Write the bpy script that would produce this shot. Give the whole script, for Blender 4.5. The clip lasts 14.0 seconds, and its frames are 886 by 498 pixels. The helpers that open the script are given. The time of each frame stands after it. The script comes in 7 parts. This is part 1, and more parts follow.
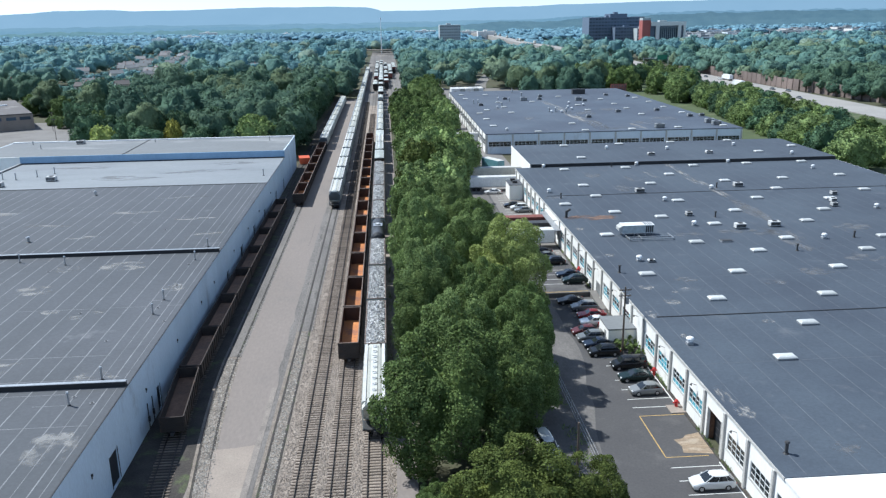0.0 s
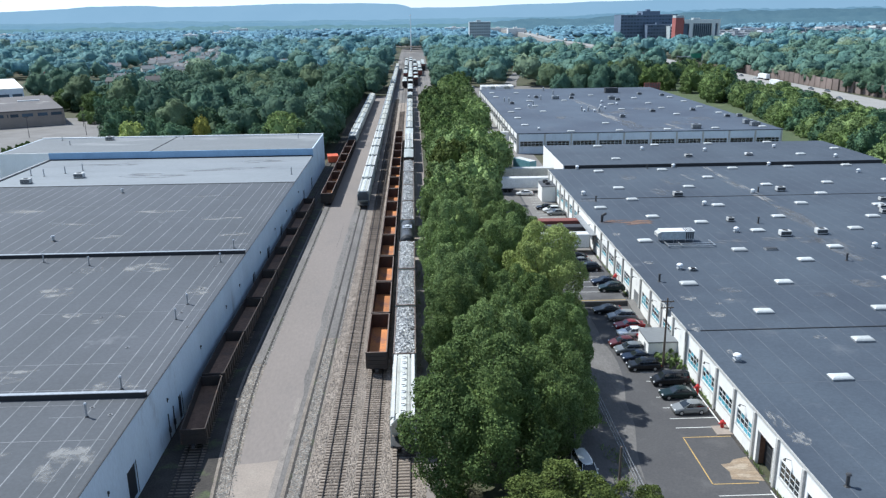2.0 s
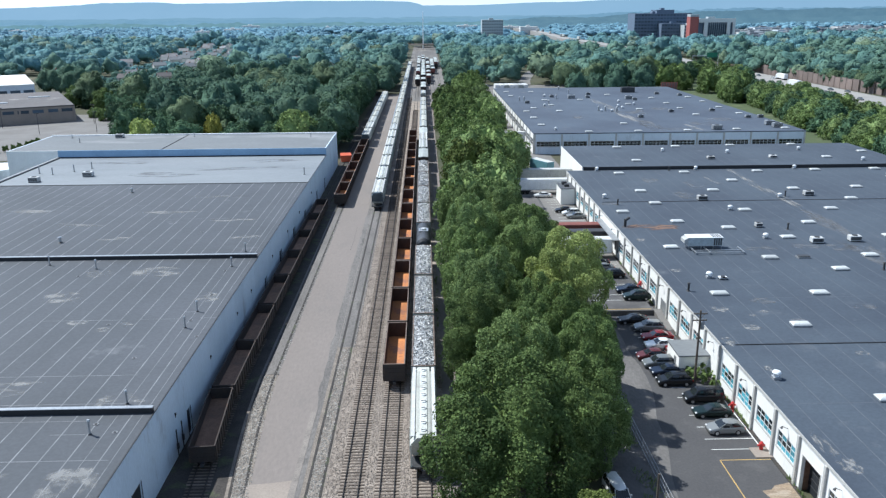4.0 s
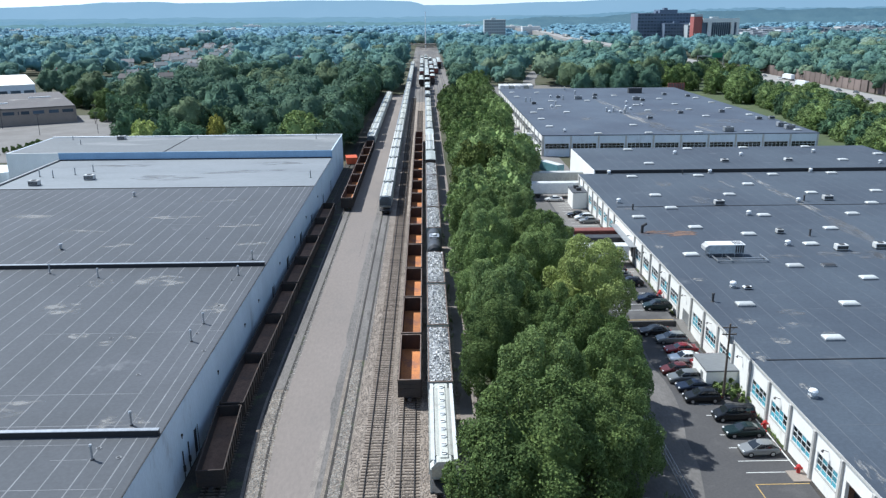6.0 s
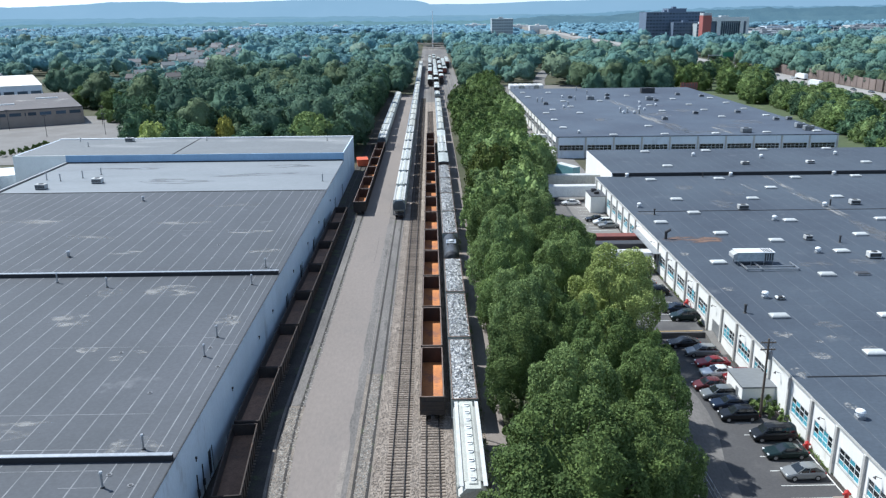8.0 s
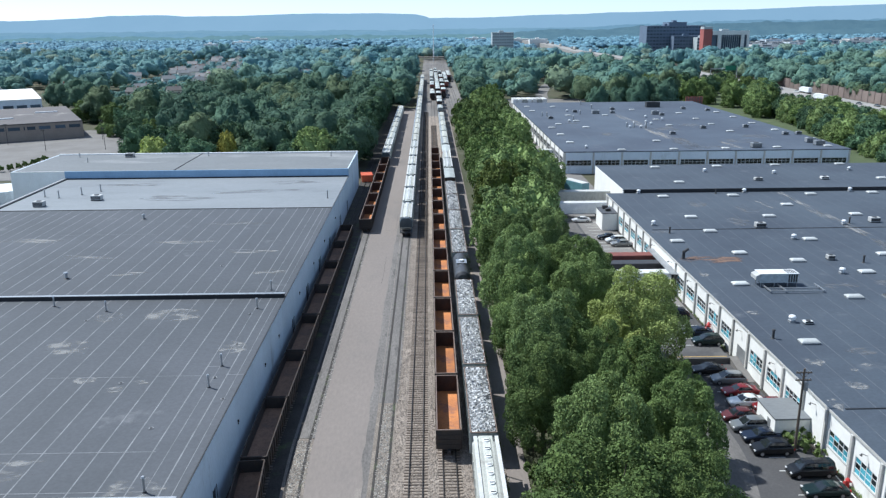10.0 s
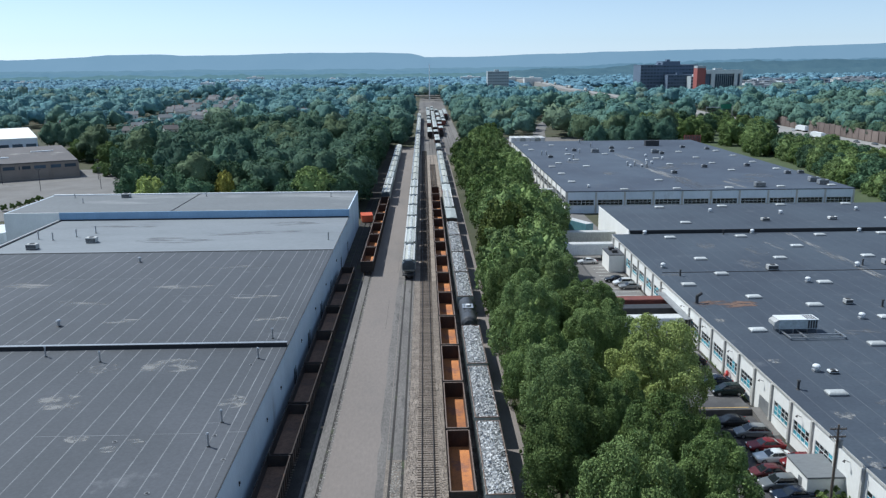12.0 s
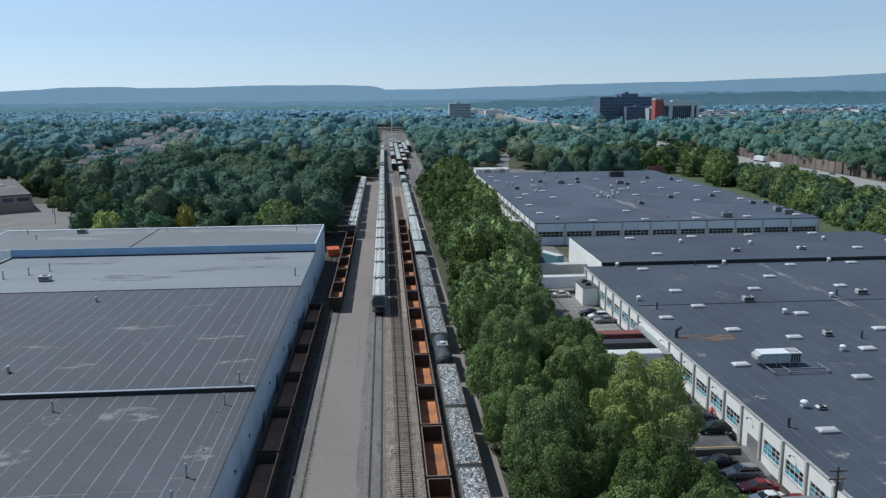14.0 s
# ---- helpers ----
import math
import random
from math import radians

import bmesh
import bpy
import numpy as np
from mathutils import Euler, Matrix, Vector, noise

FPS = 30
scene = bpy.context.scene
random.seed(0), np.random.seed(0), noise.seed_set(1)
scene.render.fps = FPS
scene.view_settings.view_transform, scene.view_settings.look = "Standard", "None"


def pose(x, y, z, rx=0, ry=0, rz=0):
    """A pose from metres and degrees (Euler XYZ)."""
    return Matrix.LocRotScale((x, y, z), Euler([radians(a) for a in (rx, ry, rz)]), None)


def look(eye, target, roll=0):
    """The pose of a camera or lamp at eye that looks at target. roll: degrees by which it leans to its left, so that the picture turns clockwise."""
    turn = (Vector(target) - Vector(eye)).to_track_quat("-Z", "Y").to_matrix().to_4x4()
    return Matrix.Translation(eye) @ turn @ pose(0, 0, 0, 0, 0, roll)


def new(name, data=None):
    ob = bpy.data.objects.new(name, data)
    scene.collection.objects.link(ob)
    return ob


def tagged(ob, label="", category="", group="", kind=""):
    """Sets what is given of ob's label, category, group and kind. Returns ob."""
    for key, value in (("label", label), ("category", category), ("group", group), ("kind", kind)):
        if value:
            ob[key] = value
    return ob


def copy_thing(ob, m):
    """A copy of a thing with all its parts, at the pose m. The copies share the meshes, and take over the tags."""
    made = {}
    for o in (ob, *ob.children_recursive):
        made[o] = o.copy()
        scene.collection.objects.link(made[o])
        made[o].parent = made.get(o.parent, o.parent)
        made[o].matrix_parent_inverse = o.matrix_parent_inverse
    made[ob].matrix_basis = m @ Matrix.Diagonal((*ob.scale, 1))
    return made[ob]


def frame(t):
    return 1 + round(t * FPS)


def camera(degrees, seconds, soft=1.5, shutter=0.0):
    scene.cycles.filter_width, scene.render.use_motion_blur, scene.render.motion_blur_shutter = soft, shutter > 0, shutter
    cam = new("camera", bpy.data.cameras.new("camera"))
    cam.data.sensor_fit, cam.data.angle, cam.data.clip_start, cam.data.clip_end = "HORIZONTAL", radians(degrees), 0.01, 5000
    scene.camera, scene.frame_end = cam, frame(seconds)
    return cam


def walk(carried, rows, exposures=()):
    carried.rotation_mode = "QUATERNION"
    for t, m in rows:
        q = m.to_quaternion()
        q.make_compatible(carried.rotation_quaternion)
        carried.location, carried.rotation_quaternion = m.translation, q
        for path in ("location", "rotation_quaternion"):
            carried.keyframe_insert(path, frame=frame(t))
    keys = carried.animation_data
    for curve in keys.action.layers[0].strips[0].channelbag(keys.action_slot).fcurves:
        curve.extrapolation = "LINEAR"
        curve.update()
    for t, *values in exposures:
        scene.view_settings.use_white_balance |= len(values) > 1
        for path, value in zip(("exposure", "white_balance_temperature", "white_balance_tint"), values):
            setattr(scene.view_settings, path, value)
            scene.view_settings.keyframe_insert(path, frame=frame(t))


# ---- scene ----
cam = camera(58.0, 14.0, 1.3)

PATH = [
    (0, (11.096, -13.921, 48.318), (11.227, -12.006, 47.755), -0.9),
    (0.5, (11.036, -12.879, 48.393), (11.171, -10.965, 47.828), -0.8),
    (1, (11.012, -11.521, 48.18), (11.133, -9.606, 47.616), -0.7),
    (1.5, (10.761, -10.231, 48.216), (10.849, -8.315, 47.649), -0.7),
    (2, (10.498, -8.96, 48.279), (10.563, -7.044, 47.71), -0.7),
    (2.5, (10.21, -7.651, 48.141), (10.263, -5.735, 47.572), -0.6),
    (3, (9.919, -6.277, 48.078), (9.961, -4.36, 47.507), -0.5),
    (5.5, (7.515, -0.084, 47.938), (7.557, 1.831, 47.364), -0.4),
    (6, (7.03, 1.088, 48.031), (7.07, 3.003, 47.457), -0.4),
    (6.5, (6.574, 2.252, 48.068), (6.605, 4.167, 47.493), -0.4),
    (7, (6.028, 3.455, 48.082), (6.059, 5.37, 47.507), -0.5),
    (7.5, (5.529, 4.701, 48.072), (5.555, 6.617, 47.497), -0.5),
    (8, (4.89, 5.772, 48.134), (4.916, 7.687, 47.558), -0.5),
    (10.5, (2.478, 11.887, 48.108), (2.507, 13.817, 47.583), -0.5),
    (11, (2.019, 12.922, 48.27), (2.05, 14.858, 47.771), -0.5),
    (11.5, (1.434, 14.22, 48.306), (1.474, 16.162, 47.83), -0.5),
    (12, (0.937, 15.306, 48.341), (0.98, 17.252, 47.884), -0.5),
    (12.5, (0.423, 16.465, 48.351), (0.469, 18.416, 47.914), -0.5),
    (13, (0.03, 17.713, 48.279), (0.154, 19.665, 47.863), -0.4),
    (13.5, (-0.405, 18.972, 48.157), (-0.267, 20.928, 47.763), -0.5),
    (14, (-0.873, 19.984, 48.101), (-0.734, 21.942, 47.719), -0.5),
]
EXPOSURES = [(0, 0.62, 5820, 6), (8.2, 0.64, 5800, 6), (10.5, 0.50, 5800, 6), (12, 0.20, 5770, 5), (14, -0.11, 5770, 5)]
walk(cam, [(t, look(eye, target, roll)) for t, eye, target, roll in PATH], EXPOSURES)

# ---- light ----
SUN_EL, SUN_AZ = 53.0, -59.0          # degrees; azimuth clockwise from +y
world = bpy.data.worlds.new("world")
scene.world = world
world.use_nodes = True
wn = world.node_tree
sky = wn.nodes.new("ShaderNodeTexSky")
sky.sky_type = "NISHITA"
sky.sun_disc = False
sky.sun_elevation, sky.sun_rotation = radians(SUN_EL), radians(SUN_AZ)
sky.air_density, sky.dust_density, sky.ozone_density, sky.altitude = 1.0, 0.15, 1.0, 20
soft_sky = wn.nodes.new("ShaderNodeHueSaturation")
soft_sky.inputs["Saturation"].default_value = 0.42
wn.links.new(sky.outputs[0], soft_sky.inputs["Color"])
cool = wn.nodes.new("ShaderNodeMix")
cool.data_type, cool.blend_type = "RGBA", "MULTIPLY"
cool.inputs[0].default_value, cool.inputs[7].default_value = 1.0, (0.82, 0.96, 1.17, 1)
wn.links.new(soft_sky.outputs[0], cool.inputs[6])
wn.links.new(cool.outputs[2], wn.nodes["Background"].inputs[0])
wn.nodes["Background"].inputs[1].default_value = 0.095
sun = new("sun", bpy.data.lights.new("sun", "SUN"))
sun.data.energy, sun.data.angle, sun.data.color = 4.3, radians(0.55), (1.0, 0.95, 0.87)
sd = Vector((math.sin(radians(SUN_AZ)) * math.cos(radians(SUN_EL)), math.cos(radians(SUN_AZ)) * math.cos(radians(SUN_EL)), math.sin(radians(SUN_EL))))
sun.matrix_world = look(sd * 300, (0, 0, 0))


# ---- materials ----
def mat(name, c1, c2=None, scale=0.6, rough=0.75, metal=0.0, bump=0.0, bscale=12.0, c3=None, stain=(0.15, 0.55, 0.7), island=0.0,
        per_object=0.0, trans=0.0, glow=None, stretch=(1, 1, 1), spec=0.4, fine=0.25):
    """Two tones by a broad noise, a third in patches, fine grain, and bump; scales are per metre."""
    m = bpy.data.materials.new(name)
    m.use_nodes = True
    nt = m.node_tree
    n, link = nt.nodes, nt.links.new
    b = n["Principled BSDF"]
    b.inputs["Roughness"].default_value, b.inputs["Metallic"].default_value = rough, metal
    b.inputs["Specular IOR Level"].default_value = spec
    co = n.new("ShaderNodeTexCoord")
    mp = n.new("ShaderNodeMapping")
    mp.inputs["Scale"].default_value = stretch
    link(co.outputs["Object"], mp.inputs["Vector"])

    def noise_tex(s, detail=6.0, r=0.6):
        t = n.new("ShaderNodeTexNoise")
        t.inputs["Scale"].default_value, t.inputs["Detail"].default_value, t.inputs["Roughness"].default_value = s, detail, r
        link(mp.outputs[0], t.inputs["Vector"])
        return t.outputs["Fac"]

    def ramp(src, lo, hi):
        r = n.new("ShaderNodeMapRange")
        r.inputs["From Min"].default_value, r.inputs["From Max"].default_value = lo, hi
        link(src, r.inputs["Value"])
        return r.outputs[0]

    def mix(f, a, c, kind="MIX"):
        x = n.new("ShaderNodeMix")
        x.data_type, x.blend_type = "RGBA", kind
        for sock, v in ((x.inputs[0], f), (x.inputs[6], a), (x.inputs[7], c)):
            if isinstance(v, bpy.types.NodeSocket):
                link(v, sock)
            elif isinstance(v, (tuple, list)):
                sock.default_value = (*v, 1)
            else:
                sock.default_value = v
        return x.outputs[2]

    c2 = c2 or tuple(v * 0.82 for v in c1)
    col = mix(ramp(noise_tex(scale), 0.35, 0.65), c1, c2)
    if c3:
        col = mix(ramp(noise_tex(stain[0], 8.0, 0.65), stain[1], stain[2]), col, c3)
    if fine:
        g = n.new("ShaderNodeMapRange")
        g.inputs["From Min"].default_value, g.inputs["From Max"].default_value = 0.3, 0.7
        g.inputs["To Min"].default_value, g.inputs["To Max"].default_value = 1 - fine, 1 + fine
        link(noise_tex(scale * 9 + 2.0, 4.0, 0.7), g.inputs["Value"])
        col = mix(1.0, col, g.outputs[0], "MULTIPLY")
    for src, amount in (("island", island), ("object", per_object)):
        if amount:
            node = n.new("ShaderNodeNewGeometry") if src == "island" else n.new("ShaderNodeObjectInfo")
            out = node.outputs["Random Per Island"] if src == "island" else node.outputs["Random"]
            g = n.new("ShaderNodeMapRange")
            g.inputs["To Min"].default_value, g.inputs["To Max"].default_value = 1 - amount, 1 + amount
            link(out, g.inputs["Value"])
            col = mix(1.0, col, g.outputs[0], "MULTIPLY")
    link(col, b.inputs["Base Color"])
    if bump:
        bp = n.new("ShaderNodeBump")
        bp.inputs["Strength"].default_value, bp.inputs["Distance"].default_value = 0.8, bump
        link(noise_tex(bscale, 5.0, 0.65), bp.inputs["Height"])
        link(bp.outputs[0], b.inputs["Normal"])
    if trans:
        b.inputs["Transmission Weight"].default_value = trans
    if glow:
        b.inputs["Emission Color"].default_value, b.inputs["Emission Strength"].default_value = (*glow[0], 1), glow[1]
    return m


def leaf_mat(name, c1, c2, per_object=0.25, island=0.4, scale=0.25, bump=0.0):
    m = mat(name, c1, c2, scale=scale, rough=0.75, island=island, per_object=per_object, fine=0.25 if bump else 0.0, spec=0.12, bump=bump, bscale=0.8)
    n, link = m.node_tree.nodes, m.node_tree.links.new
    b, out = n["Principled BSDF"], n["Material Output"]
    tl = n.new("ShaderNodeBsdfTranslucent")
    mx = n.new("ShaderNodeMixShader")
    mx.inputs[0].default_value = 0.19
    link(b.inputs["Base Color"].links[0].from_socket, tl.inputs[0])
    link(b.outputs[0], mx.inputs[1]), link(tl.outputs[0], mx.inputs[2]), link(mx.outputs[0], out.inputs[0])
    return m


M = {
    "soil": mat("soil", (0.075, 0.072, 0.042), (0.050, 0.058, 0.030), 0.03, 0.95, c3=(0.15, 0.13, 0.09), stain=(0.02, 0.55, 0.65)),
    "asphalt_old": mat("asphalt_old", (0.211, 0.182, 0.164), (0.188, 0.163, 0.147), 0.06, 0.9, bump=0.006, bscale=30, c3=(0.162, 0.145, 0.135), stain=(0.09, 0.54, 0.72), stretch=(1, 0.35, 1), fine=0.10),
    "asphalt_patch": mat("asphalt_patch", (0.118, 0.108, 0.101), (0.180, 0.165, 0.153), 0.25, 0.9, bump=0.006, bscale=30, c3=(0.095, 0.088, 0.082), stain=(0.5, 0.56, 0.66), stretch=(1, 0.3, 1), fine=0.3),
    "asphalt": mat("asphalt", (0.064, 0.062, 0.064), (0.075, 0.073, 0.074), 0.15, 0.88, bump=0.006, bscale=30, c3=(0.125, 0.120, 0.117), stain=(0.12, 0.53, 0.75), fine=0.15),
    "asphalt_mid": mat("asphalt_mid", (0.130, 0.122, 0.116), (0.105, 0.099, 0.095), 0.12, 0.9, bump=0.006, bscale=30, c3=(0.165, 0.155, 0.147), stain=(0.15, 0.54, 0.7), stretch=(1, 0.4, 1), fine=0.2),
    "asphalt_crack": mat("asphalt_crack", (0.085, 0.078, 0.072), (0.12, 0.11, 0.10), 1.0, 0.9),
    "asphalt_far": mat("asphalt_far", (0.15, 0.14, 0.13), (0.19, 0.18, 0.17), 0.1, 0.9, fine=0.15),
    "concrete": mat("concrete", (0.292, 0.246, 0.208), (0.255, 0.216, 0.184), 0.3, 0.9, bump=0.004, c3=(0.305, 0.265, 0.222), stain=(0.4, 0.55, 0.7), fine=0.15),
    "kerb_worn": mat("kerb_worn", (0.245, 0.215, 0.190), (0.205, 0.180, 0.160), 0.4, 0.9, c3=(0.165, 0.145, 0.13), stain=(0.5, 0.52, 0.66), fine=0.25),
    "ballast": mat("ballast", (0.320, 0.270, 0.226), (0.205, 0.170, 0.141), 0.35, 0.95, bump=0.06, bscale=7, c3=(0.16, 0.13, 0.105), stain=(0.3, 0.58, 0.74), fine=0.5),
    "ballast_pale": mat("ballast_pale", (0.242, 0.208, 0.174), (0.154, 0.129, 0.108), 0.5, 0.95, bump=0.06, bscale=9, fine=0.6),
    # gravel below its sunlit brown: warehouse shade deepened in the base colour
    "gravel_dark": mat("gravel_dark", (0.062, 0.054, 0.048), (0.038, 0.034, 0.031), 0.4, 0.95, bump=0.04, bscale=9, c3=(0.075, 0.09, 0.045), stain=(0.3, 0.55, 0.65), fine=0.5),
    "tie": mat("tie", (0.165, 0.132, 0.106), (0.120, 0.097, 0.080), 1.5, 0.9, per_object=0.35, island=0.3, bump=0.01, stretch=(0.3, 2, 1)),
    "rail": mat("rail", (0.042, 0.034, 0.030), (0.030, 0.026, 0.024), 1.0, 0.6),
    "roof_grey": mat("roof_grey", (0.087, 0.092, 0.103), (0.071, 0.076, 0.084), 0.05, 0.68, c3=(0.18, 0.182, 0.19), stain=(0.11, 0.64, 0.78), fine=0.12, bump=0.01, bscale=2.0, spec=0.2),
    "roof_pale": mat("roof_pale", (0.218, 0.234, 0.248), (0.183, 0.199, 0.213), 0.06, 0.75, c3=(0.16, 0.17, 0.185), stain=(0.06, 0.6, 0.68), stretch=(0.35, 1, 1), fine=0.10),
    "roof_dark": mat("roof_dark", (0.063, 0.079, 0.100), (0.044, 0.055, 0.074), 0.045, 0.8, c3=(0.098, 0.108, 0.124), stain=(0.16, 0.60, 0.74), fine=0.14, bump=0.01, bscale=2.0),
    # roof_dark again, paler and bluer: distance haze put into the colour
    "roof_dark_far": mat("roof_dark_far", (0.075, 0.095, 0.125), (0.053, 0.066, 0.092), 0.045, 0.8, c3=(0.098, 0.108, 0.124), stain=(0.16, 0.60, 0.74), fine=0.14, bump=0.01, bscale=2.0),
    "roof_upper": mat("roof_upper", (0.174, 0.183, 0.189), (0.140, 0.149, 0.156), 0.05, 0.85, c3=(0.27, 0.275, 0.275), stain=(0.05, 0.55, 0.68), stretch=(0.4, 1, 1), fine=0.12),
    "seam": mat("seam", (0.220, 0.224, 0.234), (0.136, 0.141, 0.149), 0.4, 0.8),
    "seam_dark": mat("seam_dark", (0.112, 0.122, 0.140), (0.078, 0.087, 0.103), 0.3, 0.8),
    "black_rubber": mat("black_rubber", (0.022, 0.023, 0.026), None, 0.8, 0.6),
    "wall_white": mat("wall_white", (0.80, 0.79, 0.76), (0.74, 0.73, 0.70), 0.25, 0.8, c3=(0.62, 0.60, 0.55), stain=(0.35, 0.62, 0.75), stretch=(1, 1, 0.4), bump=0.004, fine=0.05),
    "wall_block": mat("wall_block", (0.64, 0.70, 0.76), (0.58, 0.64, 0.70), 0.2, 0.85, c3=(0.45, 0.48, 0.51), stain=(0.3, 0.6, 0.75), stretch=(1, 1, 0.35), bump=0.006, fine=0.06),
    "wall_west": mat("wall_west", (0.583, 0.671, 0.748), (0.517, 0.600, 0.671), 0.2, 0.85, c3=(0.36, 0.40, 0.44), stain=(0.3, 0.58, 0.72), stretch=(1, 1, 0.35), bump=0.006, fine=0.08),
    "wall_blue": mat("wall_blue", (0.269, 0.402, 0.551), (0.229, 0.346, 0.487), 0.2, 0.85, stretch=(1, 1, 0.35), fine=0.08),
    "highway": mat("highway", (0.30, 0.285, 0.265), (0.25, 0.24, 0.225), 0.05, 0.9, fine=0.12),
    "pilaster": mat("pilaster", (0.50, 0.49, 0.46), (0.43, 0.42, 0.40), 0.5, 0.85),
    "metal_white": mat("metal_white", (0.72, 0.73, 0.73), (0.62, 0.63, 0.63), 0.8, 0.45, 0.0, per_object=0.08),
    "metal_grey": mat("metal_grey", (0.34, 0.35, 0.36), (0.27, 0.28, 0.29), 0.8, 0.45, 0.5, per_object=0.15),
    "metal_dark": mat("metal_dark", (0.05, 0.05, 0.052), (0.035, 0.035, 0.037), 1.0, 0.55),
    "galv": mat("galv", (0.45, 0.46, 0.47), (0.36, 0.37, 0.38), 2.0, 0.4, 0.7),
    "skylight": mat("skylight", (0.497, 0.506, 0.492), (0.414, 0.423, 0.409), 0.7, 0.4, spec=0.4, per_object=0.15),
    "glass": mat("glass", (0.035, 0.045, 0.05), (0.05, 0.06, 0.065), 0.6, 0.06, spec=0.6, trans=0.3, per_object=0.5),
    "glass_teal": mat("glass_teal", (0.10, 0.36, 0.44), (0.07, 0.27, 0.34), 0.5, 0.25, spec=0.5, per_object=0.35),
    "car_glass": mat("car_glass", (0.02, 0.025, 0.03), None, 1.0, 0.04, spec=0.7, trans=0.2),
    "door_dark": mat("door_dark", (0.026, 0.030, 0.036), (0.018, 0.021, 0.026), 1.0, 0.5),
    "teal_steel": mat("teal_steel", (0.12, 0.26, 0.30), (0.09, 0.20, 0.24), 0.6, 0.5),
    "red_paint": mat("red_paint", (0.50, 0.035, 0.03), (0.40, 0.03, 0.03), 1.0, 0.4),
    "orange_paint": mat("orange_paint", (0.62, 0.12, 0.05), (0.5, 0.10, 0.05), 1.0, 0.5),
    "line_white": mat("line_white", (0.66, 0.66, 0.63), (0.48, 0.48, 0.46), 1.2, 0.8, fine=0.3),
    "line_yellow": mat("line_yellow", (0.50, 0.33, 0.11), (0.36, 0.25, 0.10), 1.2, 0.8, fine=0.3),
    "steel_black": mat("steel_black", (0.030, 0.029, 0.030), (0.05, 0.04, 0.035), 0.5, 0.6, c3=(0.075, 0.045, 0.03), stain=(0.6, 0.55, 0.7), per_object=0.3),
    "steel_brown": mat("steel_brown", (0.050, 0.034, 0.027), (0.036, 0.027, 0.023), 0.4, 0.75, c3=(0.085, 0.05, 0.034), stain=(0.5, 0.55, 0.7), per_object=0.3),
    "rust_dark": mat("rust_dark", (0.085, 0.045, 0.028), (0.055, 0.034, 0.026), 0.5, 0.85, per_object=0.3),
    "rust_orange": mat("rust_orange", (0.47, 0.19, 0.065), (0.35, 0.14, 0.058), 0.35, 0.9, c3=(0.25, 0.115, 0.072), stain=(0.55, 0.52, 0.62), per_object=0.25, fine=0.25),
    "rust_brown": mat("rust_brown", (0.16, 0.085, 0.05), (0.10, 0.06, 0.042), 0.35, 0.9, c3=(0.20, 0.17, 0.14), stain=(0.35, 0.6, 0.7), per_object=0.2, fine=0.3),
    "hopper_white": mat("hopper_white", (0.47, 0.475, 0.43), (0.40, 0.405, 0.37), 0.4, 0.75, c3=(0.30, 0.285, 0.26), stain=(0.5, 0.56, 0.75), stretch=(1, 1, 0.4), per_object=0.15, spec=0.2),
    "hopper_grey": mat("hopper_grey", (0.40, 0.425, 0.40), (0.33, 0.35, 0.33), 0.4, 0.55, c3=(0.26, 0.25, 0.24), stain=(0.5, 0.58, 0.72), stretch=(1, 1, 0.4), per_object=0.2),
    "hopper_end": mat("hopper_end", (0.10, 0.13, 0.16), (0.07, 0.09, 0.11), 0.6, 0.6),
    "boxcar_red": mat("boxcar_red", (0.23, 0.075, 0.055), (0.18, 0.06, 0.05), 0.5, 0.7, per_object=0.25),
    "rail_worn": mat("rail_worn", (0.20, 0.15, 0.12), (0.13, 0.09, 0.07), 0.7, 0.6),
    "tank_black": mat("tank_black", (0.040, 0.042, 0.046), (0.055, 0.056, 0.06), 0.4, 0.45),
    "scrap": mat("scrap", (0.567, 0.567, 0.561), (0.475, 0.471, 0.466), 1.5, 0.6, 0.1, island=0.45, fine=0.35),
    "scrap_base": mat("scrap_base", (0.20, 0.19, 0.18), (0.30, 0.29, 0.28), 2.5, 0.8, fine=0.5),
    "bark": mat("bark", (0.16, 0.13, 0.10), (0.10, 0.08, 0.065), 2.0, 0.9, bump=0.02, bscale=8),
    "wood_pole": mat("wood_pole", (0.13, 0.10, 0.08), (0.09, 0.075, 0.06), 2.0, 0.9, stretch=(3, 3, 0.4)),
    "leaf": leaf_mat("leaf", (0.137, 0.192, 0.058), (0.086, 0.131, 0.044), 0.25),
    "leaf_mid": leaf_mat("leaf_mid", (0.197, 0.258, 0.095), (0.127, 0.183, 0.071), 0.2),
    "leaf_pale": leaf_mat("leaf_pale", (0.338, 0.396, 0.131), (0.256, 0.310, 0.101), 0.1),
    "leaf_light": leaf_mat("leaf_light", (0.225, 0.298, 0.105), (0.153, 0.215, 0.079), 0.12),
    "leaf_wood": leaf_mat("leaf_wood", (0.114, 0.184, 0.115), (0.074, 0.131, 0.086), 0.0, 0.16, 0.2, 1.1),
    "leaf_bright": leaf_mat("leaf_bright", (0.120, 0.149, 0.038), (0.075, 0.100, 0.028), 0.1),
    "leaf_yellow": leaf_mat("leaf_yellow", (0.360, 0.326, 0.072), (0.225, 0.232, 0.056)),
    "leaf_cool": leaf_mat("leaf_cool", (0.099, 0.166, 0.087), (0.062, 0.114, 0.065), 0.3),
    "leaf_wood_deep": leaf_mat("leaf_wood_deep", (0.087, 0.157, 0.103), (0.058, 0.112, 0.078), 0.0, 0.2, 0.2, 1.1),
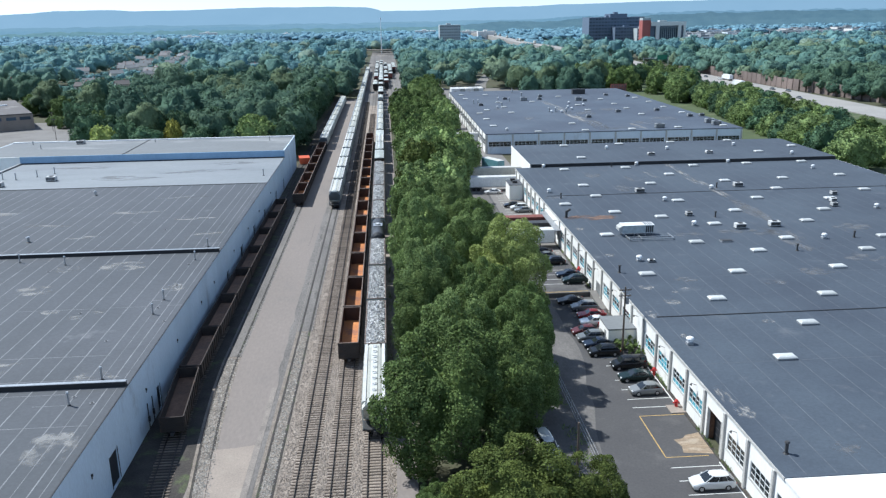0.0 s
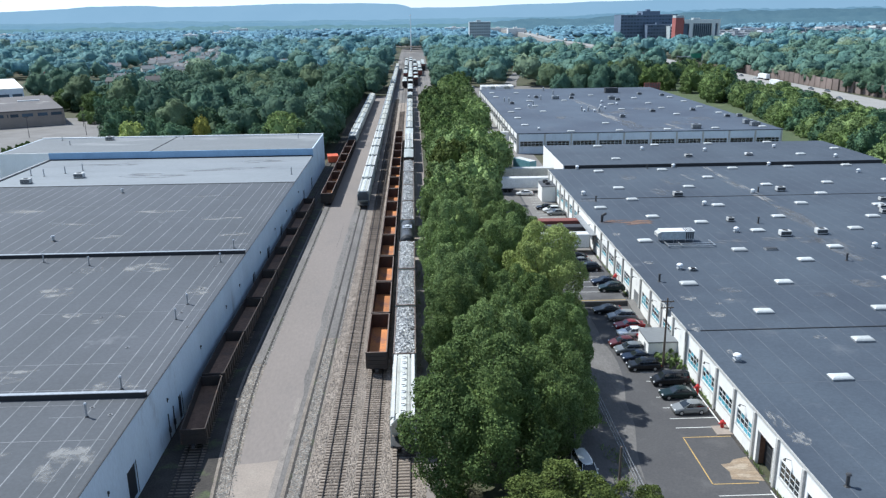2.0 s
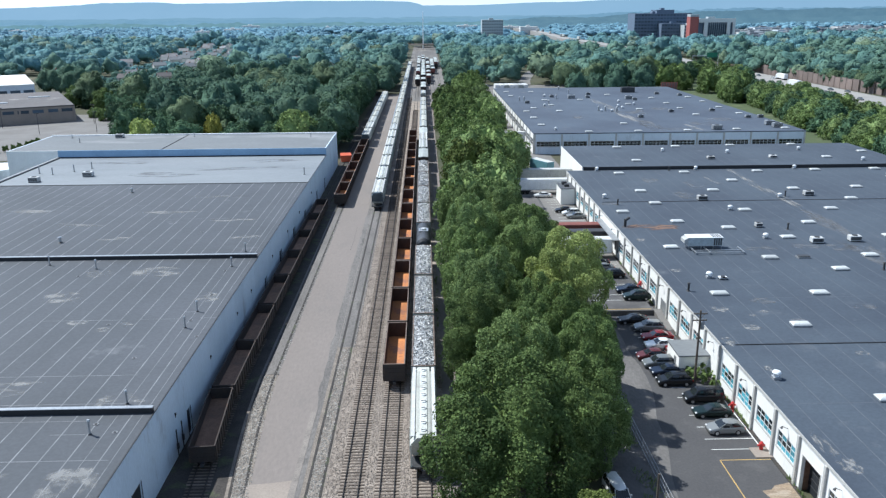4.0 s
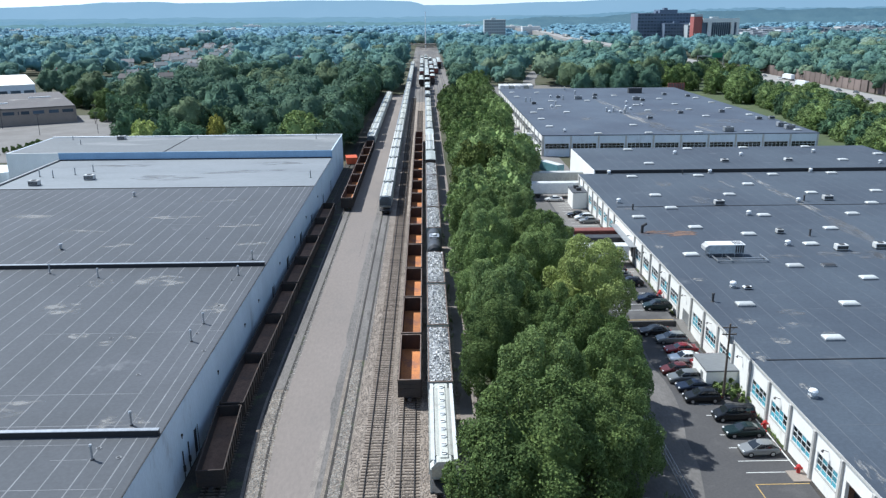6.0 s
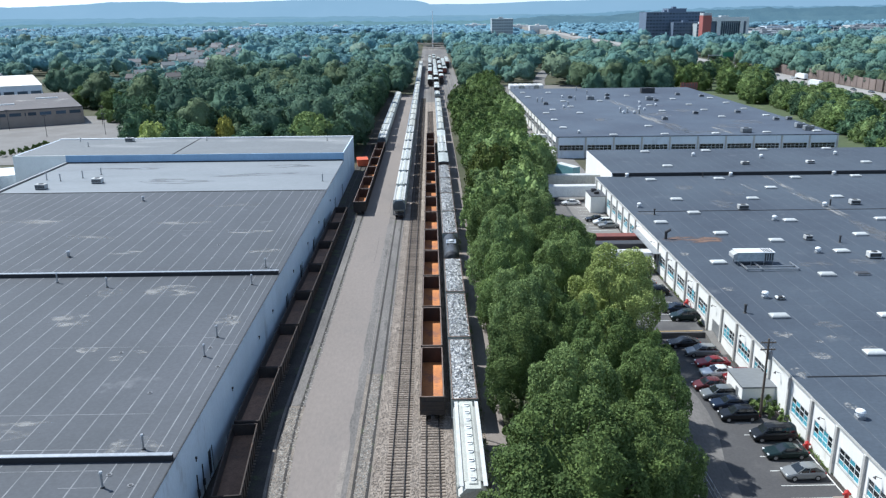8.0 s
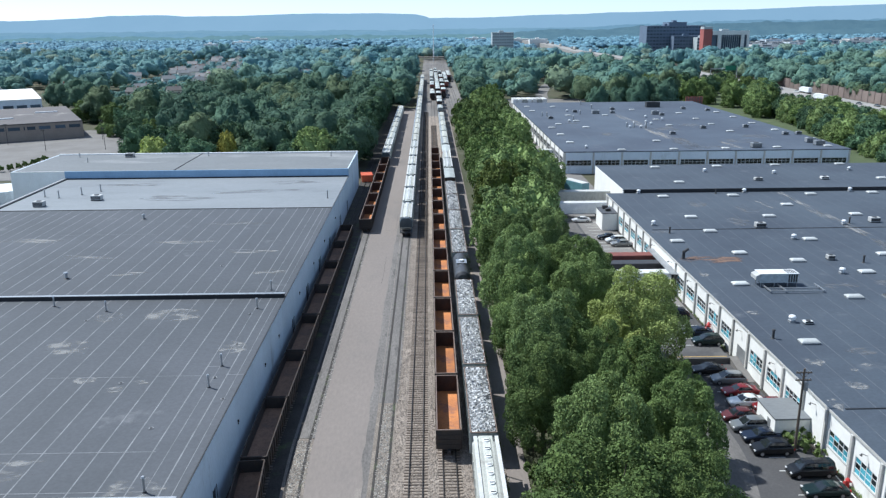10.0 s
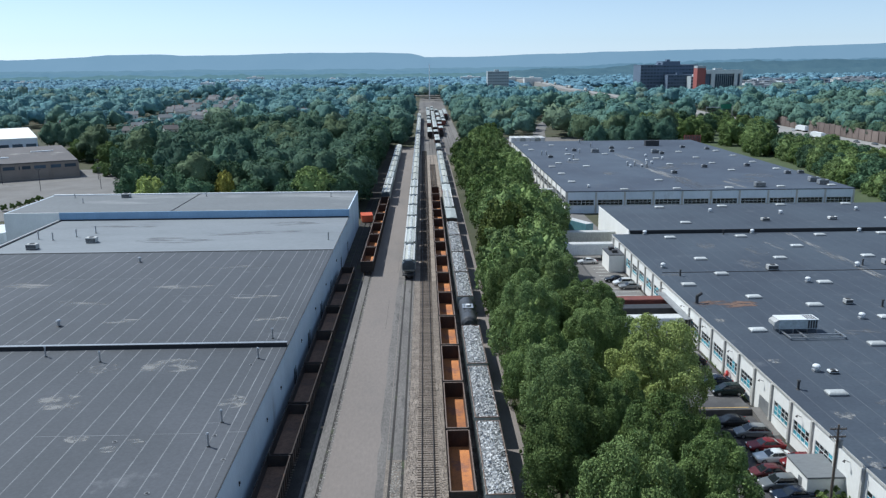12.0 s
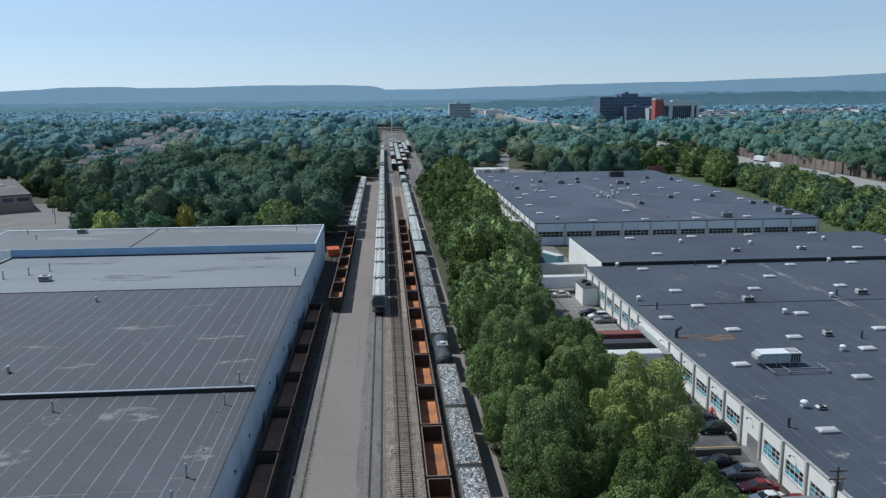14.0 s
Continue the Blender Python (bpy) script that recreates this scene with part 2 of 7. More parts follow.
    "leaf_wood_olive": leaf_mat("leaf_wood_olive", (0.140, 0.190, 0.101), (0.095, 0.140, 0.076), 0.0, 0.2, 0.2, 1.1),
    # middle-distance leaves: some distance haze mixed into the base colour
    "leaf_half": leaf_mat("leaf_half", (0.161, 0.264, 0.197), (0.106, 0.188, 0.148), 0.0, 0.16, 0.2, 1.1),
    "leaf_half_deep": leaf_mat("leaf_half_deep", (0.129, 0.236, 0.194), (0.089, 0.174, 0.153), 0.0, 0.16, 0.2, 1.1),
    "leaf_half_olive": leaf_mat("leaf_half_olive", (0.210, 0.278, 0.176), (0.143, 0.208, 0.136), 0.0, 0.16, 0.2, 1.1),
    # outer and farthest leaves: stronger haze, painted in as paler blue
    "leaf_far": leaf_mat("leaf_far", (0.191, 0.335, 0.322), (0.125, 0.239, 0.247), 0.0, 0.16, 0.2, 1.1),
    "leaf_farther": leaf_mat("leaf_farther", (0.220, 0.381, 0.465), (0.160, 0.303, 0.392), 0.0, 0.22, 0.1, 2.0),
    "leaf_deep": leaf_mat("leaf_deep", (0.155, 0.212, 0.069), (0.100, 0.148, 0.052), 0.2),
    "glass_office": mat("glass_office", (0.050, 0.075, 0.105), (0.06, 0.09, 0.12), 0.2, 0.5, spec=0.3, per_object=0.3),
    # these two carry the same painted haze
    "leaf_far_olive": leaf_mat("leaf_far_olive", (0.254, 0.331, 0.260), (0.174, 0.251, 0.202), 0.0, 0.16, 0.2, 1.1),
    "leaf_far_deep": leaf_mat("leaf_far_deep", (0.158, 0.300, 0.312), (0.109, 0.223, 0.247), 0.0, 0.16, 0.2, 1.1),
    "yard_grey": mat("yard_grey", (0.17, 0.158, 0.148), (0.115, 0.107, 0.10), 0.08, 0.95, c3=(0.23, 0.21, 0.19), stain=(0.05, 0.5, 0.65), stretch=(1, 0.15, 1), fine=0.3),
    "grass": mat("grass", (0.075, 0.098, 0.042), (0.058, 0.078, 0.034), 0.15, 0.95, c3=(0.13, 0.13, 0.07), stain=(0.1, 0.55, 0.7), fine=0.35, bump=0.03, bscale=5),
    "lawn_dry": mat("lawn_dry", (0.235, 0.225, 0.125), (0.17, 0.175, 0.09), 0.08, 0.95, c3=(0.30, 0.27, 0.20), stain=(0.06, 0.5, 0.6), fine=0.3),
    "brick_far": mat("brick_far", (0.33, 0.14, 0.095), (0.27, 0.115, 0.08), 0.1, 0.85),
    "barrier": mat("barrier", (0.20, 0.155, 0.135), (0.16, 0.125, 0.11), 0.1, 0.9, per_object=0.15),
    # lightened: distance haze put into the dark office colour
    "office_dark": mat("office_dark", (0.112, 0.150, 0.203), (0.128, 0.165, 0.225), 0.05, 0.6, spec=0.3),
    "office_red": mat("office_red", (0.34, 0.105, 0.09), (0.30, 0.095, 0.082), 0.05, 0.7),
    "office_white": mat("office_white", (0.66, 0.65, 0.62), (0.6, 0.59, 0.57), 0.05, 0.8),
    "house_wall": mat("house_wall", (0.66, 0.64, 0.60), (0.58, 0.56, 0.52), 0.3, 0.8, per_object=0.25),
    "house_roof": mat("house_roof", (0.208, 0.200, 0.200), (0.160, 0.152, 0.152), 0.3, 0.9, per_object=0.5),
    "roof_brown": mat("roof_brown", (0.128, 0.115, 0.111), (0.102, 0.093, 0.091), 0.06, 0.85, c3=(0.30, 0.28, 0.26), stain=(0.08, 0.6, 0.7)),
    "sign_green": mat("sign_green", (0.02, 0.16, 0.09), None, 0.5, 0.5),
    "pad_tan": mat("pad_tan", (0.30, 0.225, 0.150), (0.21, 0.16, 0.115), 0.8, 0.9, bump=0.006, c3=(0.36, 0.30, 0.23), stain=(0.9, 0.5, 0.6), stretch=(0.4, 1.6, 1), fine=0.35),
    # far canopy skins emit a blue glow in place of haze
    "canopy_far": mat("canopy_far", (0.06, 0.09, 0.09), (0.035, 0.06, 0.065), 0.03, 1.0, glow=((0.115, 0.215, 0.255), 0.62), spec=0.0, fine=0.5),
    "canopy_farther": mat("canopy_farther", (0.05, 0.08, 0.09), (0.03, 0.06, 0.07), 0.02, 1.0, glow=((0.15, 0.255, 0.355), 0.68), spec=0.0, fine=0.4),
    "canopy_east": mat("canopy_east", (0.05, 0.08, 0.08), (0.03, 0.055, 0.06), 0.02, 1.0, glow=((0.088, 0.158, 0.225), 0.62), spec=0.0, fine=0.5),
    "office_grey": mat("office_grey", (0.40, 0.44, 0.45), (0.34, 0.38, 0.39), 0.05, 0.8),
    "metal_light": mat("metal_light", (0.50, 0.50, 0.485), (0.42, 0.42, 0.41), 0.8, 0.6, per_object=0.25),
    "rust_deep": mat("rust_deep", (0.296, 0.179, 0.120), (0.176, 0.109, 0.077), 0.35, 0.9, c3=(0.15, 0.11, 0.085), stain=(0.35, 0.6, 0.7), per_object=0.35, fine=0.3),
    # hill and plain glow as well: haze given as emission
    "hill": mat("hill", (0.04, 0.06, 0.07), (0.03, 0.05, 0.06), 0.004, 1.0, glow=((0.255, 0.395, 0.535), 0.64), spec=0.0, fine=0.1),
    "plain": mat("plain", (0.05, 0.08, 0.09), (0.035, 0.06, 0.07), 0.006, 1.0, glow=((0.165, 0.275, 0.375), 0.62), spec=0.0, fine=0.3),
}
CAR_PAINT = {k: mat("car_" + k, c, c, 1.0, 0.25, 0.3, fine=0.0, spec=0.6) for k, c in {
    "black": (0.012, 0.013, 0.015), "navy": (0.014, 0.022, 0.042), "green": (0.010, 0.024, 0.022), "silver": (0.25, 0.255, 0.25), "white": (0.76, 0.76, 0.74),
    "red": (0.20, 0.018, 0.022), "maroon": (0.12, 0.028, 0.026), "grey": (0.17, 0.18, 0.18)}.items()}
TYRE, RIM = mat("tyre", (0.02, 0.02, 0.02), None, 3, 0.9), mat("rim", (0.5, 0.5, 0.5), None, 3, 0.35, 0.8)
LAMP_CLEAR, LAMP_RED = mat("lamp_clear", (0.7, 0.7, 0.7), None, 3, 0.1), mat("lamp_red", (0.35, 0.02, 0.02), None, 3, 0.2)


def stain_mat(name, colour, cover):
    """Dried silt: patchy, thinning out towards the rim of a patch one unit in radius."""
    m = mat(name, colour, tuple(v * 0.8 for v in colour), 3.0, 0.9)
    n, link = m.node_tree.nodes, m.node_tree.links.new
    b, out = n["Principled BSDF"], n["Material Output"]
    co, gr, nz, ad, mr = (n.new("ShaderNode" + k) for k in ("TexCoord", "TexGradient", "TexNoise", "Math", "MapRange"))
    info = n.new("ShaderNodeObjectInfo")
    sh = n.new("ShaderNodeVectorMath")
    st = n.new("ShaderNodeVectorMath")
    st.operation, st.inputs[1].default_value = "MULTIPLY", (1.1, 1.2, 1.0)
    gr.gradient_type = "SPHERICAL"
    nz.inputs["Scale"].default_value, nz.inputs["Detail"].default_value, nz.inputs["Roughness"].default_value = 1.7, 7.0, 0.62
    link(co.outputs["Object"], gr.inputs["Vector"])
    link(co.outputs["Object"], sh.inputs[0]), link(info.outputs["Location"], sh.inputs[1])
    link(sh.outputs[0], st.inputs[0]), link(st.outputs[0], nz.inputs["Vector"])
    mu, mn = n.new("ShaderNodeMath"), n.new("ShaderNodeMath")
    mu.operation, mu.inputs[1].default_value = "MULTIPLY", 0.62
    mn.operation, mn.inputs[1].default_value = "MINIMUM", 0.22
    link(gr.outputs["Fac"], mu.inputs[0]), link(mu.outputs[0], mn.inputs[0])
    link(mn.outputs[0], ad.inputs[0]), link(nz.outputs["Fac"], ad.inputs[1])
    link(ad.outputs[0], mr.inputs["Value"])
    mr.inputs["From Min"].default_value, mr.inputs["From Max"].default_value, mr.inputs["To Max"].default_value = 0.67, 0.80, cover
    tr, mx = n.new("ShaderNodeBsdfTransparent"), n.new("ShaderNodeMixShader")
    link(mr.outputs[0], mx.inputs[0]), link(tr.outputs[0], mx.inputs[1]), link(b.outputs[0], mx.inputs[2]), link(mx.outputs[0], out.inputs[0])
    return m


STAIN_PALE, STAIN_RUST, STAIN_GREY = stain_mat("stain_pale", (0.34, 0.335, 0.325), 0.6), stain_mat("stain_rust", (0.19, 0.12, 0.09), 0.9), stain_mat("stain_grey", (0.20, 0.205, 0.215), 0.48)

# ---- geometry helpers ----
class Geo:
    """Collects corners and faces of one mesh."""

    def __init__(self):
        self.v, self.f = [], []

    def add(self, verts, faces):
        k = len(self.v)
        self.v += verts
        self.f += [tuple(k + i for i in f) for f in faces]
        return self

    def box(self, x0, x1, y0, y1, z0, z1):
        return self.add([(x, y, z) for z in (z0, z1) for y in (y0, y1) for x in (x0, x1)],
                        [(0, 2, 3, 1), (4, 5, 7, 6), (0, 1, 5, 4), (1, 3, 7, 5), (3, 2, 6, 7), (2, 0, 4, 6)])

    def soft_box(self, x0, x1, y0, y1, z0, z1, b=0.05):
        """A box with its upper edges and upright corners cut."""
        ring = lambda d, z: [(x0 + b + d, y0 + d, z), (x1 - b - d, y0 + d, z), (x1 - d, y0 + b + d, z), (x1 - d, y1 - b - d, z),
                             (x1 - b - d, y1 - d, z), (x0 + b + d, y1 - d, z), (x0 + d, y1 - b - d, z), (x0 + d, y0 + b + d, z)]
        v = ring(0, z0) + ring(0, z1 - b) + ring(b, z1)
        f = [tuple(range(7, -1, -1)), tuple(range(16, 24))]
        f += [(a * 8 + i, a * 8 + (i + 1) % 8, a * 8 + 8 + (i + 1) % 8, a * 8 + 8 + i) for a in (0, 1) for i in range(8)]
        return self.add(v, f)

    def tube(self, p, q, r, r2=None, n=8, cap=True):
        p, q = Vector(p), Vector(q)
        r2 = r if r2 is None else r2
        d = (q - p).normalized()
        a = d.orthogonal().normalized()
        c = d.cross(a)
        v = [tuple(o + rr * (math.cos(2 * math.pi * i / n) * a + math.sin(2 * math.pi * i / n) * c)) for o, rr in ((p, r), (q, r2)) for i in range(n)]
        f = [(i, (i + 1) % n, n + (i + 1) % n, n + i) for i in range(n)]
        if cap:
            f += [tuple(range(n - 1, -1, -1)), tuple(range(n, 2 * n))]
        return self.add(v, f)

    def loft(self, rings, cap=True):
        n = len(rings[0])
        v = [p for r in rings for p in r]
        f = [(a * n + i, a * n + (i + 1) % n, a * n + n + (i + 1) % n, a * n + n + i) for a in range(len(rings) - 1) for i in range(n)]
        if cap:
            f += [tuple(range(n - 1, -1, -1)), tuple(range((len(rings) - 1) * n, len(rings) * n))]
        return self.add(v, f)

    def quad(self, a, b, c, d):
        return self.add([a, b, c, d], [(0, 1, 2, 3)])

    def panel(self, axis, p, q, a, b, z0, z1, hole=None):
        """A wall panel from p to q in depth and a to b along it; hole: (a, b, z0, z1), open below where its z0 is z0."""
        if hole is None:
            return self.box(p, q, a, b, z0, z1) if axis == "x" else self.box(a, b, p, q, z0, z1)
        c, d, y0, y1 = hole
        put = lambda u, w, z: (w, u, z) if axis == "x" else (u, w, z)
        v = [put(u, w, z) for w in (p, q) for u, z in ((a, z0), (b, z0), (b, z1), (a, z1), (c, y0), (d, y0), (d, y1), (c, y1))]
        f = []
        for i in range(4):
            j = (i + 1) % 4
            f += [(i, j, 4 + j, 4 + i), (8 + j, 8 + i, 12 + i, 12 + j), (i, 8 + i, 8 + j, j), (4 + i, 4 + j, 12 + j, 12 + i)]
        return self.add(v, f)

    def mesh(self, name, material):
        me = bpy.data.meshes.new(name)
        me.from_pydata(self.v, [], self.f)
        me.materials.append(material)
        return me


def part(name, geo, material, parent, label="", loc=None):
    ob = new(name, geo if isinstance(geo, bpy.types.Mesh) else geo.mesh(name, material))
    ob.parent = parent
    if loc:
        ob.location = loc
    return tagged(ob, label) if label else ob


def thing(name, label, category, loc=(0, 0, 0), rz=0.0, group="", kind=""):
    ob = new(name)
    ob.location, ob.rotation_euler = loc, (0, 0, radians(rz))
    ob.empty_display_size = 0.5
    return tagged(ob, label, category, group, kind)


def structure(name, geo, material, label, category):
    return tagged(new(name, geo.mesh(name, material)), label, category, "", "structure")


# ---- ground ----
g = Geo()
for i in range(-10, 10):
    for j in range(-1, 10):
        g.quad((i * 480, j * 480, -0.12), (i * 480 + 480, j * 480, -0.12), (i * 480 + 480, j * 480 + 480, -0.12), (i * 480, j * 480 + 480, -0.12))
structure("ground", g, M["soil"], "grass and bare soil reaching to the horizon", "ground")
structure("rail_bed", Geo().box(-4.35, 10.9, -20, 1150, -0.3, 0.0), M["ballast"], "brown-grey crushed stone ballast under the tracks", "ballast")
structure("yard_road", Geo().box(-11.55, -4.9, -20, 480, -0.3, 0.02), M["asphalt_old"], "worn pale grey asphalt lane between the tracks", "road")
rc = random.Random(17)
for k in range(5):
    x, y, along = rc.uniform(-11.2, -5.4), rc.uniform(60, 230), rc.random() < 0.65
    left, right = [], []
    for q in range(14):
        left.append((x - (0.035 if along else 0.0), y - (0.0 if along else 0.05), 0.0235)), right.append((x + (0.035 if along else 0.0), y + (0.0 if along else 0.05), 0.0235))
        x, y = (x + rc.uniform(-0.16, 0.16), y + rc.uniform(0.8, 1.9)) if along else (min(-5.3, x + rc.uniform(0.15, 0.45)), y + rc.uniform(-0.35, 0.35))
    structure("pavement_crack", Geo().add(left + right[::-1], [(q, q + 1, 26 - q, 27 - q) for q in range(13)]), M["asphalt_crack"], "thin dark crack in the worn lane", "crack")
structure("lane_kerb", Geo().box(-5.6, -4.92, -20, 86.5, 0.0, 0.034), M["kerb_worn"], "pale concrete strip along the lane", "pavement")
edge = [(-4.88, 88.0)] + [(-4.88, 205.0)] + [(-5.1 - 0.4 * noise.noise((0, y * 0.21, 2)) - 0.45 * math.sin(math.pi * (y - 88) / 117.0) ** 0.6, y) for y in range(204, 87, -2)]
structure("lane_patch", Geo().add([(x, y, 0.026) for x, y in edge], [tuple(range(len(edge)))]), M["asphalt_patch"], "dark patched asphalt along the lane edge", "road")
structure("road_edge_strip", Geo().box(-4.9, -4.35, -20, 480, -0.3, 0.012), M["asphalt_patch"], "dark patched asphalt edge beside the lane", "road")
structure("concrete_apron", Geo().add([(-9.0, 30, 0.03), (-5.62, 30, 0.03), (-5.62, 71.3, 0.03), (-7.6, 70.9, 0.03), (-10.35, 70.6, 0.03), (-9.75, 62, 0.03)], [(0, 1, 2, 3, 4, 5)]), M["concrete"], "pale worn concrete slab across the lane", "pavement")
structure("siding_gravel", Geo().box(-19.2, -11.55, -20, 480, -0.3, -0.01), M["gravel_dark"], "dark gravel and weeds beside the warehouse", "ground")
structure("siding_asphalt", Geo().box(-14.0, -11.55, 97.5, 480, -0.2, 0.012), M["asphalt_patch"], "dark asphalt paving round the sunken rails", "road")
def b_shift(y):
    """How far track b has bent towards the lane."""
    return 2.6 * min(2.0, max(0.0, (97 - y) / 35.0)) ** 1.6


ys = [20 + 3.0 * i for i in range(26)] + [97.4]
structure("siding_stones", Geo().loft([[(-14.0 + b_shift(y), y, -0.2), (-11.5 + b_shift(y), y, -0.2), (-11.5 + b_shift(y), y, 0.024), (-14.0 + b_shift(y), y, 0.024)] for y in ys]), M["ballast_pale"], "pale loose stones between sunken rails", "ballast")
structure("lane_stones", Geo().box(-4.33, -1.9, -20, 106.3, -0.2, 0.016), M["ballast_pale"], "pale loose stones between sunken rails", "ballast")
structure("lane_infill", Geo().box(-4.3, -1.7, 106.4, 480, -0.2, 0.014), M["asphalt_patch"], "patched asphalt paved between sunken rails", "road")
structure("service_path", Geo().box(10.9, 13.2, -20, 700, -0.3, 0.01), M["asphalt_old"], "dusty grey service path beside the trees", "path")
structure("parking_lot", Geo().box(33.0, 47.3, -20, 270, -0.3, 0.0), M["asphalt"], "dark asphalt parking lot with painted stalls", "parking lot")
structure("parking_lot_back", Geo().box(28.0, 52.0, 205, 540, -0.3, 0.004), M["asphalt_far"], "dusty grey asphalt yard between the warehouses", "parking lot")
edge = [(27.5, 25.0), (27.5, 88.0), (31.0, 96.0), (31.0, 204.0), (39.0, 204.0)] + [(max(33.4, 38.6 - max(0.0, 92.0 - y) * 0.16) + 0.5 * noise.noise((3, y * 0.15, 0)), y) for y in range(203, 24, -3)]
structure("drive_lane", Geo().add([(x, y, 0.008) for x, y in edge], [tuple(range(len(edge)))]), M["asphalt_mid"], "older grey asphalt drive beside the trees", "road")
structure("dock_yard", Geo().box(39.1, 46.9, 139.5, 204.5, -0.2, 0.003), M["asphalt_far"], "dusty grey asphalt yard beside the docks", "parking lot")
structure("retaining_slab", Geo().box(36.0, 46.0, 117.6, 138, 0.0, 0.75), M["asphalt"], "raised asphalt parking deck with a low wall", "parking lot")
structure("west_lot", Geo().box(-330, -98, 268, 395, -0.3, 0.0), M["asphalt_far"], "dusty open asphalt lot beside the warehouse", "parking lot")
structure("east_grass", Geo().box(141, 236, 180, 900, -0.3, 0.0), M["grass"], "mown grass verge between the warehouses and the highway", "lawn")


# ---- tracks ----
RAIL_SECTION = [(-0.07, 0.0), (0.07, 0.0), (0.035, 0.03), (0.036, 0.17), (-0.036, 0.17), (-0.035, 0.03)]
TIE = Geo().soft_box(-1.3, 1.3, -0.115, 0.115, -0.08, 0.075, 0.02).mesh("tie", M["tie"])


def track_x(name, y):
    """The middle of track a bends away from the warehouse towards the near end."""
    if name == "a":
        return -16.75 + 2.7 * min(1.0, max(0.0, (96 - y) / 38.0)) ** 1.6
    if name == "b":
        return -12.75 + b_shift(y)
    return {"b": -12.75, "p": -3.0, "c": 0.85, "d": 4.62, "e": 8.5}[name]


def track(name, y0, y1, z, ties, label):
    base = thing("railway_track", label, "railway track", group="railway tracks", kind="structure")
    step = 3.0 if name in "ab" else 400.0
    for side in (-0.75, 0.75):
        ys = [y0 + i * step for i in range(int((y1 - y0) / step) + 1)] + [y1]
        part("rail", Geo().loft([[(track_x(name, y) + side + a, y, z + b) for a, b in RAIL_SECTION] for y in ys]), M["rail"], base)
        if not ties:
            part("flangeway", Geo().loft([[(track_x(name, y) + side + a, y, b) for a, b in ((-0.16, -0.1), (0.16, -0.1), (0.16, 0.029), (-0.16, 0.029))] for y in ys]), M["gravel_dark"], base, "dirty groove beside the rail")
    if ties:
        n0, n1, far = ties
        y, rest = y0, Geo()
        while y < n0:
            x = track_x(name, y)
            rest.box(x - 1.3, x + 1.3, y - 0.115, y + 0.115, z - 0.08, z)
            y += 0.6
        while y < n1:
            ob = part("tie", TIE, None, base, loc=(track_x(name, y) + random.uniform(-0.05, 0.05), y, z - 0.075 + random.uniform(0, 0.015)))
            ob.rotation_euler = (0, 0, random.uniform(-0.02, 0.02))
            y += 0.6
        while y < far:
            x = track_x(name, y) + random.uniform(-0.05, 0.05)
            rest.box(x - 1.3, x + 1.3, y - 0.115, y + 0.115, z - 0.08, z)
            y += 0.6
        if rest.v:
            tagged(part("ties", rest, M["tie"], base), kind="stuff")
    return base


track("a", -18, 300, 0.06, (44, 100, 110), "rusty siding track curving beside the warehouse wall")
track("b", -18, 460, -0.12, None, "rusty rails sunk in paving beside the lane")
track("p", -18, 740, -0.12, None, "rusty rails sunk in paving beside the lane")
track("c", -18, 1060, 0.08, (44, 190, 460), "brown rails on weathered wooden ties in ballast")
track("d", -18, 1060, 0.08, (44, 110, 400), "brown rails on weathered wooden ties in ballast")
track("e", -18, 1060, 0.08, (44, 76, 90), "brown rails on weathered wooden ties in ballast")
for x in (12.3, 16.0, 19.6):
    base = thing("railway_track", "distant yard track on grey ballast", "railway track", group="railway tracks", kind="structure")
    for side in (-0.75, 0.75):
        part("rail", Geo().box(x + side - 0.05, x + side + 0.05, 420, 1060, 0.0, 0.17), M["rail"], base)
structure("yard_bed", Geo().box(-4.3, 24.0, 440, 1150, -0.3, 0.006), M["yard_grey"], "grey ballast of a distant rail yard", "ballast")


# ---- west warehouse ----
WX, WZ = -19.2, 8.4
west = thing("warehouse_west", "long white block warehouse with a flat grey seamed roof", "warehouse")
doors_w = [(81.8, 1.3, 0.1, 3.3), (64.2, 2.5, 0.3, 4.0), (130.0, 1.5, 0.0, 3.2), (145.4, 2.2, 0.0, 3.6), (162.1, 2.2, 0.0, 3.6), (178.5, 1.8, 0.0, 3.4), (200.1, 1.6, 0.0, 3.2), (217, 1.6, 0.0, 3.2)]
edges = [15.0] + [y + 7.0 for y in sorted(d[0] for d in doors_w)[:-1]]
for (y, w, z0, z1), y0, y1 in zip(sorted(doors_w), edges, edges[1:] + [253.2]):
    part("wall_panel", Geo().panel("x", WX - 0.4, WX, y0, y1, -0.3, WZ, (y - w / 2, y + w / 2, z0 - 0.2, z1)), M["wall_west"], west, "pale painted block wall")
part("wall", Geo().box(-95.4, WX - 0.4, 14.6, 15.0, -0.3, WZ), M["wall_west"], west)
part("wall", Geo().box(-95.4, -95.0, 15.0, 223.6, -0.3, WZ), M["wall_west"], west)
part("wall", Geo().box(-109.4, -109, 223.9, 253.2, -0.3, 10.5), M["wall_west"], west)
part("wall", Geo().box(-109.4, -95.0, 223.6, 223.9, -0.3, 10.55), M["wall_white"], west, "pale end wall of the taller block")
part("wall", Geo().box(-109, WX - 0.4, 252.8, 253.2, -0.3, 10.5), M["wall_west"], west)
part("roof", Geo().box(-94.6, WX - 0.02, 15.0, 186.0, WZ - 0.3, WZ + 0.02), M["roof_grey"], west, "dark grey membrane roof with pale seams and dried puddles")
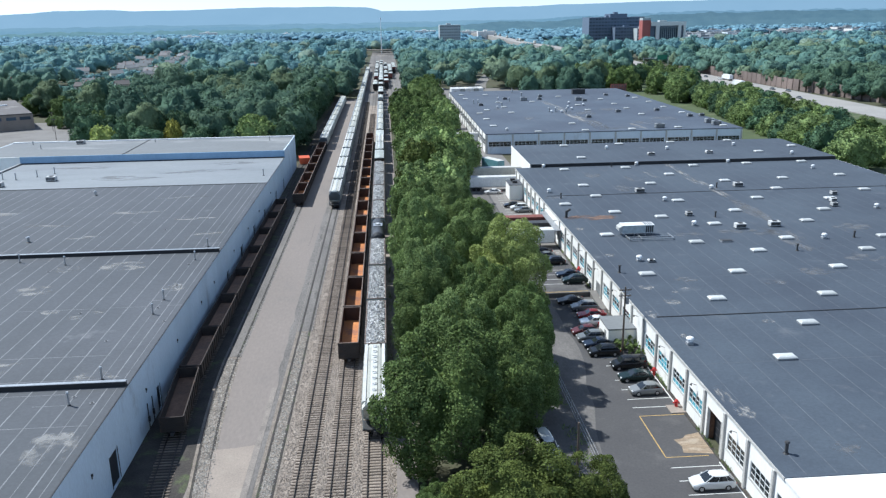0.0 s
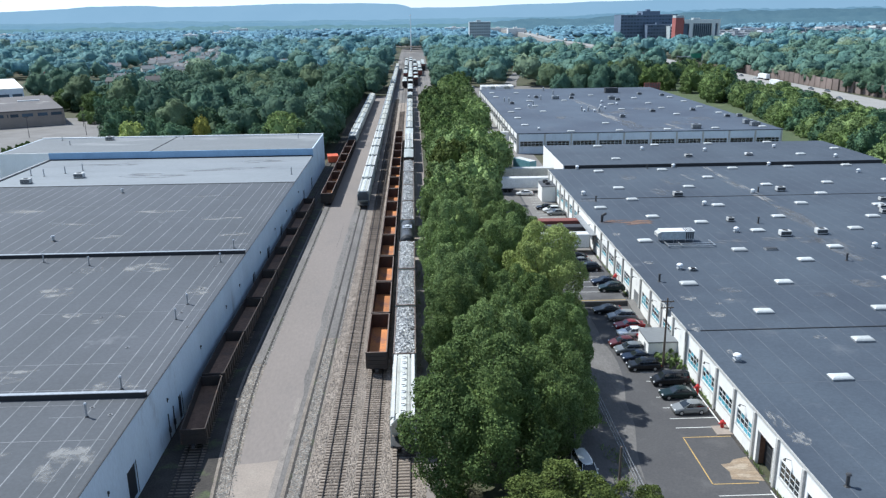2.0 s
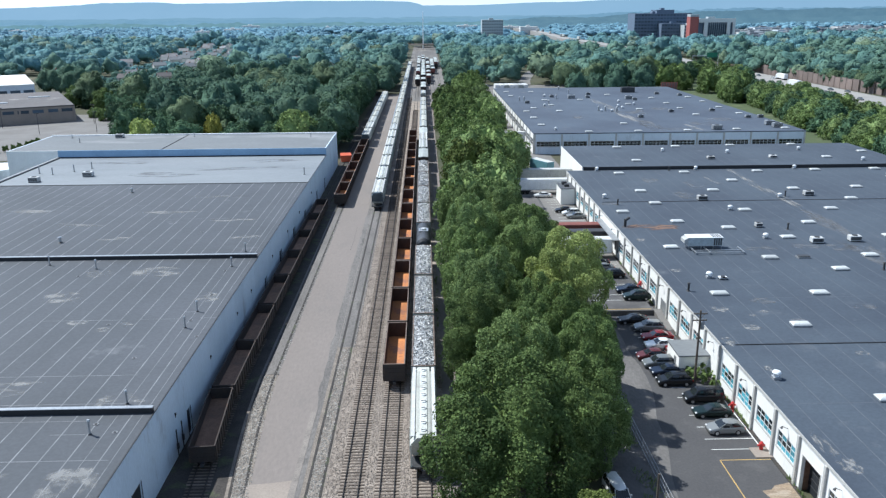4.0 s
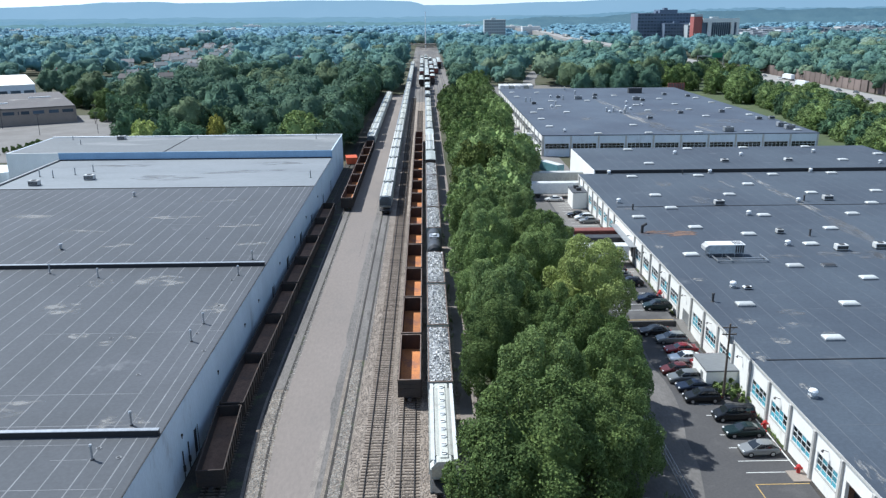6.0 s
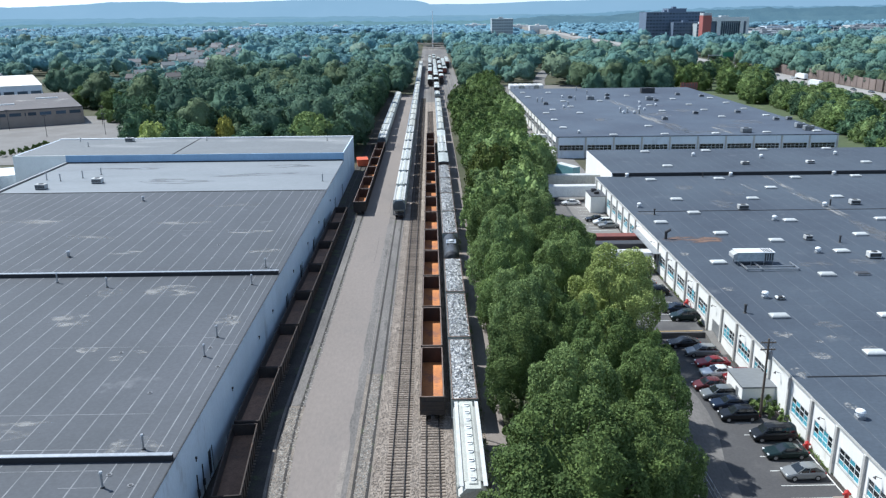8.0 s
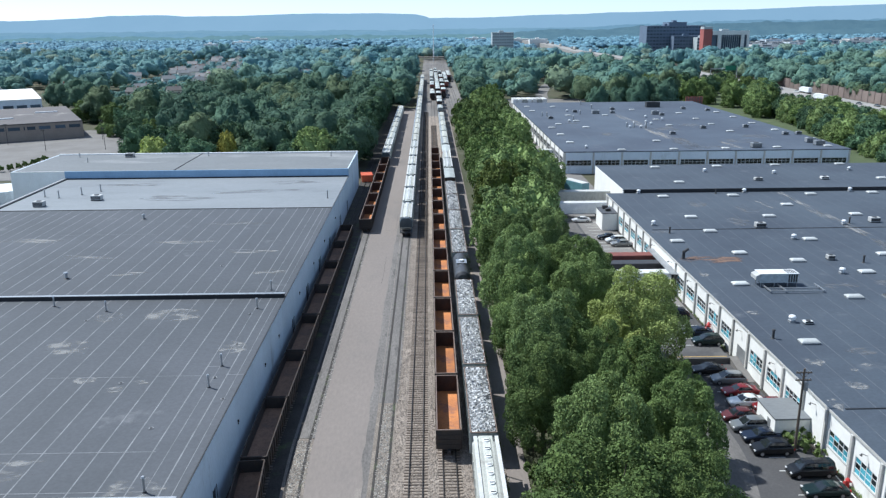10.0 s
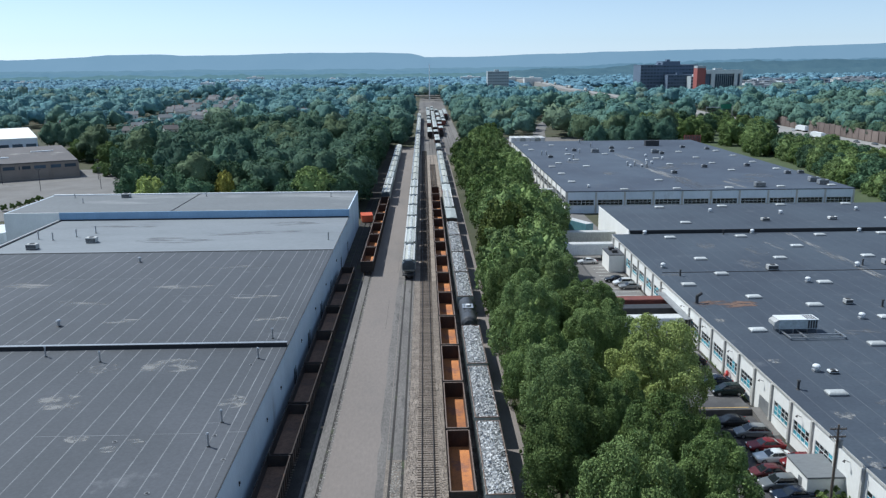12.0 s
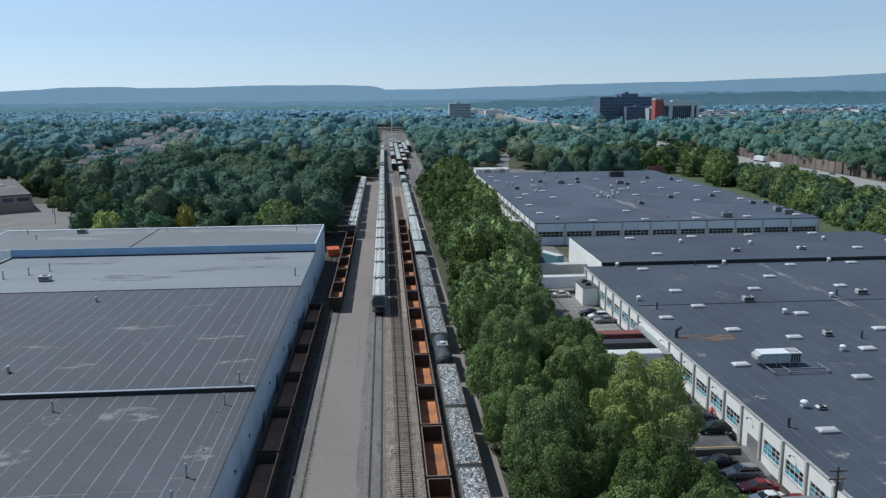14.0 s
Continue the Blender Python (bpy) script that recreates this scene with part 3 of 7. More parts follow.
part("roof", Geo().box(-94.6, WX - 0.02, 186.0, 223.6, WZ - 0.3, WZ + 0.05), M["roof_pale"], west, "pale smooth membrane roof")
part("upper_wall", Geo().box(-95.0, WX, 223.6, 223.9, WZ + 0.05, 10.55), M["wall_blue"], west, "pale blue step wall between two roof levels")
part("wall", Geo().box(WX - 0.3, WX, 223.9, 252.8, WZ, 10.55), M["wall_west"], west)
part("upper_roof", Geo().box(-109, WX - 0.3, 223.9, 252.8, 10.2, 10.5), M["roof_upper"], west, "weathered pale grey upper roof")
part("roof_curb", Geo().box(-95.0, -94.6, 15.0, 223.6, WZ - 0.2, WZ + 0.42), M["metal_light"], west, "low pale curb between two roofs")
part("coping", Geo().box(-109.2, WX + 0.05, 252.4, 253.25, 10.5, 10.75), M["metal_white"], west, "white metal roof edge")
part("coping", Geo().box(WX - 0.1, WX + 0.04, 15.0, 223.5, WZ + 0.02, WZ + 0.10), M["black_rubber"], west, "dark roof edge strip")
part("flashing", Geo().box(-94.6, WX - 0.3, 223.35, 223.6, WZ + 0.05, WZ + 0.32), M["black_rubber"], west)
part("flashing", Geo().box(-94.6, -94.3, 186.0, 223.35, WZ + 0.05, WZ + 0.25), M["black_rubber"], west)
part("flashing", Geo().box(-94.6, WX - 0.1, 185.85, 186.15, WZ + 0.05, WZ + 0.12), M["black_rubber"], west)
part("flashing", Geo().box(-66.1, -65.9, 223.9, 252.4, 10.5, 10.62), M["black_rubber"], west)
for y in (71.25, 125.25):
    part("expansion_curb", Geo().box(-94.6, WX - 0.15, y - 0.25, y + 0.25, WZ + 0.02, WZ + 0.62), M["black_rubber"], west, "black raised roof joint")
    part("curb_cap", Geo().soft_box(-94.6, WX - 0.1, y - 0.27, y + 0.27, WZ + 0.62, WZ + 0.70, 0.03), M["galv"], west, "bright metal cap")
sections = [(15.2, 70.9), (71.6, 124.9), (125.6, 185.8)]
xs = [-20.2, -21.3, -22.8] + [-24.3 - 2.62 * i for i in range(27)]
for x in xs:
    for y0, y1 in sections:
        x2, w = x + random.uniform(-0.05, 0.05), 0.035 if x in (-20.2, -22.8) else 0.065
        part("seam", Geo().box(x2 - w, x2 + w, y0, y1, WZ + 0.02, WZ + 0.028), M["seam"], west)
for y, x0, x1 in ((80.2, -40, -24), (62.1, -36, -20.5), (97.5, -29.5, -24.3), (97.7, -21.5, -19.4), (97.4, -42.8, -31.5), (100.1, -24.2, -22.5), (73.3, -36, -22.4), (66.9, -28, -24.6), (69.6, -40, -25.2), (103, -80, -55), (152, -44, -30), (164, -70, -50), (90, -75, -52)):
    part("seam", Geo().box(x0, x1, y - 0.05, y + 0.05, WZ + 0.028, WZ + 0.033), M["seam"], west)
for y, w, z0, z1 in doors_w:
    d = part("door", Geo().box(WX - 0.3, WX - 0.15, y - w / 2, y + w / 2, z0, z1), M["door_dark"], west, "dark closed loading door")
    for u in (y - w / 2 - 0.08, y + w / 2):
        part("door_trim", Geo().box(WX + 0.002, WX + 0.05, u, u + 0.08, z0, z1 + 0.08), M["door_dark"], d)
for y in (58, 77.0, 92.5, 108, 118, 137, 154, 170, 190):
    part("wall_bracket", Geo().box(WX, WX + 0.18, y - 0.07, y + 0.07, 5.0, 5.25).box(WX + 0.02, WX + 0.1, y - 0.04, y + 0.04, 4.7, 5.0), M["metal_dark"], west)
for y in (78.6, 76.6):
    part("downpipe", Geo().tube((WX + 0.1, y, 0), (WX + 0.1, y, 3.4), 0.07).box(WX + 0.02, WX + 0.25, y - 0.12, y + 0.12, 1.0, 1.7), M["metal_dark"], west)


def stain(parent, x, y, z, rx, ry, material, label=""):
    ob = part("dried_stain", Geo().quad((-1, -1, 0), (1, -1, 0), (1, 1, 0), (-1, 1, 0)), material, parent, label, (x, y, z))
    ob.scale, ob.rotation_euler = (rx, ry, 1), (0, 0, random.uniform(-0.12, 0.12))


for x, y, rx, ry in ((-33.7, 118.2, 5.4, 3.4), (-43.6, 106.8, 3.8, 3.4), (-42.8, 117.6, 2.8, 2.2), (-37.6, 96.6, 1.8, 1.2), (-33.1, 94.1, 1.4, 1.0), (-30.9, 95.7, 1.4, 1.0), (-22.6, 106, 2.5, 2.5), (-23.5, 73.5, 3.4, 2.6),
                     (-38, 77, 6, 2.4), (-22.5, 58, 3.5, 4.5), (-33, 60, 5, 3), (-52, 84, 5, 2.6), (-30, 151, 6.5, 1.8), (-44, 158, 7, 1.6), (-24, 138, 4, 1.6), (-58, 148, 7, 1.8), (-37, 172, 8, 1.4), (-70, 128, 6, 2.0),
                     (-61, 112, 6, 2.4), (-75, 160, 9, 2.2), (-48, 138, 5, 1.3)):
    stain(west, x, y, WZ + 0.036, rx, ry, STAIN_PALE, "pale dried silt stain")
for x, y, rx, ry in ((-40, 205, 16, 3), (-58, 198, 12, 4), (-33, 216, 10, 3), (-75, 215, 12, 3)):
    stain(west, x, y, WZ + 0.056, rx, ry, STAIN_GREY, "grey water stain")


# ---- roof furniture ----
def vent_pipe(h, r, material, label):
    t = thing("vent_pipe", label, "roof vent", group="roof pipes")
    part("pipe", Geo().tube((0, 0, 0), (0, 0, h), r, n=10), M[material], t)
    part("cap", Geo().tube((0, 0, h), (0, 0, h + 0.16), r * 1.7, r * 1.2, n=10), M[material], t)
    part("collar", Geo().tube((0, 0, 0), (0, 0, 0.12), r * 2.0, r * 1.1, n=10), M["black_rubber"], t)
    return t


def mushroom_vent():
    t = thing("mushroom_vent", "white metal mushroom exhaust vent on the roof", "roof vent", group="roof exhaust vents")
    part("curb", Geo().soft_box(-0.45, 0.45, -0.45, 0.45, 0, 0.35), M["metal_grey"], t)
    part("drum", Geo().tube((0, 0, 0.35), (0, 0, 0.75), 0.32, n=14), M["metal_white"], t)
    rings = [[(r * math.cos(2 * math.pi * i / 14), r * math.sin(2 * math.pi * i / 14), z) for i in range(14)] for r, z in ((0.50, 0.66), (0.54, 0.78), (0.43, 0.97), (0.18, 1.08))]
    part("hood", Geo().loft(rings), M["metal_white"], t)
    return t


def skylight():
    t = thing("skylight", "low white plastic roof skylight on a metal curb", "skylight", group="roof skylights")
    part("curb", Geo().soft_box(-1.26, 1.26, -0.71, 0.71, 0, 0.22, 0.04), M["metal_grey"], t)
    rings = [[(sx * a, sy * b, z) for sx, sy in ((-1, -1), (1, -1), (1, 1), (-1, 1))] for a, b, z in ((1.30, 0.75, 0.20), (1.30, 0.75, 0.26), (1.18, 0.63, 0.40), (0.9, 0.42, 0.50), (0.4, 0.15, 0.53))]
    part("dome", Geo().loft(rings), M["skylight"], t)
    return t


def roof_unit(w, d, h, label, skin="metal_light"):
    t = thing("roof_unit", label, "air conditioner", group="roof units")
    part("base", Geo().box(-w / 2 + 0.05, w / 2 - 0.05, -d / 2 + 0.05, d / 2 - 0.05, 0, 0.2), M["metal_dark"], t)
    part("cabinet", Geo().soft_box(-w / 2, w / 2, -d / 2, d / 2, 0.2, h, 0.05), M[skin], t)
    for i in range(4):
        part("louvre", Geo().box(-w / 2 + 0.1, w / 2 - 0.1, -d / 2 - 0.03, -d / 2 + 0.01, 0.35 + i * (h - 0.5) / 4, 0.42 + i * (h - 0.5) / 4 + 0.06), M["metal_dark"], t)
    part("fan_guard", Geo().tube((0, 0, h), (0, 0, h + 0.1), min(w, d) * 0.36, n=14), M["metal_dark"], t)
    return t


def place(make, rows, z, *args):
    first = None
    for x, y in rows:
        if first is None:
            first = make(*args)
            first.location = (x, y, z)
        else:
            copy_thing(first, pose(x, y, z, 0, 0, random.uniform(-2, 2)))


ZL = WZ + 0.03
place(vent_pipe, [(-22.7, 73.2), (-22.6, 94.3), (-22.6, 100.2), (-22.0, 128.6), (-22.5, 120.4), (-44.1, 120.0), (-52.6, 122.4), (-24.1, 66.9), (-44.5, 60)], ZL, 1.45, 0.11, "galv", "thin galvanised vent pipe on the grey roof")
place(vent_pipe, [(-56.7, 135.9), (-58.2, 177.1)], ZL, 0.9, 0.24, "galv", "short galvanised vent pipe with a cap")
place(vent_pipe, [(-21.5, 196.0), (-82, 203), (-79, 207), (-86, 199.5), (-90, 201)], ZL + 0.02, 1.7, 0.14, "metal_grey", "tall grey vent pipe on the pale roof")
place(roof_unit, [(-75.8, 196.6), (-86.4, 190.4)], ZL + 0.02, 2.4, 1.6, 1.25, "grey rooftop unit on the pale roof")
place(roof_unit, [(-86.0, 247.5)], 10.5, 2.4, 1.6, 1.2, "grey rooftop unit near the roof edge")
place(vent_pipe, [(-26.3, 245.0), (-101, 248), (-95, 239), (-63, 248)], 10.5, 1.1, 0.12, "metal_grey", "small grey vent pipe on the upper roof")
place(lambda: (lambda t: (part("rim", Geo().tube((0, 0, 0), (0, 0, 0.05), 0.28, n=12), M["seam"], t), part("grate", Geo().tube((0, 0, 0.05), (0, 0, 0.10), 0.14, n=12), M["metal_dark"], t), t)[-1])(thing("roof_drain", "small dark roof drain with a pale ring", "roof drain", group="roof drains")),
      [(-21.8, 67.2), (-24.3, 68.9), (-26, 84.9), (-20.3, 91.3), (-22.3, 106.9), (-22.6, 96.9), (-33.1, 95.8), (-33, 142), (-45.5, 116.3), (-23, 118.1)], ZL - 0.01)

# ---- east warehouse ----
EX, EZ = 47.4, 6.0
east = thing("warehouse_east", "long white warehouse with pilasters and a dark flat roof", "warehouse")
PIER = 5.74
piers = [51.6 + PIER * i for i in range(-6, 28)]
windows_e = {}
for i, y in enumerate(piers[:-1]):
    mid = y + PIER / 2
    if 147 < mid < 166 or 91 < mid < 97 or 114 < mid < 120:
        continue
    windows_e[i] = "door" if 63 < mid < 69 else "window"
for i, y in enumerate(piers[:-1]):
    kind = windows_e.get(i)
    hole = {"window": (y + 0.75, y + PIER - 0.75, 1.75, 3.75), "door": (y + 1.0, y + PIER - 1.0, -0.25, 4.0)}.get(kind)
    part("wall_panel", Geo().panel("x", EX, EX + 0.3, y, y + PIER, -0.3, EZ, hole), M["wall_white"], east)
part("wall", Geo().box(EX, 142, piers[0] - 0.3, piers[0], -0.3, EZ), M["wall_white"], east)
part("wall", Geo().box(141.7, 142, piers[0], 244, -0.3, EZ - 0.02), M["wall_white"], east)
part("wall", Geo().box(EX, 51.6, 208.8, 209.1, -0.3, EZ), M["wall_white"], east)
part("wall", Geo().box(51.6, 51.9, 209.1, 244, -0.3, 6.9), M["wall_white"], east, "bright blank white side wall")
part("wall", Geo().box(51.9, 141.7, 243.7, 244, -0.3, 6.9), M["wall_white"], east)
part("roof", Geo().box(EX - 0.12, 141.7, 49.6, 208.8, EZ - 0.2, EZ + 0.06), M["roof_dark"], east, "dark blue-grey membrane roof with faint seams")
part("roof", Geo().box(EX - 0.12, 141.7, piers[0] - 0.4, 49.5, EZ - 0.2, EZ + 0.05), M["wall_white"], east, "white coated end of the roof")
part("upper_roof", Geo().box(51.7, 141.9, 209.1, 243.9, 6.6, 6.96), M["roof_dark"], east)
part("step_wall", Geo().box(51.9, 141.7, 208.8, 209.1, EZ, 6.96), M["black_rubber"], east, "dark step between two roof levels")
part("coping", Geo().box(EX - 0.18, EX - 0.12, 49.6, 208.8, EZ - 0.25, EZ + 0.10), M["pilaster"], east)
for y in piers:
    if 150 < y < 164:
        continue
    part("pilaster", Geo().soft_box(EX - 0.28, EX, y - 0.22, y + 0.22, -0.3, EZ - 0.25, 0.03), M["pilaster"], east, "grey concrete pilaster")
for y in (91.2, 171.5):
    part("roof_joint", Geo().box(EX + 1.6, 141.6, y - 0.10, y + 0.10, EZ + 0.06, EZ + 0.15), M["black_rubber"], east)
for i in range(31):
    x = EX + 2.2 + 3.02 * i
    for y0, y1 in ((50, 91.0), (91.4, 171.3), (171.7, 208.6)):
        part("seam", Geo().box(x - 0.05, x + 0.05, y0, y1, EZ + 0.06, EZ + 0.065), M["seam_dark"], east)
    if x > 53:
        part("seam", Geo().box(x - 0.05, x + 0.05, 209.4, 243.5, 6.96, 6.965), M["seam_dark"], east)
for y, x0, x1 in ((75.0, 50, 140), (108.5, 60, 140), (140, 72, 140), (190, 55, 140)):
    part("seam", Geo().box(x0, x1, y - 0.04, y + 0.04, EZ + 0.065, EZ + 0.07), M["seam_dark"], east)
stain(east, 54.2, 149.6, EZ + 0.074, 7.0, 3.2, STAIN_RUST, "rusty dried puddle stain")
for x, y, rx, ry in ((60.9, 98.8, 1.6, 1.4), (59.3, 107.2, 2.6, 1.6), (53.4, 97.1, 1.6, 1.4), (48.6, 92.5, 1.2, 2.0), (56, 54.1, 2, 2), (48.5, 66.5, 1.0, 3.6), (49.3, 62.5, 1.3, 1.8), (49.5, 140.8, 1.2, 1.5), (50.1, 169.6, 2.5, 1.5),
                     (82.3, 109, 4, 3), (94.7, 115.7, 5, 3), (84.9, 134.3, 4, 3), (51.5, 104, 1.6, 1.4), (50.5, 84, 0.8, 1.2), (64, 88, 1.2, 0.9), (55.2, 101.5, 0.8, 0.7), (57.6, 103.0, 0.9, 0.7), (73, 104, 2.5, 1.5), (90.7, 155, 1.6, 12), (91, 172, 1.5, 16), (90.2, 188, 1.3, 14), (90.8, 204, 1.0, 8), (81.5, 194, 0.7, 6), (90, 150, 3.2, 14), (70, 134, 4.5, 1.6), (79, 135, 4.5, 1.8),
                     (88, 128, 3.5, 10), (70, 178, 3, 6), (66, 195, 3, 4), (104, 135, 5, 4), (76, 190, 3, 6), (51, 122, 1.5, 1.2)):
    stain(east, x, y, EZ + 0.076, rx, ry, STAIN_PALE if rx < 2 else STAIN_GREY, "pale dried silt stain")


def wall_window(parent, plane, axis, a, b, z0, z1, cols, rows, teal, out=-1):
    """A steel window in a wall that faces -x ('x') or -y ('y'), from a to b along it."""
    def bx(geo, u0, u1, w0, w1, d0, d1):
        return geo.box(plane + d0, plane + d1, u0, u1, w0, w1) if axis == "x" else geo.box(u0, u1, plane + d0, plane + d1, w0, w1)
    fr = Geo()
    bx(fr, a, b, z0, z0 + 0.08, 0.04, 0.2), bx(fr, a, b, z1 - 0.08, z1, 0.04, 0.2), bx(fr, a, a + 0.08, z0 + 0.08, z1 - 0.08, 0.04, 0.2), bx(fr, b - 0.08, b, z0 + 0.08, z1 - 0.08, 0.04, 0.2)
    for i in range(1, cols):
        u = a + (b - a) * i / cols
        bx(fr, u - 0.035, u + 0.035, z0 + 0.08, z1 - 0.08, 0.06, 0.16)
    w = part("window", fr, M["metal_white"], parent, "steel window with teal and dark panes")
    bars = Geo()
    for j in range(1, rows):
        z = z0 + (z1 - z0) * j / rows
        bx(bars, a + 0.08, b - 0.08, z - 0.03, z + 0.03, 0.07, 0.13)
    part("glazing_bar", bars, M["metal_white"], w)
    for i in range(cols):
        for j in range(rows):
            u0, u1 = a + (b - a) * i / cols + 0.036, a + (b - a) * (i + 1) / cols - 0.036
            w0, w1 = z0 + (z1 - z0) * j / rows + 0.031, z0 + (z1 - z0) * (j + 1) / rows - 0.031
            is_teal = teal and (j == 0 or random.random() < teal - 0.35)
            part("pane", bx(Geo(), u0, u1, w0, w1, 0.10, 0.125), M["glass_teal" if is_teal else "glass"], w)
    part("sill", bx(Geo(), a - 0.1, b + 0.1, z0 - 0.12, z0, -0.08, 0.2), M["pilaster"], w)
    return w


for i, kind in windows_e.items():
    y = piers[i]
    if kind == "window":
        far = y > 160
        teal = 0.0 if y < 62 else (0.75 if y < 125 else 0.6)
        wall_window(east, EX, "x", y + 0.75, y + PIER - 0.75, 1.75, 3.75, 3 if far else 4, 3, teal)
    else:
        d = part("roller_door", Geo().box(EX + 0.9, EX + 0.96, y + 1.0, y + PIER - 1.0, -0.05, 4.0), M["door_dark"], east, "dark loading door set back in its opening")
        for k in range(1, 5):
            part("door_rib", Geo().box(EX + 0.86, EX + 0.9, y + 1.0, y + PIER - 1.0, 0.8 * k - 0.03, 0.8 * k + 0.03), M["metal_dark"], d)
        part("door_reveal", Geo().box(EX + 0.3, EX + 0.9, y + 0.9, y + 1.0, -0.05, 4.0).box(EX + 0.3, EX + 0.9, y + PIER - 1.0, y + PIER - 0.9, -0.05, 4.0).box(EX + 0.3, EX + 0.9, y + 0.9, y + PIER - 0.9, 4.0, 4.1), M["rust_brown"], d)
        part("door_trim", Geo().box(EX - 0.05, EX, y + 0.9, y + 1.0, 0, 4.1).box(EX - 0.05, EX, y + PIER - 1.0, y + PIER - 0.9, 0, 4.1).box(EX - 0.05, EX, y + 1.0, y + PIER - 1.0, 4.0, 4.1), M["pilaster"], d)
for i in range(6, 26):
    if i % 2 or i in (13,):
        y = piers[i] + PIER / 2
        l = part("wall_lamp", Geo().tube((EX, y, 4.9), (EX - 0.6, y, 5.15), 0.035), M["metal_dark"], east, "dark gooseneck wall lamp")
        part("shade", Geo().tube((EX - 0.6, y, 5.2), (EX - 0.75, y, 4.95), 0.06, 0.17), M["metal_dark"], l)
part("dock_awning", Geo().box(46.0, EX - 0.02, 147.5, 164.5, 3.95, 4.08), M["metal_grey"], east, "thin grey awning over the docks")
for y in (148.5, 154.5, 159.5):
    part("dock_door", Geo().box(EX - 0.03, EX, y, y + 3, 1.1, 4.0), M["door_dark"], east)
part("mural_panel", Geo().box(EX - 0.02, EX, 115.2, 118.6, 0.3, 2.6), M["metal_grey"], east, "faded grey painted panel")
part("steel_door", Geo().box(EX - 0.04, EX, 120.6, 121.7, 0.3, 2.5), M["pilaster"], east)

ROOF = EZ + 0.06
place(skylight, [(53.7, 110.3), (53.7, 135.2), (51.3, 162), (60.3, 75.7), (60.4, 97.5), (60.4, 153.3), (60.4, 169.5), (60.4, 182), (60.3, 203.6), (69, 86.6), (69, 110), (69, 128.1), (69, 148),
                 (77.9, 97.7), (78, 121.4), (77.7, 140.8), (77.8, 162.3), (77.8, 182), (77.8, 204), (86.9, 110.6), (87, 128.8), (86.6, 151.4), (86.5, 193), (97.7, 120), (97.4, 141), (96.8, 162.7),
                 (97.5, 182.8), (97.5, 204.5), (113.5, 205.5), (113.5, 184), (113, 160), (106, 150), (106, 172), (130, 186), (130, 206), (126, 168), (86.9, 88), (97.5, 98), (106, 128)], ROOF)
place(skylight, [(68, 239.4), (86.3, 240), (103.7, 241), (123, 241.5), (123.4, 219.4), (68.3, 216.9), (138, 228)], 6.96)
place(mushroom_vent, [(55.3, 208.0), (82.1, 207.8), (109, 207.8), (50.3, 175.5), (74.9, 163), (73.3, 140.5), (54.8, 118.1), (90.5, 174.1), (50.1, 81.3), (94, 128), (128, 196), (118, 150)], ROOF)
place(mushroom_vent, [(80, 232), (98, 228), (121, 232), (131, 214)], 6.96)
place(vent_pipe, [(74.6, 207), (51.8, 168.8), (80.3, 146.7), (92.3, 175.3), (49.5, 53.8), (49.5, 112.0), (100, 128), (85, 120.8)], ROOF, 1.2, 0.17, "metal_dark", "black vent pipe on the dark roof")
place(roof_unit, [(72.0, 172.6), (81.5, 137.2), (89, 138), (98, 176)], ROOF, 2.1, 1.4, 1.1, "pale grey boxy rooftop air conditioner")
place(roof_unit, [(56.8, 117.4)], ROOF, 1.3, 1.0, 0.42, "low white roof hatch box", "metal_white")
place(roof_unit, [(75.3, 148.8), (116, 164), (112, 157), (110, 153)], ROOF, 1.3, 1.2, 0.9, "small pale rooftop unit", "metal_light")
place(roof_unit, [(121, 146), (124, 143), (127.5, 147)], ROOF, 3.2, 2.6, 2.2, "tall beige rooftop unit", "metal_light")
place(roof_unit, [(90, 219), (108, 219.5)], 6.96, 2.0, 1.4, 0.8, "low dark rooftop unit", "metal_light")
hatch = thing("roof_hatch", "low dark roof hatch with a pale rim", "roof hatch", (74.9, 128.3, ROOF))
part("rim", Geo().box(-1.1, 1.1, -0.7, 0.7, 0, 0.25), M["metal_grey"], hatch)
part("lid", Geo().soft_box(-1.0, 1.0, -0.6, 0.6, 0.25, 0.36, 0.04), M["metal_dark"], hatch)
goose = thing("gooseneck_vent", "dark bent gooseneck vent pipe", "roof vent", (49.0, 150.4, ROOF))
part("pipe", Geo().tube((0, 0, 0), (0, 0, 1.5), 0.28, n=10).tube((0, 0, 1.35), (0.85, 0.3, 1.75), 0.28, n=10), M["metal_dark"], goose)
ac = thing("air_handler", "long white air handling unit on a steel frame", "air conditioner", (60.0, 134.0, ROOF))
# grey cabinet under a white lid: shaded sides and sunlit top by colour
part("cabinet", Geo().soft_box(-3.6, 2.6, -0.2, 2.2, 0.7, 2.2, 0.05), M["office_grey"], ac)
part("intake_hood", Geo().loft([[(-3.6, y, 0.9), (-4.3, y, 1.2), (-4.3, y, 1.8), (-3.6, y, 2.18)] for y in (-0.1, 2.1)]), M["metal_light"], ac)
part("cabinet_lid", Geo().box(-3.7, 2.7, -0.26, 2.26, 2.2, 2.26), M["metal_white"], ac)
for i in range(4):
    part("louvre", Geo().box(1.0 + 0.4 * i, 1.25 + 0.4 * i, -0.24, -0.2, 0.8, 2.1), M["metal_dark"], ac)
    part("roof_slot", Geo().box(0.9 + 0.42 * i, 1.15 + 0.42 * i, 0.0, 2.0, 2.26, 2.28), M["metal_dark"], ac)
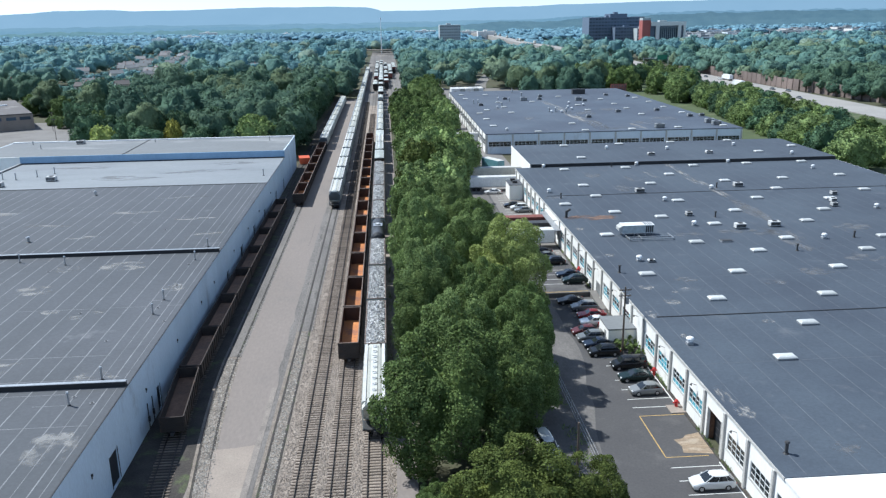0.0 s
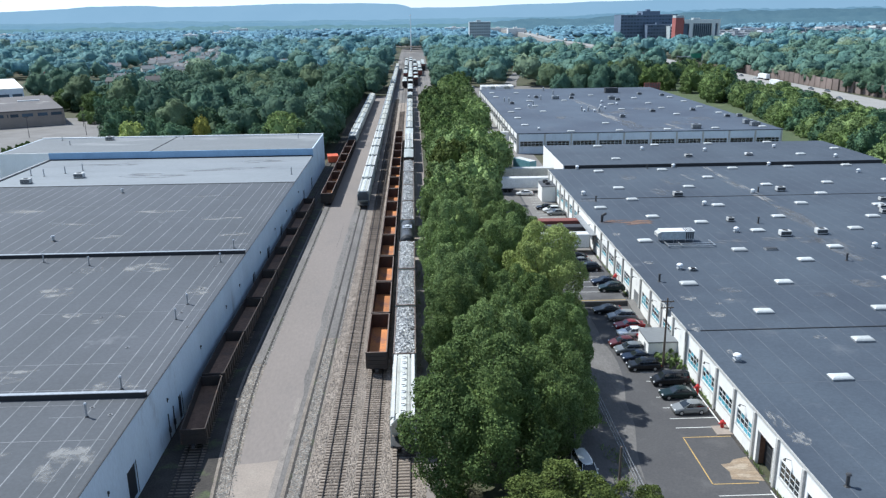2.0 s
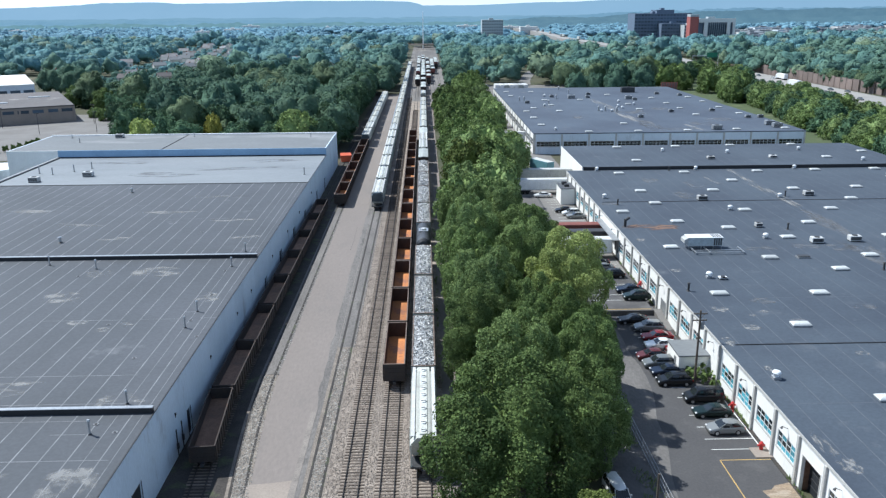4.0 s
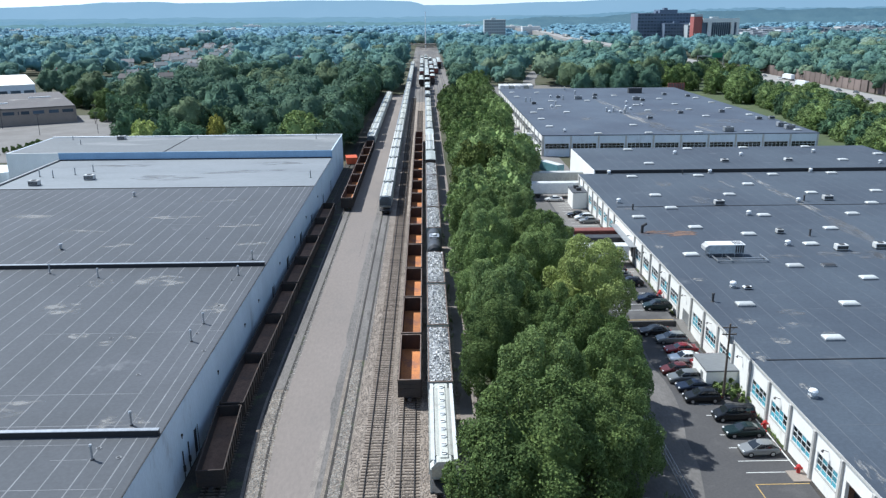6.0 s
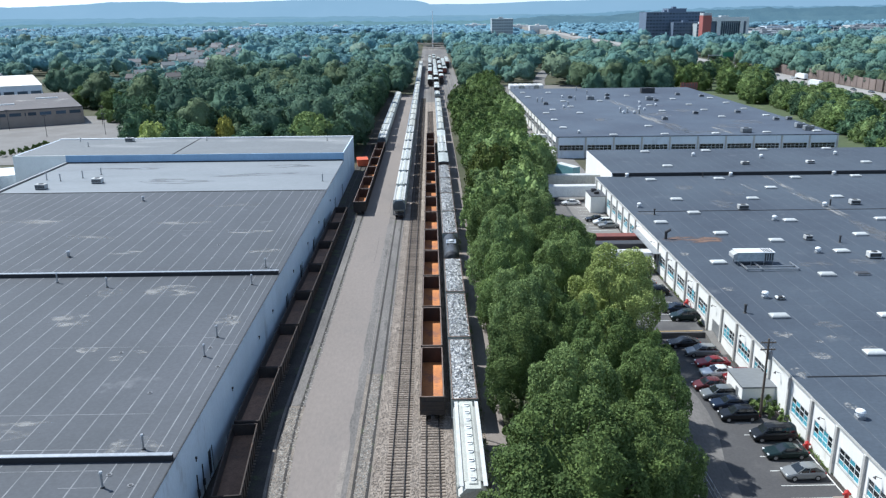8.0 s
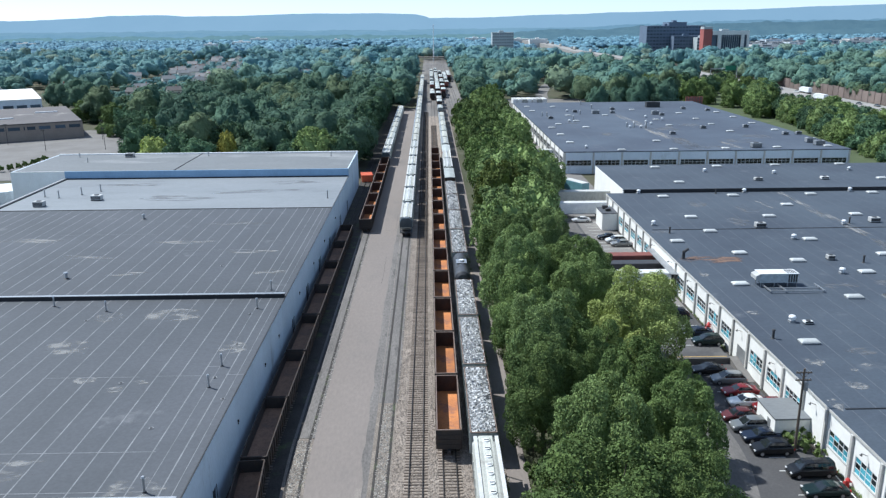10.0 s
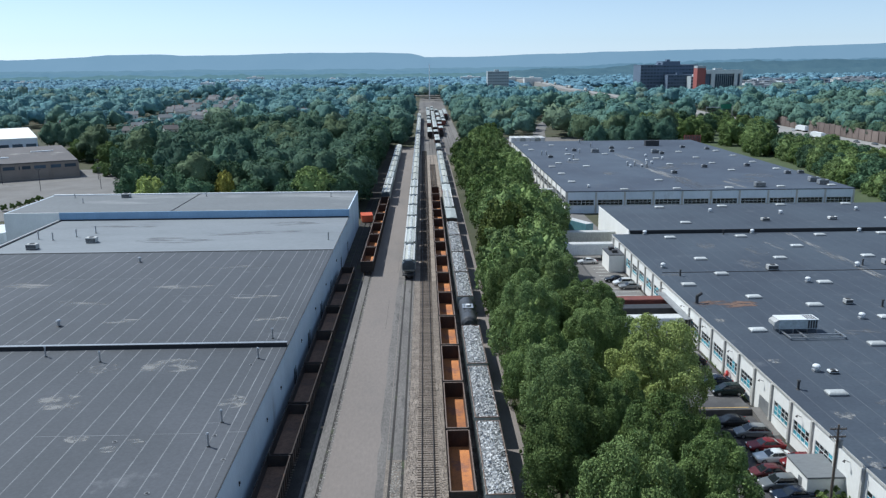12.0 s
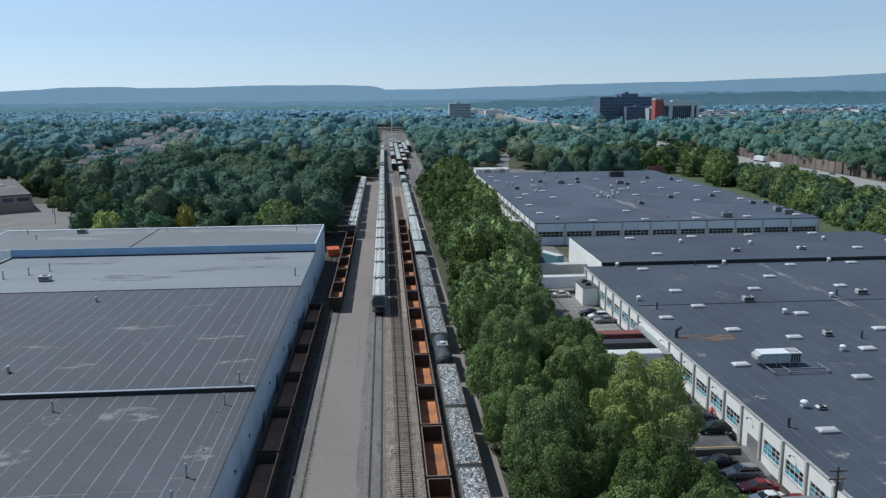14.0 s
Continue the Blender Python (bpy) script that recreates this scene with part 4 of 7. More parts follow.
for x in (-3.4, -1.2, 1.0, 2.5):
    for y in (-0.04, 2.06):
        part("leg", Geo().box(x - 0.06, x + 0.06, y - 0.06, y + 0.06, 0, 0.7), M["metal_grey"], ac)
for y in (-3.4, -1.9):
    part("rail", Geo().box(-3.2, 5.6, y - 0.09, y + 0.09, 0.25, 0.45), M["galv"], ac)
for x in (-3.1, -0.6, 5.5):
    part("cross_rail", Geo().box(x - 0.09, x + 0.09, -3.4, 0.1, 0.27, 0.47), M["galv"], ac)

# ---- far warehouse ----
FX, FY, FZ = 46.5, 269.3, 6.9
farw = thing("warehouse_far", "white warehouse with a window band and dark roof", "warehouse")
fp = [FX + 0.3 + 9.35 * i for i in range(11)]
for i in range(10):
    a, b = fp[i] + 0.6, fp[i + 1] - 0.6
    part("wall_panel", Geo().panel("y", FY, FY + 0.3, fp[i], fp[i + 1], -0.3, FZ, (a, b, 2.55, 4.35)), M["wall_block"], farw)
    wall_window(farw, FY, "y", a, b, 2.55, 4.35, 6, 2, 0.0)
for x in fp:
    part("pilaster", Geo().soft_box(x - 0.28, x + 0.28, FY - 0.25, FY, -0.3, FZ - 0.05, 0.03), M["pilaster"], farw)
wy = [FY + 0.3 + 9.647 * i for i in range(18)]
for y in wy[:-1]:
    part("wall_panel", Geo().panel("x", FX, FX + 0.3, y, y + 9.647, -0.3, FZ, (y + 0.6, y + 9.0, 2.6, 4.9)), M["wall_white"], farw)
    wall_window(farw, FX, "x", y + 0.6, y + 9.0, 2.6, 4.9, 4, 2, 0.0)
    part("pilaster", Geo().box(FX - 0.25, FX, y - 0.25, y + 0.25, -0.3, FZ - 0.05), M["pilaster"], farw)
part("wall", Geo().box(140.3, 140.6, FY + 0.3, 433.6, -0.3, FZ).box(FX, 140.6, 433.6, 433.9, -0.3, FZ), M["wall_block"], farw)
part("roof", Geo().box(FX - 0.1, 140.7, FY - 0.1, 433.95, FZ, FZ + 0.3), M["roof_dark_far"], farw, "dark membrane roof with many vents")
for i in range(10):
    x = FX + 5 + 9.3 * i
    part("seam", Geo().box(x - 0.06, x + 0.06, FY + 1, 432, FZ + 0.3, FZ + 0.306), M["seam_dark"], farw)
for x, y, rx, ry in ((88.5, 350, 2.6, 40), (89.5, 300, 3.0, 34), (91, 285, 5, 18), (105.3, 280, 1.6, 11), (98, 276, 9, 4), (112, 290, 8, 6), (70, 310, 5, 5), (122, 300, 7, 6), (62, 345, 4, 4), (96, 325, 6, 10), (108, 335, 5, 6)):
    stain(farw, x, y, FZ + 0.31, rx, ry, STAIN_GREY if rx > 3 else STAIN_PALE, "pale dried silt streak")
FR = FZ + 0.3
place(skylight, [(51.2, 412.1), (51.3, 391.7), (65.1, 372.0), (65.0, 351.3), (51.4, 329.6), (55.8, 340.7), (65.1, 329.9), (51.7, 309.5), (51.8, 289.0), (63.8, 410.8), (81.6, 371.4), (99.0, 393.0), (99.5, 353.0), (99.4, 333.3), (116.6, 377.1),
                 (117.1, 354.6), (82.5, 290.4), (65.7, 271.0), (83.0, 271.4), (134.6, 379.4), (117.3, 335.5), (117.1, 314.0), (135.2, 360.0), (134.8, 337.9), (135.3, 316.5), (135.7, 275.0), (118.0, 273.3), (100.3, 271.8)], FR)
place(roof_unit, [(86.9, 380.8), (55.6, 361.0), (93.3, 308.0), (106.7, 369.9), (110.0, 323.8), (127.6, 326.0), (133.9, 304.0), (133.0, 387.0), (139.0, 304.5), (70.5, 386), (90, 395), (124, 395)], FR, 2.0, 1.6, 1.1, "grey rooftop unit on the far roof", "metal_grey")
place(roof_unit, [(78.9, 379.7), (105.0, 374.5), (134.2, 284.5), (134.3, 278.2), (111.3, 274.2)], FR, 3.2, 2.2, 1.6, "large grey rooftop unit on the far roof", "metal_grey")
place(roof_unit, [(112.3, 406)], FR, 6.6, 3.0, 2.6, "long dark rooftop plant on the far roof", "metal_dark")
place(mushroom_vent, [(67.4, 389.2), (61.7, 349.2), (55.1, 276.5), (97.4, 362.2), (82.2, 327.8), (86.5, 327.4), (93.2, 337.5), (101.8, 352.0), (92.9, 344.2)], FR)
place(vent_pipe, [(53.3, 371.4), (55.4, 371.2), (71.5, 377.7), (64.8, 356.9), (84.9, 332.4), (87.8, 325.2), (81.8, 331.3), (79.9, 422.4), (81.7, 402.8), (84.2, 329.5), (88.9, 329.0)], FR, 1.7, 0.28, "metal_grey", "grey vent pipe on the far roof")


# ---- rolling stock ----
def extrude(outline, z0, z1):
    """A closed outline in plan, raised from z0 to z1."""
    return Geo().loft([[(x, y, z) for x, y in outline] for z in (z0, z1)])


def truck_of(parent, y):
    h = [(-0.95, -1.25), (-0.8, -1.25), (-0.8, -0.25), (0.8, -0.25), (0.8, -1.25), (0.95, -1.25), (0.95, 1.25), (0.8, 1.25), (0.8, 0.25), (-0.8, 0.25), (-0.8, 1.25), (-0.95, 1.25)]
    t = part("truck", extrude([(a, y + b) for a, b in h], 0.40, 0.85), M["metal_dark"], parent, "black wheel truck")
    for dy in (-0.87, 0.87):
        rings = [[(x, y + dy + r * math.cos(2 * math.pi * i / 14), 0.46 + r * math.sin(2 * math.pi * i / 14)) for i in range(14)] for x, r in ((-0.78, 0.44), (-0.66, 0.46), (-0.65, 0.09), (0.65, 0.09), (0.66, 0.46), (0.78, 0.44))]
        part("wheelset", Geo().loft(rings), M["steel_brown"], t)


def couplers(parent, length):
    for s in (-1, 1):
        h = length / 2
        part("coupler", Geo().loft([[(-w, s * y, 0.85 - w), (w, s * y, 0.85 - w), (w, s * y, 0.85 + w), (-w, s * y, 0.85 + w)] for y, w in ((h, 0.12), (h + 0.35, 0.12), (h + 0.4, 0.2), (h + 0.6, 0.2))]), M["metal_dark"], parent)


def ribbed(s, w, h, n, z0, z1, thick=0.07, rib=0.11):
    """One side plate with n upright ribs on its outer face."""
    line = [(s * (w - thick), -h), (s * w, -h)]
    for i in range(n):
        y = -h + 0.25 + (2 * h - 0.5) * i / (n - 1)
        line += [(s * w, y - 0.07), (s * (w + rib), y - 0.07), (s * (w + rib), y + 0.07), (s * w, y + 0.07)]
    line += [(s * w, h), (s * (w - thick), h)]
    return extrude(line if s > 0 else line[::-1], z0, z1)


def gondola(length, outer, inner, floor, label, width=2.8, top=3.3, bed=1.15, rim="rail_worn"):
    t = thing("gondola_car", label, "freight car", group="open gondola cars")
    h, w = length / 2, width / 2
    part("floor", Geo().box(-w + 0.08, w - 0.08, -h + 0.08, h - 0.08, bed - 0.2, bed), floor, t, "rusty steel floor")
    for s in (-1, 1):
        side = part("side_wall", ribbed(s, w, h, 11, 0.9, top), outer, t)
        a2, b2 = sorted((s * (w - 0.07), s * (w - 0.078)))
        part("inner_lining", Geo().box(a2, b2, -h + 0.08, h - 0.08, bed, top - 0.02), inner, side)
        a, b = sorted((s * (w - 0.10), s * (w + 0.05)))
        part("top_rail", Geo().soft_box(a, b, -h, h, top, top + 0.1, 0.02), M[rim], side)
        prof = [(s * (h - 0.08), 0.9), (s * h, 0.9)]
        for z in (1.4, 2.0, 2.6):
            prof += [(s * h, z), (s * (h + 0.07), z), (s * (h + 0.07), z + 0.14), (s * h, z + 0.14)]
        prof += [(s * h, top), (s * (h - 0.08), top)]
        end = part("end_wall", Geo().loft([[(x, y, z) for y, z in prof] for x in (-w + 0.075, w - 0.075)]), outer, t)
        a, b = sorted((s * (h - 0.08), s * (h - 0.088)))
        part("inner_lining", Geo().box(-w + 0.09, w - 0.09, a, b, bed, top - 0.02), inner, end)
        a, b = sorted((s * (h - 0.12), s * (h + 0.06)))
        part("top_rail", Geo().soft_box(-w + 0.1, w - 0.1, a, b, top, top + 0.1, 0.02), M[rim], end)
        truck_of(t, s * (h - 2.2))
    part("centre_sill", Geo().box(-0.2, 0.2, -h, h, 0.6, 0.95), M["metal_dark"], t)
    couplers(t, length)
    return t


def scrap_load(length, width, top, seed):
    """Heaped shredded metal: a lumpy bed under thousands of bent flakes."""
    r = np.random.RandomState(seed)
    nx, ny = 10, 50
    bed = Geo()
    hgt = lambda u, v: top - 0.25 + 0.5 * (1 - u * u) * (1 - v ** 8) + 0.14 * noise.noise((u * 3 + seed, v * 14, 1.3))
    vs = [(u * width / 2, v * length / 2, hgt(u, v)) for v in np.linspace(-1, 1, ny) for u in np.linspace(-1, 1, nx)]
    bed.add(vs, [(j * nx + i, j * nx + i + 1, j * nx + nx + i + 1, j * nx + nx + i) for j in range(ny - 1) for i in range(nx - 1)])
    n = 4200
    u, v = r.uniform(-1, 1, n), r.uniform(-1, 1, n)
    flakes = Geo()
    for i in range(n):
        p = Vector((u[i] * width / 2 * 0.97, v[i] * length / 2 * 0.99, hgt(u[i], v[i]) + r.uniform(0, 0.10)))
        e = Euler((r.normal(0, 0.6), r.normal(0, 0.6), r.uniform(0, 6.3))).to_matrix()
        a, b = r.uniform(0.06, 0.22), r.uniform(0.04, 0.12)
        k = r.uniform(-0.08, 0.08)
        flakes.add([tuple(p + e @ Vector(c)) for c in ((-a, -b, 0), (0, -b, k), (a, -b, 0), (a, b, 0.02), (0, b, k), (-a, b, 0))], [(0, 1, 4, 5), (1, 2, 3, 4)])
    return bed.mesh("scrap_bed", M["scrap_base"]), flakes.mesh("scrap_flakes", M["scrap"])


def hopper(length, body_mat, label, end_mat=None, bars=False):
    t = thing("covered_hopper", label, "freight car", group="covered hopper cars")
    h = length / 2
    end_mat = end_mat or body_mat
    sec = lambda y, zlow, k=1.0: [(-1.12, y, zlow), (1.12, y, zlow), (1.42 * k, y, 1.9), (1.50 * k, y, 3.6), (1.32 * k, y, 4.3), (0.7, y, 4.52), (-0.7, y, 4.52), (-1.32 * k, y, 4.3), (-1.50 * k, y, 3.6), (-1.42 * k, y, 1.9)]
    part("body", Geo().loft([sec(-h + 1.5, 1.75), sec(-h + 2.2, 1.2), sec(h - 2.2, 1.2), sec(h - 1.5, 1.75)]), body_mat, t)
    for s in (-1, 1):
        low = [(-1.3, s * (h - 1.5), 1.9), (1.3, s * (h - 1.5), 1.9)]
        sheet = Geo().loft([[(-1.38, s * (h - 1.52), 2.0), (1.38, s * (h - 1.52), 2.0), (1.45, s * (h - 1.52), 3.6), (0.7, s * (h - 1.52), 4.5), (-0.7, s * (h - 1.52), 4.5), (-1.45, s * (h - 1.52), 3.6)],
                            [(-1.38, s * (h - 1.4), 2.0), (1.38, s * (h - 1.4), 2.0), (1.45, s * (h - 0.35), 3.6), (0.7, s * (h - 0.25), 4.48), (-0.7, s * (h - 0.25), 4.48), (-1.45, s * (h - 0.35), 3.6)]])
        part("slope_sheet", sheet, end_mat, t)
        for x in (-1.35, 1.35):
            part("end_post", Geo().box(x - 0.07, x + 0.07, *sorted((s * (h - 0.15), s * (h - 0.27))), 1.0, 3.7), end_mat, t)
        part("end_platform", Geo().box(-1.45, 1.45, *sorted((s * h, s * (h - 2.3))), 0.95, 1.12), M["metal_dark"], t)
        truck_of(t, s * (h - 1.9))
        part("roof_walk", Geo().box(*sorted((s * 0.95, s * 1.35)), -h + 0.5, h - 0.5, 4.56, 4.60), M["metal_light"], t)
        part("side_sheet", ribbed(s, 1.50, h - 2.2, 9, 1.8, 3.62, 0.04, 0.07), body_mat, t)
    part("hatch_trough", Geo().soft_box(-0.42, 0.42, -h + 0.9, h - 0.9, 4.5, 4.62, 0.04), M["hopper_white"], t)
    for i in range(10):
        y = -h + 1.6 + (length - 3.2) * i / 9
        hk = part("hatch", Geo().tube((0, y, 4.6), (0, y, 4.74), 0.36, 0.30, n=12), M["metal_white"], t)
        if bars:
            part("hatch_bar", Geo().box(-0.25, 0.25, y - 0.045, y + 0.045, 4.74, 4.79), M["metal_dark"], hk)
    for i in range(3):
        y = (i - 1) * (length - 5.5) / 3
        part("outlet_bay", Geo().loft([[(-1.1, y - 1.9, 1.3), (1.1, y - 1.9, 1.3), (1.1, y + 1.9, 1.3), (-1.1, y + 1.9, 1.3)], [(-0.3, y - 0.4, 0.55), (0.3, y - 0.4, 0.55), (0.3, y + 0.4, 0.55), (-0.3, y + 0.4, 0.55)]]), body_mat, t)
    couplers(t, length)
    return t


def tank_car(length, label):
    t = thing("tank_car", label, "freight car", group="tank cars")
    h, n = length / 2, 24
    ring = lambda y, r: [(r * math.cos(2 * math.pi * i / n), y, 2.65 + r * math.sin(2 * math.pi * i / n)) for i in range(n)]
    part("tank", Geo().loft([ring(-h + 0.3, 0.3), ring(-h + 0.45, 0.95), ring(-h + 0.9, 1.4), ring(-h + 1.3, 1.5), ring(h - 1.3, 1.5), ring(h - 0.9, 1.4), ring(h - 0.45, 0.95), ring(h - 0.3, 0.3)]), M["tank_black"], t, "matt black tank shell")
    part("dome", Geo().tube((0, 0, 4.05), (0, 0, 4.5), 0.5, 0.46, n=16), M["metal_white"], t)
    part("walkway", Geo().box(-1.0, 1.0, -1.3, -0.6, 4.16, 4.22).box(-1.0, 1.0, 0.6, 1.3, 4.16, 4.22).box(-1.0, -0.6, -0.6, 0.6, 4.16, 4.22).box(0.6, 1.0, -0.6, 0.6, 4.16, 4.22), M["galv"], t)
    part("sill", Geo().box(-0.3, 0.3, -h, h, 0.75, 1.2), M["metal_dark"], t)
    for s in (-1, 1):
        truck_of(t, s * (h - 2.0))
        part("band", Geo().loft([ring(s * h * 0.4 - 0.08, 1.52), ring(s * h * 0.4 + 0.08, 1.52)]), M["metal_dark"], t)
    couplers(t, length)
    return t


def boxcar(length, body_mat, label):
    t = thing("boxcar", label, "freight car", group="boxcars")
    h = length / 2
    part("body", Geo().soft_box(-1.45, 1.45, -h, h, 1.0, 4.3, 0.08), body_mat, t)
    part("roof", Geo().loft([[(-1.5, y, 4.25), (1.5, y, 4.25), (1.5, y, 4.35), (0, y, 4.55), (-1.5, y, 4.35)] for y in (-h, h)]), M["hopper_grey"], t)
    for s in (-1, 1):
        part("door", Geo().box(*sorted((s * 1.45, s * 1.55)), -1.5, 1.5, 1.1, 4.1), body_mat, t)
        truck_of(t, s * (h - 2.2))
    couplers(t, length)
    return t


def plain_hopper(body_mat, label):
    """A hopper car far down the line: body, roof, trucks."""
    t = thing("covered_hopper", label, "freight car", group="covered hopper cars")
    sec = lambda y, zlow: [(-1.1, y, zlow), (1.1, y, zlow), (1.45, y, 1.9), (1.5, y, 3.6), (1.3, y, 4.3), (0.7, y, 4.5), (-0.7, y, 4.5), (-1.3, y, 4.3), (-1.5, y, 3.6), (-1.45, y, 1.9)]
    part("body", Geo().loft([sec(-8.4, 2.6), sec(-7.2, 1.2), sec(7.2, 1.2), sec(8.4, 2.6)]), body_mat, t)
    part("hatch_trough", Geo().soft_box(-0.42, 0.42, -7.8, 7.8, 4.5, 4.66, 0.04), M["hopper_white"], t)
    part("roof_walk", Geo().box(-1.35, -0.95, -8.2, 8.2, 4.56, 4.6), M["galv"], t)
    part("sill", Geo().box(-1.4, 1.4, -8.7, 8.7, 0.9, 1.1), M["metal_dark"], t)
    for y in (-6.8, 6.8):
        part("truck", Geo().box(-0.95, 0.95, y - 1.3, y + 1.3, 0.05, 0.9), M["metal_dark"], t)
    return t


def plain_gondola(label):
    t = thing("gondola_car", label, "freight car", group="open gondola cars")
    part("floor", Geo().box(-1.3, 1.3, -7.2, 7.2, 0.95, 1.15), M["rust_orange"], t)
    for s in (-1, 1):
        part("side_wall", Geo().box(*sorted((s * 1.3, s * 1.42)), -7.3, 7.3, 0.9, 3.3), M["steel_black"], t)
        part("end_wall", Geo().box(-1.3, 1.3, *sorted((s * 7.2, s * 7.3)), 0.9, 3.3), M["steel_black"], t)
        part("truck", Geo().box(-0.95, 0.95, s * 5.2 - 1.3, s * 5.2 + 1.3, 0.05, 0.9), M["metal_dark"], t)
    return t


def at_xy(ob, x, y, z=0.24, rz=0.0):
    ob.location, ob.rotation_euler = (x, y, z), (0, 0, radians(rz))
    return ob


RZ = 0.25
# track d: empty gondolas with rusted orange floors
pitch = 15.25
first = at_xy(gondola(14.6, M["steel_black"], M["rust_dark"], M["rust_orange"], "empty black gondola car with a rusty orange floor"), track_x("d", 0), 92.4 + 7.3, RZ)
for i in range(1, 14):
    copy_thing(first, pose(track_x("d", 0), 99.7 + pitch * i, RZ))
# track b: more of them behind the lane
d0 = first
for i in range(6):
    copy_thing(d0, pose(track_x("b", 150), 202.6 + pitch * i, 0.02))
# track a: brown gondolas in the shade of the warehouse
first = at_xy(gondola(14.1, M["steel_black"], M["steel_black"], M["rust_deep"], "empty brown gondola car in the warehouse shade", 2.8, 2.75, 1.45, "steel_brown"), track_x("a", 80.4), 80.4, RZ)
first.rotation_euler = (0, 0, radians(5.0))
for i, y in enumerate([95.2] + [109.7 + 14.9 * k for k in range(6)]):
    copy_thing(first, pose(track_x("a", y), y, RZ, 0, 0, 0.8 if i == 0 else 0))
# track p: covered hoppers
first = at_xy(hopper(17.4, M["hopper_white"], "dusty white covered hopper car", M["hopper_end"]), track_x("p", 0), 199.6, 0.02)
grey = at_xy(hopper(17.4, M["hopper_grey"], "weathered grey covered hopper car"), track_x("p", 0), 218.3, 0.02)
far_white = at_xy(plain_hopper(M["hopper_white"], "distant dusty white covered hopper car"), track_x("p", 0), 199.6 + 18.35 * 7, 0.02)
far_grey = at_xy(plain_hopper(M["hopper_grey"], "distant weathered grey covered hopper car"), track_x("b", 150), 297.5 + 18.35 * 2, 0.02)
for i in range(2, 29):
    if i != 7:
        copy_thing((grey if i < 7 else far_grey) if i in (3, 6, 11, 14, 19, 20, 25) else (first if i < 7 else far_white), pose(track_x("p", 0), 199.6 + 18.35 * i, 0.02))
for i in range(9):
    if i != 2:
        copy_thing((grey if i < 2 else far_grey) if i % 2 else (first if i < 2 else far_white), pose(track_x("b", 150), 297.5 + 18.35 * i, 0.02, 0, 0, 0))
# track e: hopper, scrap loads, tank car and mixed cars
ex = track_x("e", 0)
near_hopper = hopper(18.0, M["hopper_white"], "near-white covered hopper car with a row of hatches", None, True)
at_xy(near_hopper, ex, 80.2, RZ)

scrap_car = at_xy(gondola(17.7, M["hopper_grey"], M["rust_dark"], M["rust_dark"], "grey gondola car heaped with shredded scrap metal", 3.0, 3.5), ex, 100.2, RZ)
loads = [scrap_load(17.5, 2.8, 3.65, k) for k in (1, 2, 3)]
scrap_at = [100.2, 119.0, 137.9, 173.4, 192.3, 211.2, 230.0]
for i, y in enumerate(scrap_at):
    if i:
        copy_thing(scrap_car, pose(ex, y, RZ))
    load = thing("scrap_load", "heap of silvery shredded scrap metal in a gondola car", "scrap metal", (ex, y, RZ), 180.0 * (i % 2), "scrap loads")
    bed, flakes = loads[i % 3]
    part("scrap_bed", bed, None, load)
    tagged(part("shredded_metal", flakes, None, load), kind="stuff")
tank = at_xy(tank_car(14.2, "black tank car with a small top dome"), ex, 156.1, RZ)
boxred = at_xy(boxcar(16.5, M["boxcar_red"], "faded red steel boxcar on the tracks"), ex, 297.0, RZ)
brown_car = at_xy(boxcar(15.6, M["steel_brown"], "dull brown steel boxcar on the tracks"), ex, 248.2, RZ)
copy_thing(grey, pose(ex, 266.5, RZ - 0.04)), copy_thing(first, pose(ex, 283.5, RZ - 0.04))
for i in range(5):
    copy_thing((far_grey, far_white, far_grey, far_white, far_grey)[i], pose(ex, 317 + 18.4 * i, RZ - 0.05))
# distant yard: mixed strings of cars
far_gondola = at_xy(plain_gondola("distant empty black gondola car with a rusty floor"), 19.6, 700, 0.12)
kinds = [far_grey, boxred, far_gondola, brown_car, far_white, far_gondola]
ry = random.Random(9)
for x, y0, count in ((4.62, 538, 15), (8.5, 409, 23), (12.3, 551, 13), (16.0, 640, 7), (19.6, 720, 4)):
    for i in range(count):
        kind = kinds[ry.randrange(6)]
        copy_thing(kind, pose(x, y0 + 18.5 * i, (RZ if x < 10 else 0.17) - (0.05 if kind in (far_grey, far_white, far_gondola) else 0.0)))


# ---- parking lot ----
lines = Geo()
stall = []
for y in [33.0 + 2.62 * i for i in range(12)] + [75.9, 78.2, 81.0, 83.9, 88.6, 91.4, 94.3, 97.2, 100.0, 102.9, 105.6, 108.3, 111.0, 113.8]:
    stall.append((41.1, 46.9 if y < 91 else 43.0, y))
for y in [142.0 + 2.7 * i for i in range(2)] + [176.0 + 2.7 * i for i in range(11)]:
    stall.append((40.6, 46.4, y))
for x0, x1, y in stall:
    structure("stall_line", Geo().box(x0, x1, y - 0.06, y + 0.06, 0.0, 0.006), M["line_white"], "worn white parking stall line", "road marking")
for y in [122.6 + 2.7 * i for i in range(5)]:
    structure("stall_line", Geo().box(37.0, 45.8, y - 0.06, y + 0.06, 0.75, 0.756), M["line_white"], "worn white parking stall line", "road marking")
for y0, y1 in ((33, 62.5), (76, 91)):
    structure("stall_line", Geo().box(46.75, 46.9, y0, y1, 0.0, 0.007), M["line_white"], "worn white line along the wall", "road marking")
for x0, x1, y0, y1 in ((41.2, 41.32, 63.9, 73.7), (41.2, 47.0, 73.6, 73.72), (41.2, 46.2, 63.9, 64.02)):
    structure("loading_zone_line", Geo().box(x0, x1, y0, y1, 0.0, 0.008), M["line_yellow"], "worn yellow loading zone line", "road marking")
